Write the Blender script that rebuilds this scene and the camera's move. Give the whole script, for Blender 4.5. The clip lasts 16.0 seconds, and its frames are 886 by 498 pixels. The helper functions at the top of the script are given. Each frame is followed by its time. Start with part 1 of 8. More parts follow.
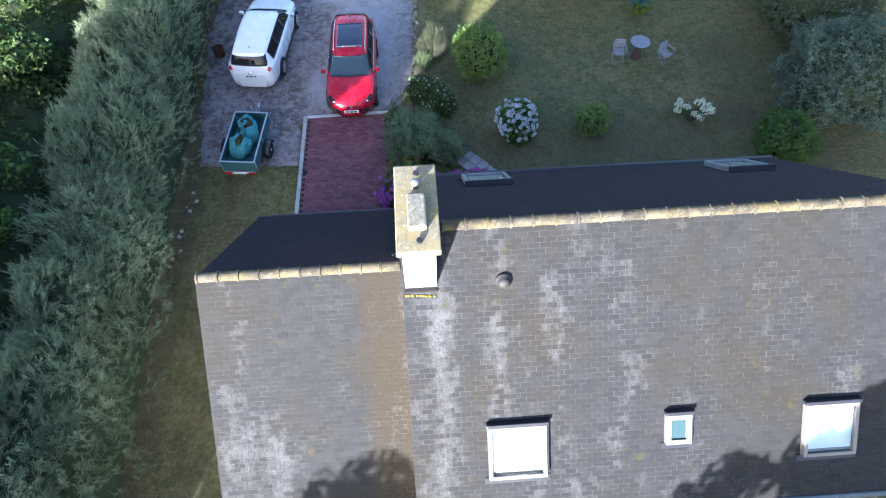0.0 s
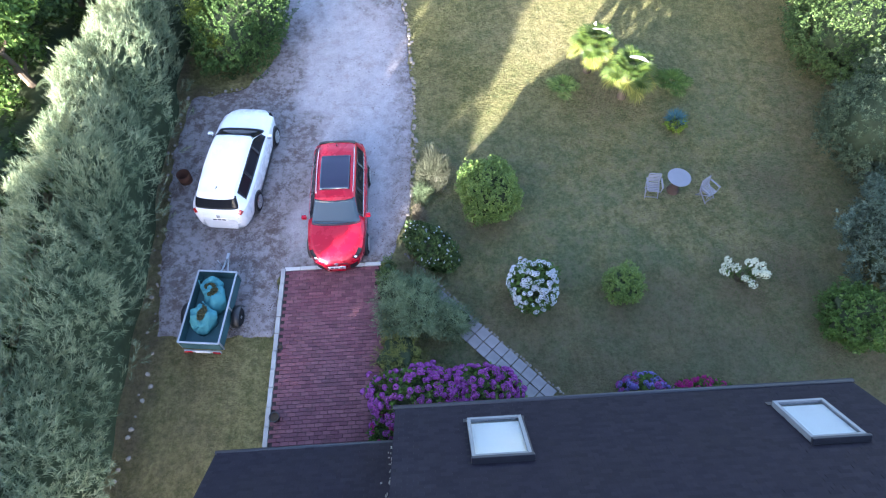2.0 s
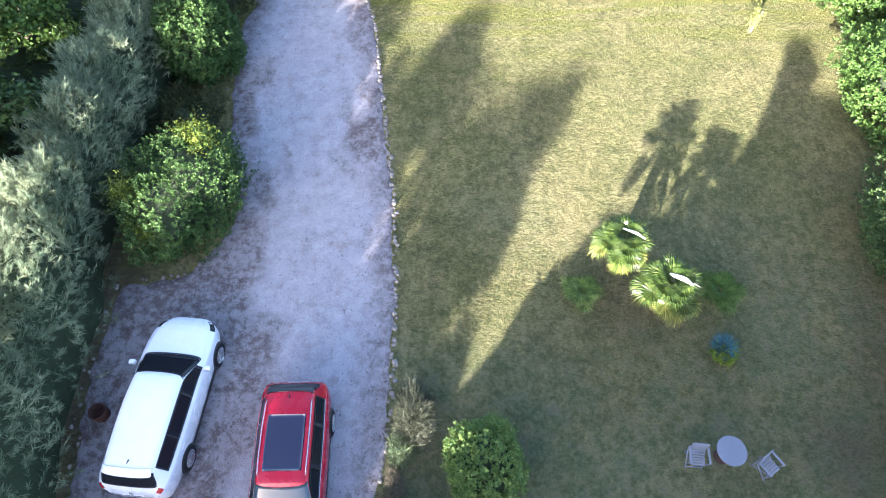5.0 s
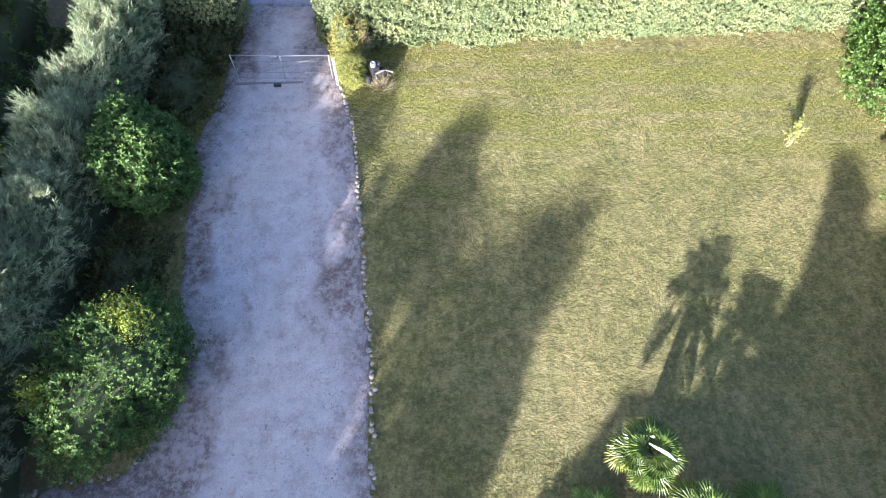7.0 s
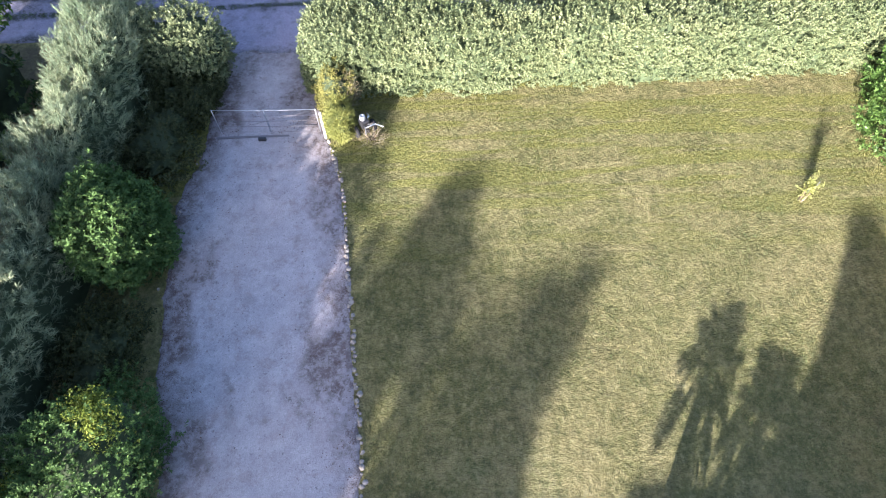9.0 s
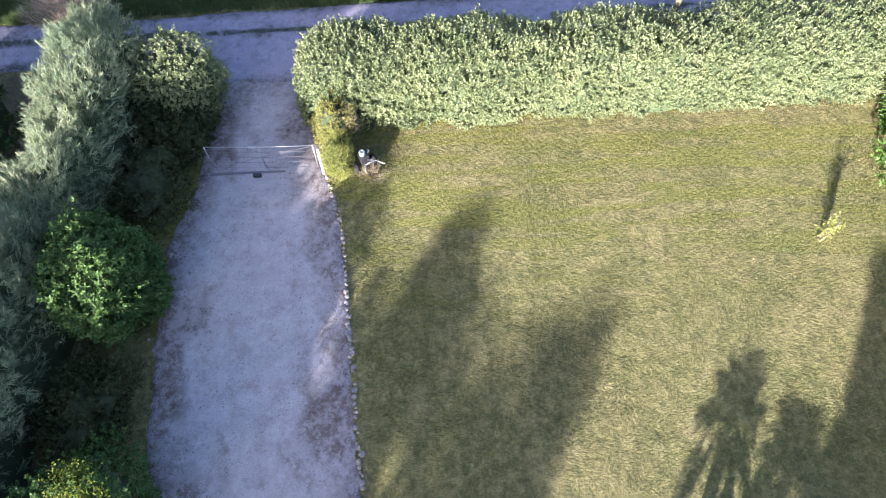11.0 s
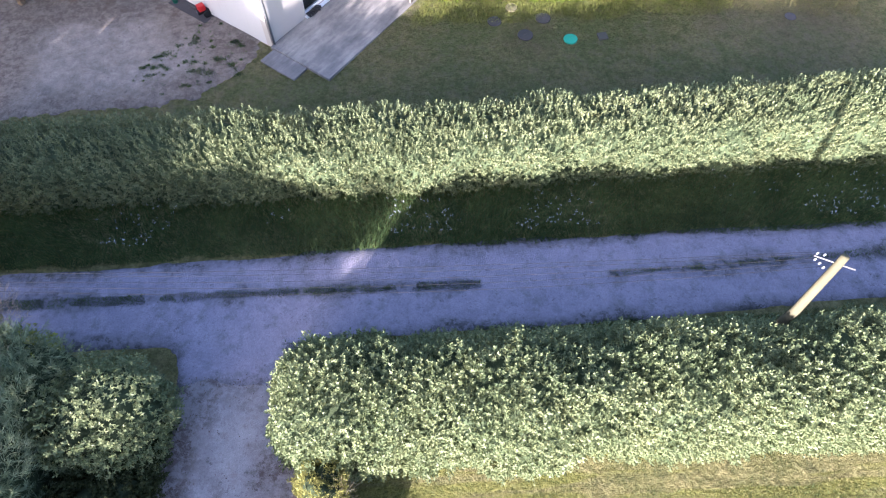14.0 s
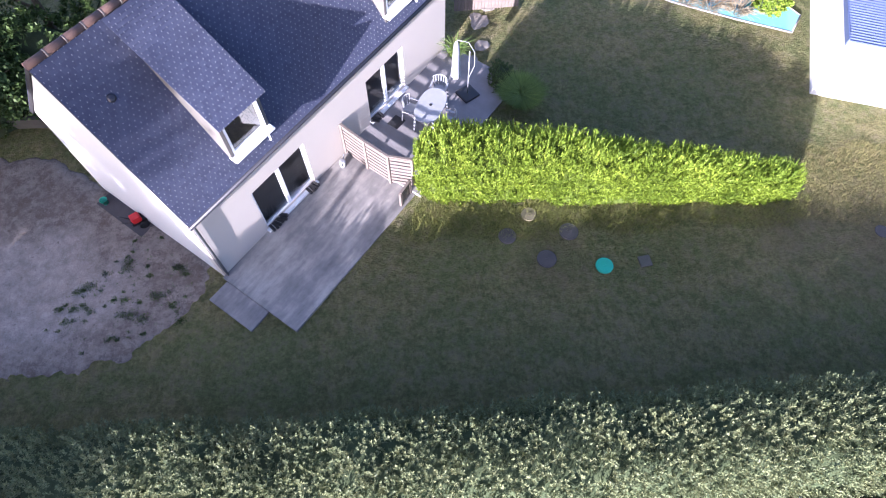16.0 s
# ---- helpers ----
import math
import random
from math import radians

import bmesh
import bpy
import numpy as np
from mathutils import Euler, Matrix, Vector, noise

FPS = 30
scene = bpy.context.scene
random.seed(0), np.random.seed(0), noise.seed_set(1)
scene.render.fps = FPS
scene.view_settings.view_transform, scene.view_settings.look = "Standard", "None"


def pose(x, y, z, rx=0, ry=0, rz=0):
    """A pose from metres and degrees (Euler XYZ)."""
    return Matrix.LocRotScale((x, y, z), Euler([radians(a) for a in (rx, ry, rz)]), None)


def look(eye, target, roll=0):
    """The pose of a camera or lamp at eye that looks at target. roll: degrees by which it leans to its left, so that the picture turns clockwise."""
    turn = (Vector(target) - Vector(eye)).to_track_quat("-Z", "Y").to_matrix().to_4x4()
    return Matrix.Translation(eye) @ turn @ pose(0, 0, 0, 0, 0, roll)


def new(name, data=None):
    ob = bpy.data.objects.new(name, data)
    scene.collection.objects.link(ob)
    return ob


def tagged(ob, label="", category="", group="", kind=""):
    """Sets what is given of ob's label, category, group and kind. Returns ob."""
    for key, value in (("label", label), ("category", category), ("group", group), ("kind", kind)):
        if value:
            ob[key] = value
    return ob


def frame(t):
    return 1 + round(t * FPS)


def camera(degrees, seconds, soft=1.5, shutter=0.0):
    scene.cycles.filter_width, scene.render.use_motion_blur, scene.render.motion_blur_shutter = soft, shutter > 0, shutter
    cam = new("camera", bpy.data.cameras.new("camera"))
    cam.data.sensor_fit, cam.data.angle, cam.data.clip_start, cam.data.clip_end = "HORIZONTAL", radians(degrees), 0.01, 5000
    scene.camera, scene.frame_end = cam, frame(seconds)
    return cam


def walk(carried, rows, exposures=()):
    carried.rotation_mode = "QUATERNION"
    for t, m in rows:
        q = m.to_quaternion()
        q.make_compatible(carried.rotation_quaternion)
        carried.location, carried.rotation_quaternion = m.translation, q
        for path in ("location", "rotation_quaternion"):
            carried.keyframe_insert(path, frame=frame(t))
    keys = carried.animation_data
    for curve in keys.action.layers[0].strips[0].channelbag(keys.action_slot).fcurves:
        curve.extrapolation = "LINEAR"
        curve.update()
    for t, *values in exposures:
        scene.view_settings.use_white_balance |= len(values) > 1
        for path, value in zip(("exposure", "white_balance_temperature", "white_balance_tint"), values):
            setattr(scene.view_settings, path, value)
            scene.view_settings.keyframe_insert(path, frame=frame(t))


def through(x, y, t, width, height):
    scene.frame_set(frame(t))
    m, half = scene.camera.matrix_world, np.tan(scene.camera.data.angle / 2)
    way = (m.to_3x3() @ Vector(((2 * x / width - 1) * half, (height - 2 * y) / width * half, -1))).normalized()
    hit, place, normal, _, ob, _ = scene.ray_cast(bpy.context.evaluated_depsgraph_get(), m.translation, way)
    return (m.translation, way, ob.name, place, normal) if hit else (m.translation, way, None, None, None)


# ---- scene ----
cam = camera(72.82, 16.0, 1.1)
PATH = [
    (0, (1.015, -9.076, 15.191), (1.350, -3.792, 6.707), -0.32),
    (0.5, (1.097, -7.954, 15.198), (1.418, -2.703, 6.694), -0.39),
    (1, (1.224, -6.475, 15.261), (1.523, -1.271, 6.727), -0.47),
    (1.5, (1.367, -4.680, 15.342), (1.644, 0.476, 6.778), -0.56),
    (2, (1.479, -2.648, 15.444), (1.744, 2.441, 6.840), -0.46),
    (2.5, (1.520, -0.530, 15.472), (1.788, 4.548, 6.861), -0.10),
    (3, (1.503, 1.776, 15.518), (1.788, 6.814, 6.884), 0.33),
    (3.5, (1.501, 3.537, 15.529), (1.801, 8.543, 6.877), 0.74),
    (3.7, (1.662, 3.845, 15.444), (1.905, 8.890, 6.814), 0.24),
    (5.8, (2.336, 6.970, 15.199), (2.547, 11.980, 6.547), 0.73),
    (6, (2.309, 7.607, 15.138), (2.569, 12.605, 6.480), 1.16),
    (6.5, (2.594, 9.198, 15.178), (2.821, 14.161, 6.499), 1.01),
    (7, (2.798, 10.890, 15.153), (3.019, 15.855, 6.476), 0.79),
    (7.5, (2.958, 12.364, 15.175), (3.172, 17.351, 6.510), 0.56),
    (8, (3.029, 12.947, 15.184), (3.232, 17.959, 6.533), 0.32),
    (10.3, (2.904, 12.916, 15.021), (3.196, 17.989, 6.408), 0.39),
    (10.5, (2.874, 13.289, 15.030), (3.173, 18.344, 6.406), 0.48),
    (11, (2.865, 14.416, 15.076), (3.154, 19.458, 6.445), 0.43),
    (11.5, (2.882, 15.853, 15.206), (3.150, 20.871, 6.561), 0.47),
    (12, (2.860, 17.353, 15.343), (3.108, 22.328, 6.671), 0.43),
    (12.5, (2.808, 19.005, 15.427), (3.042, 23.947, 6.736), 0.40),
    (13, (2.782, 20.826, 15.454), (3.010, 25.757, 6.756), 0.34),
    (13.5, (2.767, 22.732, 15.445), (2.996, 27.683, 6.760), 0.29),
    (14, (2.784, 25.200, 15.455), (3.021, 30.133, 6.760), 0.40),
    (14.5, (2.834, 28.221, 15.506), (3.079, 33.089, 6.774), 0.47),
    (15, (2.899, 31.516, 15.669), (3.150, 36.332, 6.908), 0.56),
    (15.5, (2.984, 33.997, 15.734), (3.239, 38.767, 6.949), 0.49),
    (16, (3.181, 34.954, 15.655), (3.426, 39.608, 6.807), 0.45),
]
walk(cam, [(t, look(eye, target, roll)) for t, eye, target, roll in PATH], [(0.0, 2.65, 5600, 12), (1.5, 3.15, 5850, 16), (2.3, 3.45, 5980, 18), (3.0, 3.46, 5900, 18), (3.7, 3.38, 5900, 18), (6.0, 2.98, 5900, 18), (7.5, 2.64, 5920, 20), (12.5, 2.55, 5950, 22), (13.5, 2.6, 5900, 23), (14.5, 2.68, 5780, 27), (15.2, 2.62, 5720, 29), (16.0, 2.22, 5560, 31)])

# ---- world and sun ----
SUN_ELEV, SUN_AZ = 13.35, 30.7       # degrees above the horizon; heading of the shadows, from +y towards +x
world = bpy.data.worlds.new("sky")
scene.world = world
world.use_nodes = True
wn = world.node_tree.nodes
sky = wn.new("ShaderNodeTexSky")
sky.sky_type, sky.sun_disc = "NISHITA", False
sky.sun_elevation, sky.sun_rotation = radians(SUN_ELEV), radians(180 + SUN_AZ)
sky.air_density, sky.dust_density, sky.ozone_density = 0.85, 2.0, 1.2
wn["Background"].inputs["Strength"].default_value = 0.12
world.node_tree.links.new(sky.outputs[0], wn["Background"].inputs["Color"])
sun = new("sun", bpy.data.lights.new("sun", "SUN"))
sun.data.energy, sun.data.angle, sun.data.color = 5.9, radians(0.6), (1.0, 0.935, 0.83)
sd = Vector((math.sin(radians(SUN_AZ)) * math.cos(radians(SUN_ELEV)), math.cos(radians(SUN_AZ)) * math.cos(radians(SUN_ELEV)), -math.sin(radians(SUN_ELEV))))
sun.matrix_world = Matrix.Translation((-20, -40, 30)) @ sd.to_track_quat("-Z", "Y").to_matrix().to_4x4()

# ---- helpers of this scene ----


def gz(x, y):
    """Height of the ground: it falls gently towards the hedge and rises towards the track."""
    x, y = np.clip(x, -60, 60), np.clip(y, -60, 90)
    return 0.0215 * x + 0.0094 * (np.minimum(y, 27) - 6) + 0.0008 * np.maximum(y - 27, 0)


def link_mesh(name, verts, faces, mat, parent=None, label="", smooth=False, loc=None):
    me = bpy.data.meshes.new(name)
    me.from_pydata([tuple(v) for v in verts], [], [tuple(f) for f in faces])
    me.materials.append(mat)
    if smooth:
        me.polygons.foreach_set("use_smooth", [True] * len(me.polygons))
    me.update()
    ob = new(name, me)
    if parent is not None:
        ob.parent = parent
    if loc is not None:
        ob.location = loc
    return tagged(ob, label)


def quads_mesh(name, co, mat, parent=None, label="", n=4):
    """A mesh of loose n-gons from an array (count, n, 3)."""
    count = len(co)
    me = bpy.data.meshes.new(name)
    me.vertices.add(count * n)
    me.vertices.foreach_set("co", np.ascontiguousarray(co, dtype=np.float32).ravel())
    me.loops.add(count * n)
    me.loops.foreach_set("vertex_index", np.arange(count * n, dtype=np.int32))
    me.polygons.add(count)
    me.polygons.foreach_set("loop_start", np.arange(0, count * n, n, dtype=np.int32))
    me.polygons.foreach_set("loop_total", np.full(count, n, dtype=np.int32))
    me.materials.append(mat)
    me.update(calc_edges=True)
    ob = new(name, me)
    if parent is not None:
        ob.parent = parent
    return tagged(ob, label)


def part(name, bm, mat, parent=None, label="", smooth=False):
    me = bpy.data.meshes.new(name)
    bm.to_mesh(me)
    bm.free()
    me.materials.append(mat)
    if smooth:
        me.polygons.foreach_set("use_smooth", [True] * len(me.polygons))
    ob = new(name, me)
    if parent is not None:
        ob.parent = parent
    return tagged(ob, label)


def thing(name, label, category, m=None, group="", kind=""):
    ob = tagged(new(name), label, category, group, kind)
    ob.empty_display_size = 0.2
    if m is not None:
        ob.matrix_basis = m
    return ob


def box(bm, x0, x1, y0, y1, z0, z1, m=None, bevel=0.0):
    made = bmesh.ops.create_cube(bm, size=1.0, matrix=Matrix.LocRotScale(((x0 + x1) / 2, (y0 + y1) / 2, (z0 + z1) / 2), None, (x1 - x0, y1 - y0, z1 - z0)))
    vs = made["verts"]
    if bevel:
        es = list({e for v in vs for e in v.link_edges})
        out = bmesh.ops.bevel(bm, geom=es, offset=bevel, segments=2, affect="EDGES", profile=0.6)
        vs = list({v for f in out["faces"] for v in f.verts} | {v for v in vs if v.is_valid})
        vs = [v for v in vs if v.is_valid]
    if m is not None:
        bmesh.ops.transform(bm, matrix=m, verts=vs)
    return bm


def boxed(name, dims, mat, parent=None, label="", m=None, bevel=0.0):
    bm = bmesh.new()
    box(bm, *dims, m=m, bevel=bevel)
    return part(name, bm, mat, parent, label)


def tube(bm, pts, radii, segs=8, cap=True):
    """A tube through points with a radius at each."""
    pts = [Vector(p) for p in pts]
    rings = []
    for i, p in enumerate(pts):
        d = (pts[min(i + 1, len(pts) - 1)] - pts[max(i - 1, 0)]).normalized()
        a = d.cross(Vector((0.3, 0.2, 1.0) if abs(d.z) < 0.9 else (1, 0.1, 0))).normalized()
        b = d.cross(a)
        r = radii[i] if hasattr(radii, "__len__") else radii
        rings.append([bm.verts.new(p + a * r * math.cos(2 * math.pi * k / segs) + b * r * math.sin(2 * math.pi * k / segs)) for k in range(segs)])
    for r0, r1 in zip(rings, rings[1:]):
        for k in range(segs):
            bm.faces.new((r0[k], r0[(k + 1) % segs], r1[(k + 1) % segs], r1[k]))
    if cap:
        bm.faces.new(rings[0][::-1])
        bm.faces.new(rings[-1])
    return bm


def tubed(name, pts, radii, mat, parent=None, label="", segs=8, smooth=True):
    return part(name, tube(bmesh.new(), pts, radii, segs), mat, parent, label, smooth)


def lathe(bm, profile, segs=20, m=None):
    """A turned shape from (radius, height) pairs."""
    rings = [[bm.verts.new((r * math.cos(2 * math.pi * k / segs), r * math.sin(2 * math.pi * k / segs), z)) for k in range(segs)] for r, z in profile]
    for r0, r1 in zip(rings, rings[1:]):
        for k in range(segs):
            bm.faces.new((r0[k], r0[(k + 1) % segs], r1[(k + 1) % segs], r1[k]))
    bm.faces.new(rings[0][::-1])
    bm.faces.new(rings[-1])
    if m is not None:
        bmesh.ops.transform(bm, matrix=m, verts=[v for r in rings for v in r])
    return bm


class Waves:
    """Smooth noise for arrays of points, about -1 to 1."""

    def __init__(self, seed, scale, n=7):
        r = np.random.default_rng(seed)
        self.k = r.normal(size=(n, 3)) / scale
        self.p = r.uniform(0, 6.28, n)

    def __call__(self, q):
        return np.sin(q @ self.k.T * 2.2 + self.p).sum(1) / math.sqrt(len(self.p) / 2) / 1.8


def inside(poly, x, y):
    """Signed distance to a polygon's outline, positive within."""
    p = np.array(poly, float)
    q = np.roll(p, -1, 0)
    best, odd = np.full(x.shape, 1e9), np.zeros(x.shape, bool)
    for (ax, ay), (bx, by) in zip(p, q):
        dx, dy = bx - ax, by - ay
        t = np.clip(((x - ax) * dx + (y - ay) * dy) / (dx * dx + dy * dy + 1e-12), 0, 1)
        best = np.minimum(best, np.hypot(x - ax - t * dx, y - ay - t * dy))
        if ay != by:
            odd ^= ((ay > y) != (by > y)) & (x < dx * (y - ay) / dy + ax)
    return np.where(odd, best, -best)


def sheet(name, poly, step, lift, mat, label, category, ragged=0.1, relief=0.01, seed=3, worn=None):
    """A ground covering cut out of a fine grid along a ragged outline, with the distance from its edge as attribute "edge"."""
    p = np.array(poly)
    xs = np.arange(p[:, 0].min() - 0.3, p[:, 0].max() + 0.3, step)
    ys = np.arange(p[:, 1].min() - 0.3, p[:, 1].max() + 0.3, step)
    gx, gy = np.meshgrid(xs, ys)
    x, y = gx.ravel(), gy.ravel()
    q = np.stack([x, y, 0 * x], 1)
    sdist = inside(poly, x, y) + ragged * Waves(seed, 0.7)(q) + ragged * 0.5 * Waves(seed + 1, 0.2)(q)
    z = gz(x, y) + lift * np.clip(sdist / 0.25, -1, 1) + np.minimum(sdist, 0) * 0.6 + relief * Waves(seed + 2, 0.8)(q)
    nx, ny = len(xs), len(ys)
    idx = np.arange(nx * ny).reshape(ny, nx)
    f = np.stack([idx[:-1, :-1], idx[:-1, 1:], idx[1:, 1:], idx[1:, :-1]], -1).reshape(-1, 4)
    f = f[(sdist[f] > -0.24).all(1)]
    used = np.unique(f)
    back = np.full(nx * ny, -1)
    back[used] = np.arange(len(used))
    ob = link_mesh(name, np.stack([x, y, z], 1)[used].tolist(), back[f].tolist(), mat, smooth=True)
    at = ob.data.attributes.new("edge", "FLOAT", "POINT")
    if worn is not None:
        sdist = np.minimum(sdist, worn(x, y))
    at.data.foreach_set("value", sdist[used].astype(np.float32))
    return tagged(ob, label, category, kind="structure")


# ---- materials ----


class Nodes:
    """A small builder for node materials."""

    def __init__(self, name):
        self.mat = bpy.data.materials.new(name)
        self.mat.use_nodes = True
        self.t = self.mat.node_tree
        self.bsdf = self.t.nodes["Principled BSDF"]

    def add(self, kind, **inputs):
        n = self.t.nodes.new("ShaderNode" + kind)
        for k, v in inputs.items():
            self.put(n.inputs[int(k[1:]) if k[0] == "i" and k[1:].isdigit() else k.replace("_", " ")], v)
        return n

    def put(self, socket, v):
        if isinstance(v, bpy.types.NodeSocket):
            self.t.links.new(v, socket)
        else:
            socket.default_value = v

    def coords(self, kind="Object"):
        return self.add("TexCoord").outputs[kind]

    def noise(self, vec, scale, detail=3.0, rough=0.6):
        n = self.add("TexNoise", Vector=vec, Scale=scale, Detail=detail, Roughness=rough)
        return n.outputs["Fac"]

    def ramp(self, fac, stops):
        n = self.add("ValToRGB", Fac=fac)
        els = n.color_ramp.elements
        while len(els) < len(stops):
            els.new(0.5)
        for e, (pos, c) in zip(els, stops):
            e.position = pos
            e.color = (*c, 1) if hasattr(c, "__len__") else (c, c, c, 1)
        return n.outputs["Color"]

    def mix(self, fac, a, b, blend="MIX"):
        n = self.t.nodes.new("ShaderNodeMix")
        n.data_type, n.blend_type = "RGBA", blend
        for s, v in zip((n.inputs[0], n.inputs[6], n.inputs[7]), (fac, a, b)):
            if not isinstance(v, bpy.types.NodeSocket) and hasattr(v, "__len__") and len(v) == 3:
                v = (*v, 1)
            self.put(s, v)
        return n.outputs[2]

    def math(self, op, a, b=0.0, clamp=False):
        n = self.t.nodes.new("ShaderNodeMath")
        n.operation, n.use_clamp = op, clamp
        self.put(n.inputs[0], a)
        self.put(n.inputs[1], b)
        return n.outputs[0]

    def bump(self, height, strength=0.5, distance=0.02):
        b = self.add("Bump", Strength=strength, Distance=distance, Height=height)
        self.t.links.new(b.outputs[0], self.bsdf.inputs["Normal"])
        return b

    def done(self, color=None, rough=None, metal=0.0, **more):
        if color is not None:
            self.put(self.bsdf.inputs["Base Color"], (*color, 1) if not isinstance(color, bpy.types.NodeSocket) and len(color) == 3 else color)
        if rough is not None:
            self.put(self.bsdf.inputs["Roughness"], rough)
        self.bsdf.inputs["Metallic"].default_value = metal
        for k, v in more.items():
            self.put(self.bsdf.inputs[k.replace("_", " ")], v)
        return self.mat


def plain(name, color, rough=0.6, metal=0.0, var=0.25, scale=6.0, bump=0.15, spec=0.5):
    """A worn, slightly uneven surface of one colour."""
    n = Nodes(name)
    c = n.coords()
    big, small = n.noise(c, scale * 0.3), n.noise(c, scale * 6, 4)
    dark, light = [v * (1 - var) for v in color], [min(1, v * (1 + var * 0.5)) for v in color]
    col = n.mix(big, dark, light)
    col = n.mix(n.math("MULTIPLY", small, var), col, [v * 0.6 for v in color])
    n.bump(small, bump, 0.01)
    return n.done(col, n.math("ADD", n.math("MULTIPLY", small, 0.2), rough - 0.1), metal, Specular_IOR_Level=spec)


def leafy(name, dark, mid, light, rough=0.5, through=0.25, spec=0.35, tip=None):
    """Leaves: colour varies from leaf to leaf and in drifts over the plant; light passes through."""
    n = Nodes(name)
    rnd = n.add("NewGeometry").outputs["Random Per Island"]
    drift = n.noise(n.coords(), 0.9, 3)
    fac = n.math("ADD", n.math("MULTIPLY", rnd, 0.6), n.math("MULTIPLY", n.math("SUBTRACT", drift, 0.5), 1.1), True)
    stops = [(0.0, dark), (0.45, mid), (0.95, light)]
    if tip is not None:
        stops = [(0.0, dark), (0.4, mid), (0.85, light), (0.97, tip)]
    col = n.ramp(fac, stops)
    n.done(col, rough, Specular_IOR_Level=spec * 0.5)
    tr = n.add("BsdfTranslucent", Color=n.mix(0.5, col, light))
    m = n.add("MixShader", Fac=through)
    n.t.links.new(n.bsdf.outputs[0], m.inputs[1])
    n.t.links.new(tr.outputs[0], m.inputs[2])
    n.t.links.new(m.outputs[0], n.t.nodes["Material Output"].inputs["Surface"])
    return n.mat

# ground, lawn and hard surfaces


def lawn_material():
    n = Nodes("lawn")
    c = n.coords()
    big = n.noise(c, 0.22, 4, 0.65)
    mid = n.noise(c, 1.1, 5, 0.7)
    st = n.add("Mapping", Vector=c, Rotation=(0, 0, 0.35), Scale=(3.0, 0.55, 1.0))
    streak = n.noise(st.outputs[0], 2.2, 4, 0.65)
    fine = n.noise(c, 10, 5, 0.8)
    tiny = n.noise(c, 70, 3, 0.7)
    clump = n.noise(c, 7.5, 5, 0.78)
    green = n.ramp(n.math("ADD", n.math("MULTIPLY", mid, 0.6), n.math("MULTIPLY", streak, 0.4)), [(0.3, (0.15, 0.158, 0.053)), (0.5, (0.235, 0.226, 0.081)), (0.7, (0.34, 0.304, 0.123))])
    dry = n.ramp(streak, [(0.35, (0.277, 0.238, 0.1)), (0.65, (0.41, 0.352, 0.16))])
    col = n.mix(n.ramp(n.math("ADD", n.math("MULTIPLY", big, 0.55), n.math("MULTIPLY", mid, 0.45)), [(0.44, 0.0), (0.62, 1.0)]), green, dry)
    col = n.mix(n.ramp(fine, [(0.37, 0.5), (0.54, 0.0)]), col, (0.062, 0.072, 0.03))
    mottle = n.noise(c, 3.1, 6, 0.72)
    col = n.mix(n.ramp(mottle, [(0.36, 0.32), (0.53, 0.0)]), col, (0.11, 0.118, 0.048))
    col = n.mix(n.ramp(mottle, [(0.5, 0.0), (0.66, 0.38)]), col, (0.50, 0.45, 0.215))
    col = n.mix(n.ramp(clump, [(0.36, 0.28), (0.52, 0.0)]), col, (0.07, 0.076, 0.034))
    col = n.mix(n.ramp(clump, [(0.52, 0.0), (0.66, 0.42)]), col, (0.50, 0.45, 0.23))
    lush = n.add("Attribute")
    lush.attribute_name = "lush"
    far = n.ramp(n.math("MULTIPLY", n.add("SeparateXYZ", Vector=c).outputs["Y"], 0.02), [(0.70, 0.0), (0.74, 1.0)])
    blade = n.math("ADD", n.math("MULTIPLY", fine, 0.55), n.math("MULTIPLY", clump, 0.45))
    garden = n.mix(far, n.ramp(blade, [(0.38, (0.108, 0.136, 0.066)), (0.6, (0.238, 0.272, 0.134))]), n.ramp(blade, [(0.38, (0.112, 0.137, 0.05)), (0.6, (0.255, 0.282, 0.108))]))
    col = n.mix(n.math("MULTIPLY", lush.outputs["Fac"], n.ramp(n.math("ADD", n.math("MULTIPLY", mid, 0.5), n.math("MULTIPLY", big, 0.5)), [(0.42, 1.0), (0.56, 0.2)])), col, garden)
    col = n.mix(n.ramp(mottle, [(0.36, 0.35), (0.5, 0.0)]), col, (0.088, 0.088, 0.048))
    col = n.mix(n.math("MULTIPLY", n.ramp(mottle, [(0.48, 0.0), (0.62, 0.6)]), lush.outputs["Fac"]), col, (0.265, 0.225, 0.148))
    mow = n.add("Mapping", Vector=c, Rotation=(0, 0, 0.03), Scale=(0.14, 1.5, 1.0))
    band = n.math("MULTIPLY", n.ramp(n.noise(mow.outputs[0], 1.5, 3, 0.6), [(0.48, 0.0), (0.56, 1.0)]), n.ramp(n.math("MULTIPLY", n.add("SeparateXYZ", Vector=c).outputs["Y"], 0.02), [(0.40, 0.0), (0.48, 0.8), (0.58, 0.8), (0.62, 0.0)]))
    col = n.mix(band, col, n.ramp(fine, [(0.38, (0.105, 0.122, 0.026)), (0.62, (0.32, 0.312, 0.082))]))
    bare = n.add("Attribute")
    bare.attribute_name = "bare"
    patch = n.math("MULTIPLY", bare.outputs["Fac"], n.ramp(mid, [(0.35, 0.5), (0.6, 1.0)]), True)
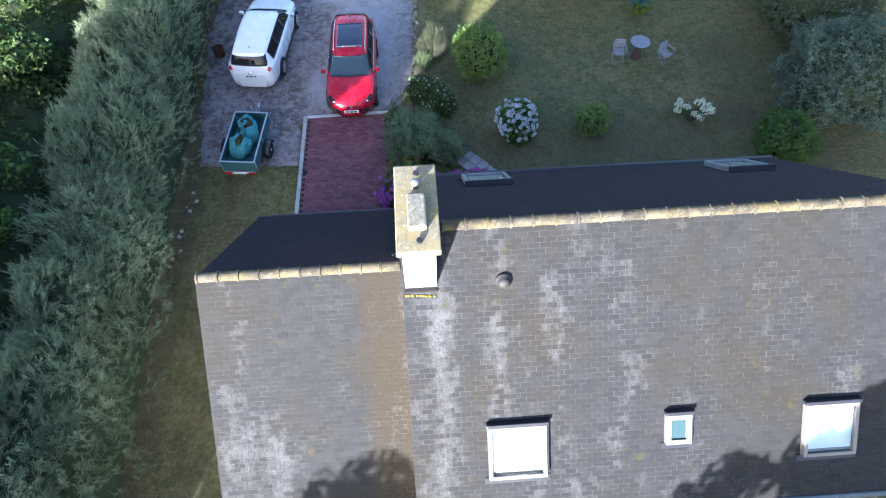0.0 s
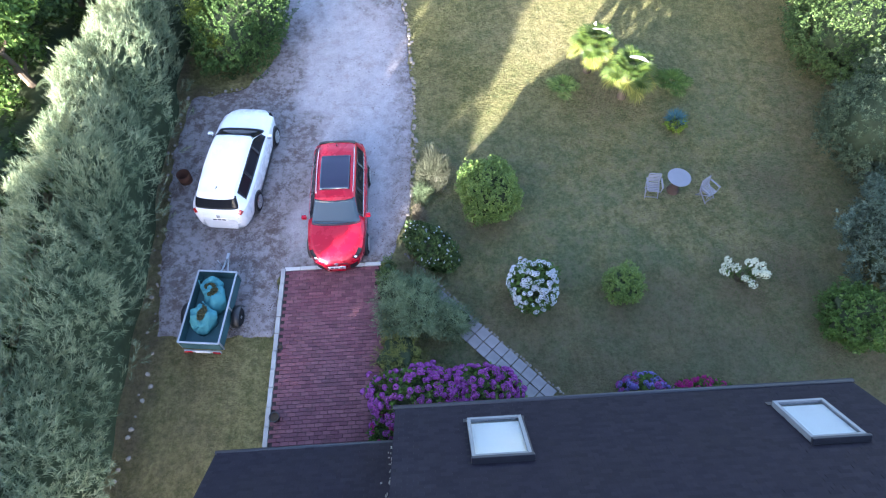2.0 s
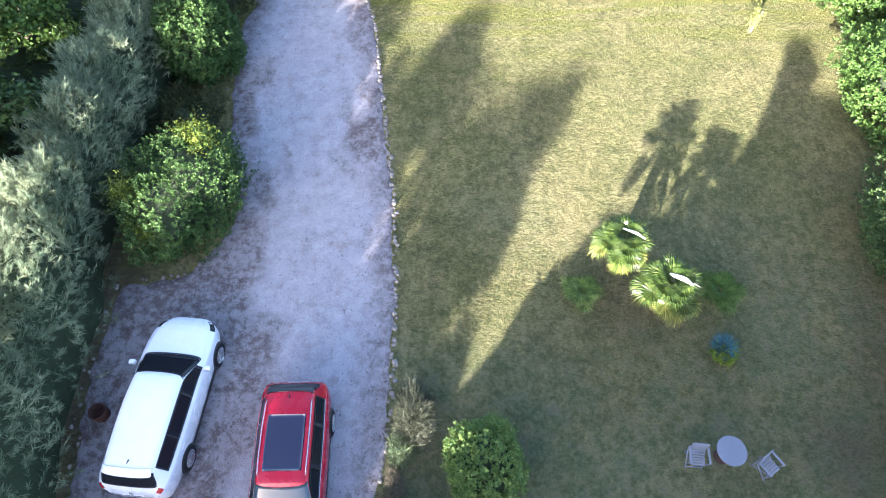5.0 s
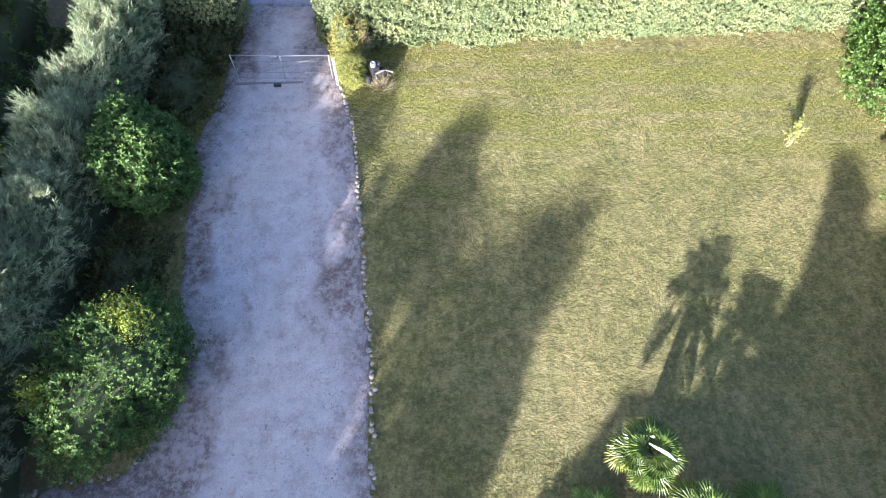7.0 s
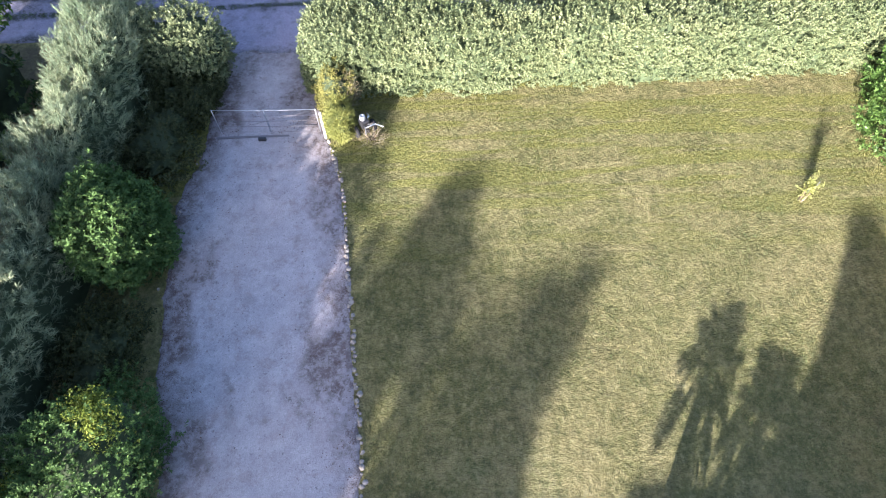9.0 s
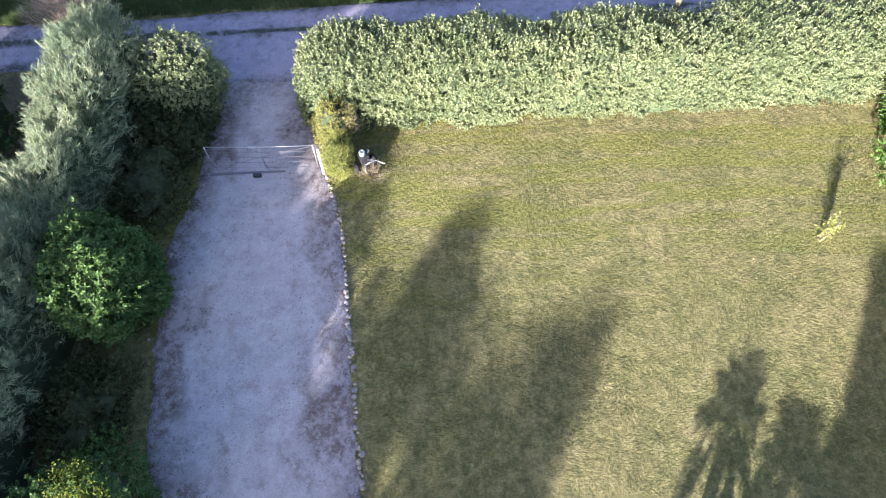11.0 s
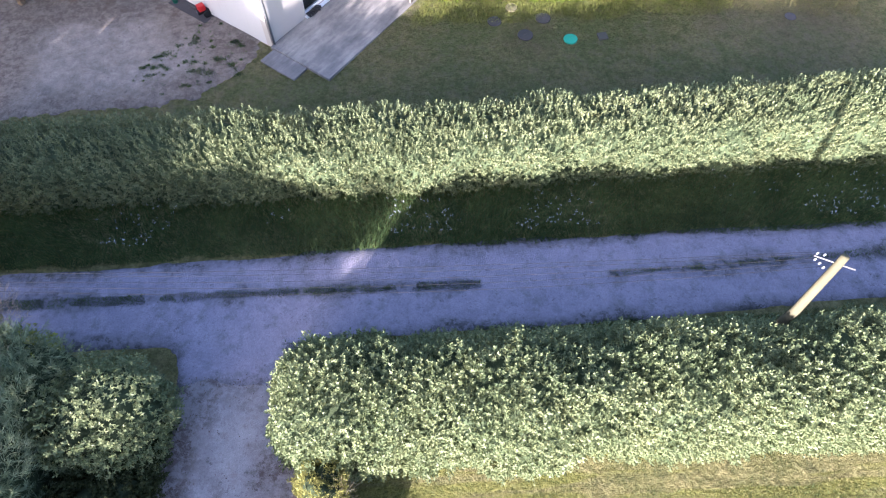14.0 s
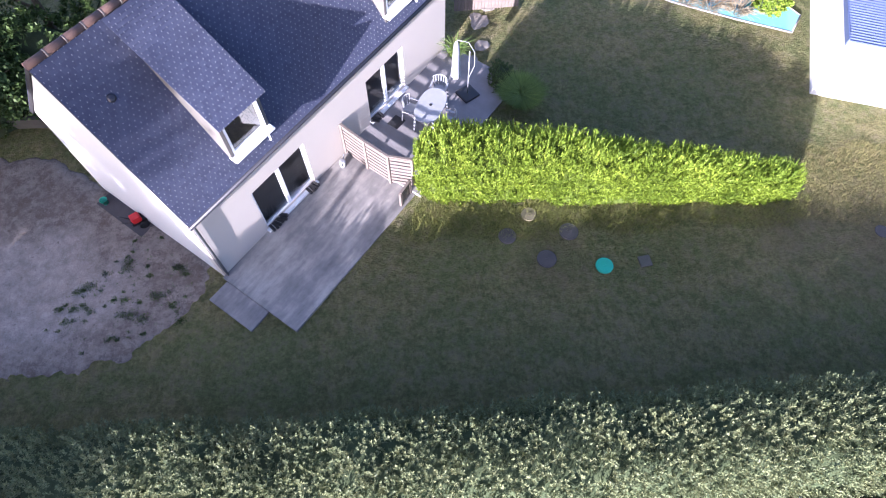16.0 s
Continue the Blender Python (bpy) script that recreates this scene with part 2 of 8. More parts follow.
    col = n.mix(patch, col, n.ramp(fine, [(0.3, (0.12, 0.094, 0.058)), (0.7, (0.225, 0.178, 0.112))]))
    n.bump(n.math("ADD", n.math("ADD", n.math("MULTIPLY", fine, 0.6), n.math("MULTIPLY", tiny, 0.25)), n.math("MULTIPLY", clump, 1.7)), 1.0, 0.3)
    return n.done(col, 0.9, Specular_IOR_Level=0.15)


def gravel_material(name, pale, dark, litter, worn=(0.12, 0.085, 0.06)):
    """Crushed stone with darker, littered margins: bare in the wheel tracks, dirty towards the edge."""
    n = Nodes(name)
    c = n.coords()
    e = n.add("Attribute")
    e.attribute_name = "edge"
    big, mid = n.noise(c, 0.5, 4, 0.6), n.noise(c, 2.6, 5, 0.7)
    grit, fine = n.noise(c, 55, 3, 0.8), n.noise(c, 18, 4, 0.75)
    cell = n.add("TexVoronoi", Vector=c, Scale=38.0)
    col = n.mix(n.ramp(mid, [(0.3, 0.0), (0.7, 1.0)]), dark, pale)
    col = n.mix(n.ramp(cell.outputs["Color"], [(0.1, 0.3), (0.9, 0.0)]), col, [v * 0.45 for v in dark])
    col = n.mix(n.ramp(grit, [(0.52, 0.0), (0.75, 0.3)]), col, [min(1, v * 1.4) for v in pale])
    col = n.mix(n.ramp(n.noise(c, 2.2, 6, 0.78), [(0.52, 0.0), (0.66, 0.38)]), col, [v * 1.5 for v in worn])
    col = n.mix(n.math("MULTIPLY", n.ramp(n.noise(c, 13, 4, 0.75), [(0.6, 0.0), (0.66, 0.6)]), n.ramp(big, [(0.35, 0.3), (0.6, 1.0)])), col, (0.06, 0.052, 0.055))
    near = n.ramp(n.math("ADD", e.outputs["Fac"], n.math("MULTIPLY", n.math("SUBTRACT", big, 0.5), 1.6)), [(0.0, 1.0), (litter, 0.0)])
    col = n.mix(n.math("MULTIPLY", near, 0.42), col, [0.5 * (a + b) for a, b in zip(dark, worn)])
    crumbs = n.noise(c, 4.2, 7, 0.76)
    dirt = n.math("MULTIPLY", near, n.ramp(n.math("ADD", n.math("MULTIPLY", crumbs, 0.75), n.math("MULTIPLY", big, 0.25)), [(0.46, 0.16), (0.57, 0.95)]), True)
    col = n.mix(n.math("MULTIPLY", dirt, 0.84), col, n.mix(fine, [v * 0.45 for v in worn], worn))
    patch = n.math("MULTIPLY", n.math("MULTIPLY", n.ramp(n.noise(c, 1.7, 8, 0.8), [(0.53, 0.0), (0.57, 1.0)]), n.math("ADD", n.math("MULTIPLY", near, 0.75), 0.25)), n.ramp(fine, [(0.38, 0.35), (0.55, 1.0)]))
    col = n.mix(n.math("MULTIPLY", patch, 0.8), col, [v * 0.65 for v in worn])
    spots = n.math("MULTIPLY", n.ramp(n.noise(c, 4.5, 3, 0.65), [(0.66, 0.0), (0.70, 1.0)]), n.ramp(fine, [(0.4, 0.2), (0.6, 1.0)]))
    col = n.mix(n.math("MULTIPLY", spots, 0.45), col, (0.035, 0.03, 0.025))
    n.bump(n.math("ADD", n.math("MULTIPLY", grit, 0.5), n.math("MULTIPLY", cell.outputs["Distance"], 0.5)), 0.8, 0.025)
    return n.done(col, 0.92, Specular_IOR_Level=0.2)


M_LAWN = lawn_material()
M_GRAVEL = gravel_material("gravel", (0.385, 0.364, 0.374), (0.27, 0.256, 0.267), 1.3, (0.12, 0.088, 0.074))
M_TRACK = gravel_material("track_gravel", (0.315, 0.29, 0.352), (0.228, 0.208, 0.257), 0.42, (0.035, 0.042, 0.02))
M_YARD = gravel_material("yard_gravel", (0.36, 0.312, 0.272), (0.175, 0.152, 0.133), 2.4, (0.15, 0.118, 0.092))
M_SOIL = plain("garden_soil", (0.075, 0.055, 0.038), 0.95, var=0.5, scale=8, bump=0.8, spec=0.1)

DRIVE = [(-2.7, 6.1), (0.3, 6.15), (0.75, 7.2), (1.1, 8.6), (1.22, 11.2), (1.24, 13.8), (1.12, 16.2), (0.88, 19.0), (0.64, 21.4), (0.36, 24.2), (-0.14, 25.9), (-0.5, 27.5), (-0.9, 29.2), (-1.05, 30.3),
         (-3.9, 30.3), (-3.85, 29.6), (-3.9, 28.6), (-4.0, 25.9), (-4.35, 24.3), (-4.5, 22.8), (-4.4, 20.7), (-4.2, 18.6), (-3.7, 16.9), (-3.6, 15.4), (-4.1, 14.3), (-4.7, 13.6), (-6.5, 13.3), (-6.75, 11.0), (-6.65, 9.2), (-6.35, 6.0), (-6.2, 4.1), (-2.9, 4.0), (-2.85, 6.1)]
TRACK = [(-60, 31.9), (-8, 31.15), (-4.4, 31.2), (-3.95, 30.9), (-3.9, 29.9), (-1.0, 29.9), (-0.95, 30.8), (-0.5, 31.2), (4, 31.2), (9, 31.35), (14, 31.6), (60, 33.6), (60, 36.4), (19, 34.1), (11, 34.15), (2, 33.95), (-3, 33.85), (-8, 33.6), (-60, 34.2)]
YARD = [(-3.0, 43.0), (-3.25, 41.7), (-4.0, 41.0), (-5.0, 40.3), (-6.9, 39.8), (-8.4, 39.9), (-16, 39.0), (-16, 47.5), (-8.4, 46.9), (-7.4, 46.2)]
# ground: one sheet, fine round the gardens, reaching the horizon
xs = np.concatenate([[-3000, -600, -150, -60, -30], np.arange(-18, 26.1, 0.3), [34, 60, 150, 600, 3000]])
ys = np.concatenate([[-3000, -600, -150, -60, -30], np.arange(-16, 60.1, 0.3), [70, 100, 200, 600, 3000]])
gx, gy = np.meshgrid(xs, ys)
x, y = gx.ravel(), gy.ravel()
q3 = np.stack([x, y, 0 * x], 1)
near_by = (np.abs(x) < 40) & (np.abs(y - 20) < 60)
z = gz(x, y) + np.where(near_by, 0.02 * Waves(5, 3.0)(q3) + 0.008 * Waves(6, 0.7)(q3), 0)
for poly in (DRIVE, TRACK, YARD):
    z -= 0.1 * np.clip(inside(poly, x, y) / 0.5, 0, 1)
idx = np.arange(len(x)).reshape(len(ys), len(xs))
f = np.stack([idx[:-1, :-1], idx[:-1, 1:], idx[1:, 1:], idx[1:, :-1]], -1).reshape(-1, 4)
ground = link_mesh("ground", np.stack([x, y, z], 1).tolist(), f.tolist(), M_LAWN, smooth=True)
tagged(ground, "dry mown lawn with yellowed patches and bare soil", "lawn", kind="structure")
# worn soil: under the palms and shrubs, along the hedges, and the strip beside the tall hedge
bare = np.zeros(len(x))
for bx, by, br in ((1.0, 5.7, 0.5), (1.5, 5.2, 0.5), (1.95, 4.65, 0.5), (2.4, 4.15, 0.4), (8.0, 12.4, 1.6), (9.9, 10.8, 0.5), (8.3, 4.0, 1.5), (4.3, 4.5, 1.2), (6.9, 4.5, 0.9), (10.2, 4.4, 1.4), (3.4, 7.6, 1.1), (11.8, 5, 1.3), (12.3, 8, 1.2), (16.8, 42.9, 2.9), (14.2, 43.2, 1.6), (6.8, 42.5, 1.2)):
    bare = np.maximum(bare, np.clip(1.25 - np.hypot(x - bx, y - by) / br, 0, 1) * 0.75)
bare = np.maximum(bare, np.clip(1 - np.abs(x + 6.4) / 0.9, 0, 1) * (y < 14))
bare = np.maximum(bare, np.clip(1 - np.abs(x + 5.0) / 1.6, 0, 1) * (y < 4) * 0.5)
bare = np.maximum(bare, ((x < -6.6) & (y < 31)) * 0.9)
bare = np.maximum(bare, 0.1 * ((y > 38.2) & (y < 44.5)))
bare = np.maximum(bare, 0.62 * np.clip((5.6 - y + 0.8 * Waves(38, 1.2)(q3)) / 2, 0, 1) * (x > 2.5) * (x < 15) * (y > 0))
bare = np.maximum(bare, 0.3 * np.clip((x - 11.9 - 0.1 * y + 0.4 * Waves(39, 1.0)(q3)) / 0.8, 0, 1) * (x < 17) * (y > 1) * (y < 17))
lush = np.clip((15.5 - y + 2.2 * Waves(36, 2.5)(q3)) / 5, 0, 1) * (x > 0.5) * (x < 17) * (y > 0) * 0.85
lush = np.maximum(lush, 0.9 * np.clip((y - 37.5) / 1.5, 0, 1) * np.clip((21 - x + Waves(37, 1.5)(q3)) / 3, 0, 1) * (y < 60))
at = ground.data.attributes.new("lush", "FLOAT", "POINT")
at.data.foreach_set("value", lush.astype(np.float32))
at = ground.data.attributes.new("bare", "FLOAT", "POINT")
at.data.foreach_set("value", bare.astype(np.float32))

# past y = 24.5 extra dirt colour darkens the drive for the plants' shade
driveway = sheet("driveway", DRIVE, 0.09, 0.018, M_GRAVEL, "pale grey gravel drive with scattered leaf litter", "driveway", 0.10, worn=lambda a, b: 2.35 - 1.1 * np.clip((b - 24.5) / 3, 0, 1) - 1.0 * np.clip((-2.0 - a) / 1.6, 0, 1) * np.clip((15.5 - b) / 3, 0, 1) + 0.75 * Waves(31, 1.6)(np.stack([a, b, 0 * a], 1)) + 0.35 * Waves(32, 0.5)(np.stack([a, b, 0 * a], 1)) - np.abs(a - np.interp(b, [6, 11, 20, 26, 31], [-0.8, -0.6, -1.6, -2.1, -2.5])))
track = sheet("track", TRACK, 0.16, 0.025, M_TRACK, "lane of grey stone dust with two wheel tracks", "lane", 0.035, 0.012, 11, worn=lambda a, b: np.abs(b - np.interp(a, [-14, 4, 8, 22], [32.6, 32.63, 32.75, 33.3])) - 0.12 + 0.9 * np.clip(2.2 - np.abs(a - 6), 0, 1) + 0.22 * (1 + Waves(33, 1.2)(np.stack([a, b, 0 * a], 1))))
yard = sheet("yard", YARD, 0.07, 0.02, M_YARD, "gravel yard beside the white house, weedy at its edges", "yard", 0.17, 0.012, 21, worn=lambda a, b: 3.0 - 1.25 * np.hypot((a + 8.5) / 1.5, (b - 42.1) / 1.0) + 0.5 * Waves(34, 0.9)(np.stack([a, b, 0 * a], 1)))

# ---- plants ----


def unit(v):
    return v / np.maximum(np.linalg.norm(v, axis=1, keepdims=True), 1e-9)


def leaves(name, p, nrm, length, width, mat, parent, seed=0, spread=0.7, up=0.0, fold=0.18, label=""):
    """Folded leaves at points p that face about nrm."""
    r = np.random.default_rng(seed)
    n = len(p)
    face = unit(nrm + spread * r.normal(size=(n, 3)))
    axis = unit(np.cross(face, r.normal(size=(n, 3))) + np.array([0, 0, up]))
    side = unit(np.cross(face, axis))
    ln, wd = (length * r.uniform(0.6, 1.3, (n, 1))), (width * r.uniform(0.7, 1.25, (n, 1)))
    co = np.stack([p - axis * ln * 0.5, p + side * wd * 0.5 + face * wd * fold, p + axis * ln * 0.5 - face * ln * 0.12, p - side * wd * 0.5 + face * wd * fold], 1)
    return quads_mesh(name, co, mat, parent, label)


def whorls(name, q, d, per, reach, length, width, mat, parent, seed=0, flare=(0.1, 1.0)):
    """Leafy shoots from points q along d: each carries its leaves round the stem, from the base to a tuft at the tip."""
    r = np.random.default_rng(seed)
    n = len(q)
    e1 = unit(np.cross(d, r.normal(size=(n, 3))))
    e2 = np.cross(d, e1)
    up = np.linspace(0, 1, per) ** 0.7
    ang = np.arange(per)[None] * 2.4 + r.uniform(0, 6.28, (n, 1)) + r.normal(0, 0.3, (n, per))
    radial = np.cos(ang)[:, :, None] * e1[:, None] + np.sin(ang)[:, :, None] * e2[:, None]
    el = (flare[0] + (flare[1] - flare[0]) * up)[None] + r.normal(0, 0.22, (n, per))
    axis = radial * np.cos(el)[:, :, None] + d[:, None] * np.sin(el)[:, :, None]
    stem = reach * r.uniform(0.35, 1.0, (n, 1)) ** 1.3
    base = q[:, None] + d[:, None] * (up[None] * stem)[:, :, None]
    axis, base = axis.reshape(-1, 3), base.reshape(-1, 3)
    dd = np.repeat(d, per, 0)
    side = unit(np.cross(axis, dd + 0.35 * r.normal(size=dd.shape)))
    face = np.cross(side, axis)
    ln, wd = length * r.uniform(0.65, 1.25, (n * per, 1)), width * r.uniform(0.7, 1.25, (n * per, 1))
    mid = base + axis * ln * 0.52 + face * wd * 0.2
    co = np.stack([base, mid + side * wd * 0.5, base + axis * ln - face * ln * 0.12, mid - side * wd * 0.5], 1)
    low = gz(co[:, :, 0], co[:, :, 1]) + 0.02 if parent is None or parent.matrix_basis.translation.length < 1e-6 else np.full(co.shape[:2], 0.02)
    co[:, :, 2] = np.maximum(co[:, :, 2], low)
    return quads_mesh(name, co, mat, parent)


def blades(name, p, d, length, width, mat, parent, seed=0, label=""):
    """Thin tapered blades from points p along d."""
    r = np.random.default_rng(seed)
    n = len(p)
    side = unit(np.cross(d, r.normal(size=(n, 3)))) * (width * r.uniform(0.6, 1.3, (n, 1)))
    ln = length * r.uniform(0.55, 1.25, (n, 1))
    co = np.stack([p - side * 0.5, p + side * 0.5, p + d * ln], 1)
    return quads_mesh(name, co, mat, parent, label, 3)


def blob(rng, n, c, r, lump, wave, low=-0.35, depth=0.16):
    """Points and normals over the upper part of a lumpy ellipsoid."""
    d = unit(rng.normal(size=(int(n * 1.8), 3)))
    d = d[d[:, 2] > low][:n]
    k = 1 + lump * wave(d * np.array(r) + np.array(c))
    k = k * (1 - depth * rng.random(len(d)) ** 1.6 + 0.16 * (rng.random(len(d)) < 0.05) * rng.random(len(d)))
    return np.array(c) + d * np.array(r) * k[:, None], unit(d / np.array(r))


def hull(name, c, r, mat, parent, lump, wave, scale=0.84, low=-0.9):
    """A dark filler shell inside a plant, for the shade between its leaves."""
    bm = bmesh.new()
    bmesh.ops.create_icosphere(bm, subdivisions=3, radius=1)
    d = np.array([v.co[:] for v in bm.verts])
    k = scale * (1 + lump * wave(d * np.array(r) + np.array(c)))
    for v, w in zip(bm.verts, np.array(c) + d * np.array(r) * k[:, None]):
        v.co = w
    return part(name, bm, mat, parent, smooth=True)


# filler cores: dark colours put the shade between the leaves into the shell
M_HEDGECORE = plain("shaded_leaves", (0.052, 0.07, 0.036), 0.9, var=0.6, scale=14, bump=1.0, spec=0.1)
M_LEAFMASS = plain("silvery_core_fill", (0.08, 0.108, 0.052), 0.8, var=0.7, scale=16, bump=1.0, spec=0.15)
M_LIMEMASS = plain("lime_core_fill", (0.10, 0.14, 0.025), 0.8, var=0.7, scale=16, bump=1.0, spec=0.15)
M_BARK = plain("bark", (0.16, 0.125, 0.09), 0.95, var=0.45, scale=14, bump=0.9, spec=0.1)


def lumps(seed, r):
    """The uneven outline of a plant: broad lobes with smaller bumps."""
    w1, w2 = Waves(seed, 0.3), Waves(seed + 500, max(r[0], 0.5) * 0.6)
    return lambda q: 0.6 * w1(q) + 1.1 * w2(q)


def shrub(name, label, c, r, n, leaf, mat, seed, lump=0.13, spread=0.75, up=0.2, category="shrub", depth=0.22, per=9, reach=0.16, flare=(0.1, 0.95), core=0.74):
    """A rounded shrub: stems, a dark filler core and its leaves."""
    rng, wave = np.random.default_rng(seed), lumps(seed, r)
    base = float(gz(c[0], c[1]))
    t = thing(name, label, category, pose(c[0], c[1], base))
    cz = r[2] * 0.82
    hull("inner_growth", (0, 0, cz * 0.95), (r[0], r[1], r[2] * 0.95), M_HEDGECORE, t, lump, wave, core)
    bm = bmesh.new()
    for k in range(5):
        a = k * 1.26 + seed
        tube(bm, [(0.06 * math.cos(a), 0.06 * math.sin(a), -0.05), (r[0] * 0.25 * math.cos(a), r[1] * 0.25 * math.sin(a), cz * 0.5), (r[0] * 0.5 * math.cos(a), r[1] * 0.5 * math.sin(a), cz)], [0.03, 0.022, 0.01], 6)
    part("woody_base", bm, M_BARK, t)
    ps, ns = blob(rng, n // per, (0, 0, cz), r, lump, wave, -0.75, depth)
    keep = ps[:, 2] > 0.03
    ps, ns = ps[keep], ns[keep]
    d = unit(ns * 0.8 + np.array([0, 0, 0.25 + up]) + 0.3 * spread * rng.normal(size=ps.shape))
    whorls("foliage", ps - d * reach * 0.6, d, per, reach, leaf[0], leaf[1], mat, t, seed + 1, flare)
    return t


def hedge(name, label, line, half, height, n, leaf, mat, seed, lump=0.16, ends=0.8, category="hedge", core=0.78, power=2.6, shoot=0.34, flare=(0.15, 0.95), rise=0.7, inner=M_HEDGECORE):
    """A hedge along a line of (x, y): half is its half-width, height a function of the share of its length."""
    rng, wave, fine = np.random.default_rng(seed), Waves(seed, 1.3), Waves(seed + 7, 0.4)
    pts = np.array(line, float)
    seg = np.r_[0, np.cumsum(np.hypot(*np.diff(pts, axis=0).T))]
    total = seg[-1]
    t = thing(name, label, category)

    def at(s, ang, k):
        cx, cy = np.interp(s, seg, pts[:, 0]), np.interp(s, seg, pts[:, 1])
        e = 0.3
        tx, ty = np.interp(s + e, seg, pts[:, 0]) - np.interp(s - e, seg, pts[:, 0]), np.interp(s + e, seg, pts[:, 1]) - np.interp(s - e, seg, pts[:, 1])
        ln = np.hypot(tx, ty)
        nx, ny = ty / ln, -tx / ln
        ca, sa = np.cos(ang), np.sin(ang)
        u, w = np.sign(ca) * np.abs(ca) ** (2 / power), np.abs(sa) ** (2 / power)
        taper = np.clip(np.minimum(s, total - s) / ends, 0, 1) ** 0.5 * 0.85 + 0.15
        wd, ht = half(s / total) * k * (0.4 + 0.6 * taper), height(s / total) * k * (0.55 + 0.45 * taper)
        q = np.stack([cx + nx * u * wd, cy + ny * u * wd, gz(cx, cy) + w * ht], 1)
        nrm = unit(np.stack([nx * np.sign(ca) * np.abs(ca) / 1.0, ny * np.sign(ca) * np.abs(ca), sa * 0.9 + 0.05], 1))
        return q, nrm

    per = 13
    m = n // per
    # even cover over the rounded cross-section
    aa = np.linspace(0, math.pi, 400)
    arc = np.hypot(np.diff(np.sign(np.cos(aa)) * np.abs(np.cos(aa)) ** (2 / power)) * float(half(np.array(0.5))), np.diff(np.abs(np.sin(aa)) ** (2 / power)) * float(height(np.array(0.5))))
    s, ang = rng.uniform(0, total, m), np.interp(rng.random(m), np.r_[0, np.cumsum(arc)] / arc.sum(), aa)
    q, nrm = at(s, ang, np.ones(m))
    q = q + nrm * (lump * 0.6 * wave(q) + lump * 0.7 * fine(q) - 0.06 - 0.2 * rng.random(m) ** 2)[:, None]
    d = unit(nrm * 0.75 + np.array([0, 0, rise]) + 0.3 * rng.normal(size=(m, 3)))
    whorls("foliage", q - d * 0.1, d, per, shoot, leaf[0], leaf[1], mat, t, seed + 1, flare)
    # filler core along the hedge, dark for the depth between its shoots
    m, k = int(total / 0.3) + 2, 18
    ss, aa = np.meshgrid(np.linspace(0.15, total - 0.15, m), np.linspace(0, math.pi, k))
    q, nrm = at(ss.ravel(), aa.ravel(), np.full(m * k, core))
    q = q + nrm * (lump * wave(q))[:, None]
    q[:, 2] = np.maximum(q[:, 2], gz(q[:, 0], q[:, 1]) - 0.05)
    i = np.arange(m * k).reshape(k, m)
    f = np.stack([i[:-1, :-1], i[:-1, 1:], i[1:, 1:], i[1:, :-1]], -1).reshape(-1, 4).tolist()
    f += [i[:, 0].tolist(), i[::-1, -1].tolist()]
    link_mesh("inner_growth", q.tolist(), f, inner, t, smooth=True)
    return t


def tree(name, label, x, y, height, spread, n, leaf, mat, seed, limbs=7, crown_low=0.35, clump=0.9, category="tree"):
    """A tree: tapered trunk, forking limbs and clumps of leaves with gaps between them."""
    rng = np.random.default_rng(seed)
    t = thing(name, label, category, pose(x, y, float(gz(x, y))))
    lean = rng.normal(0, 0.04, 2) * height
    bm = bmesh.new()
    top = Vector((lean[0], lean[1], height * 0.8))
    tube(bm, [(0, 0, -0.1), (lean[0] * 0.2, lean[1] * 0.2, height * 0.25), (lean[0] * 0.6, lean[1] * 0.6, height * 0.55), top], [0.035 * height, 0.026 * height, 0.016 * height, 0.005 * height], 9)
    part("trunk", bm, M_BARK, t)
    bm, tips = bmesh.new(), [top]
    for k in range(limbs):
        a, h0 = k * 2.4 + rng.uniform(-0.4, 0.4), rng.uniform(crown_low * 0.7, 0.7)
        st = Vector((lean[0] * h0, lean[1] * h0, height * h0))
        out = spread * rng.uniform(0.55, 1.0)
        mid = st + Vector((math.cos(a) * out * 0.5, math.sin(a) * out * 0.5, height * 0.12))
        end = st + Vector((math.cos(a) * out, math.sin(a) * out, height * rng.uniform(0.1, 0.28)))
        tube(bm, [st, mid, end], [0.012 * height, 0.008 * height, 0.003 * height], 6)
        tips += [end, mid, end.lerp(top, 0.5)]
        for j in range(2):
            e2 = mid + Vector(rng.normal(0, 0.28, 3) * spread) + Vector((0, 0, 0.1 * height))
            tube(bm, [mid, mid.lerp(e2, 0.6) + Vector((0, 0, 0.04 * height)), e2], [0.006 * height, 0.004 * height, 0.002 * height], 5)
            tips.append(e2)
    part("branchwork", bm, M_BARK, t)
    c = np.array([v[:] for v in tips])
    which = rng.integers(0, len(c), n)
    rad = clump * spread * 0.42 * rng.uniform(0.75, 1.15, len(c))
    d = unit(rng.normal(size=(n, 3)))
    p = c[which] + d * (rad[which] * rng.random(n) ** 0.4)[:, None] * np.array([1, 1, 0.75])
    leaves("crown", p, unit(d + np.array([0, 0, 0.5])), leaf[0], leaf[1], mat, t, seed + 1, 0.8, 0.0)
    return t


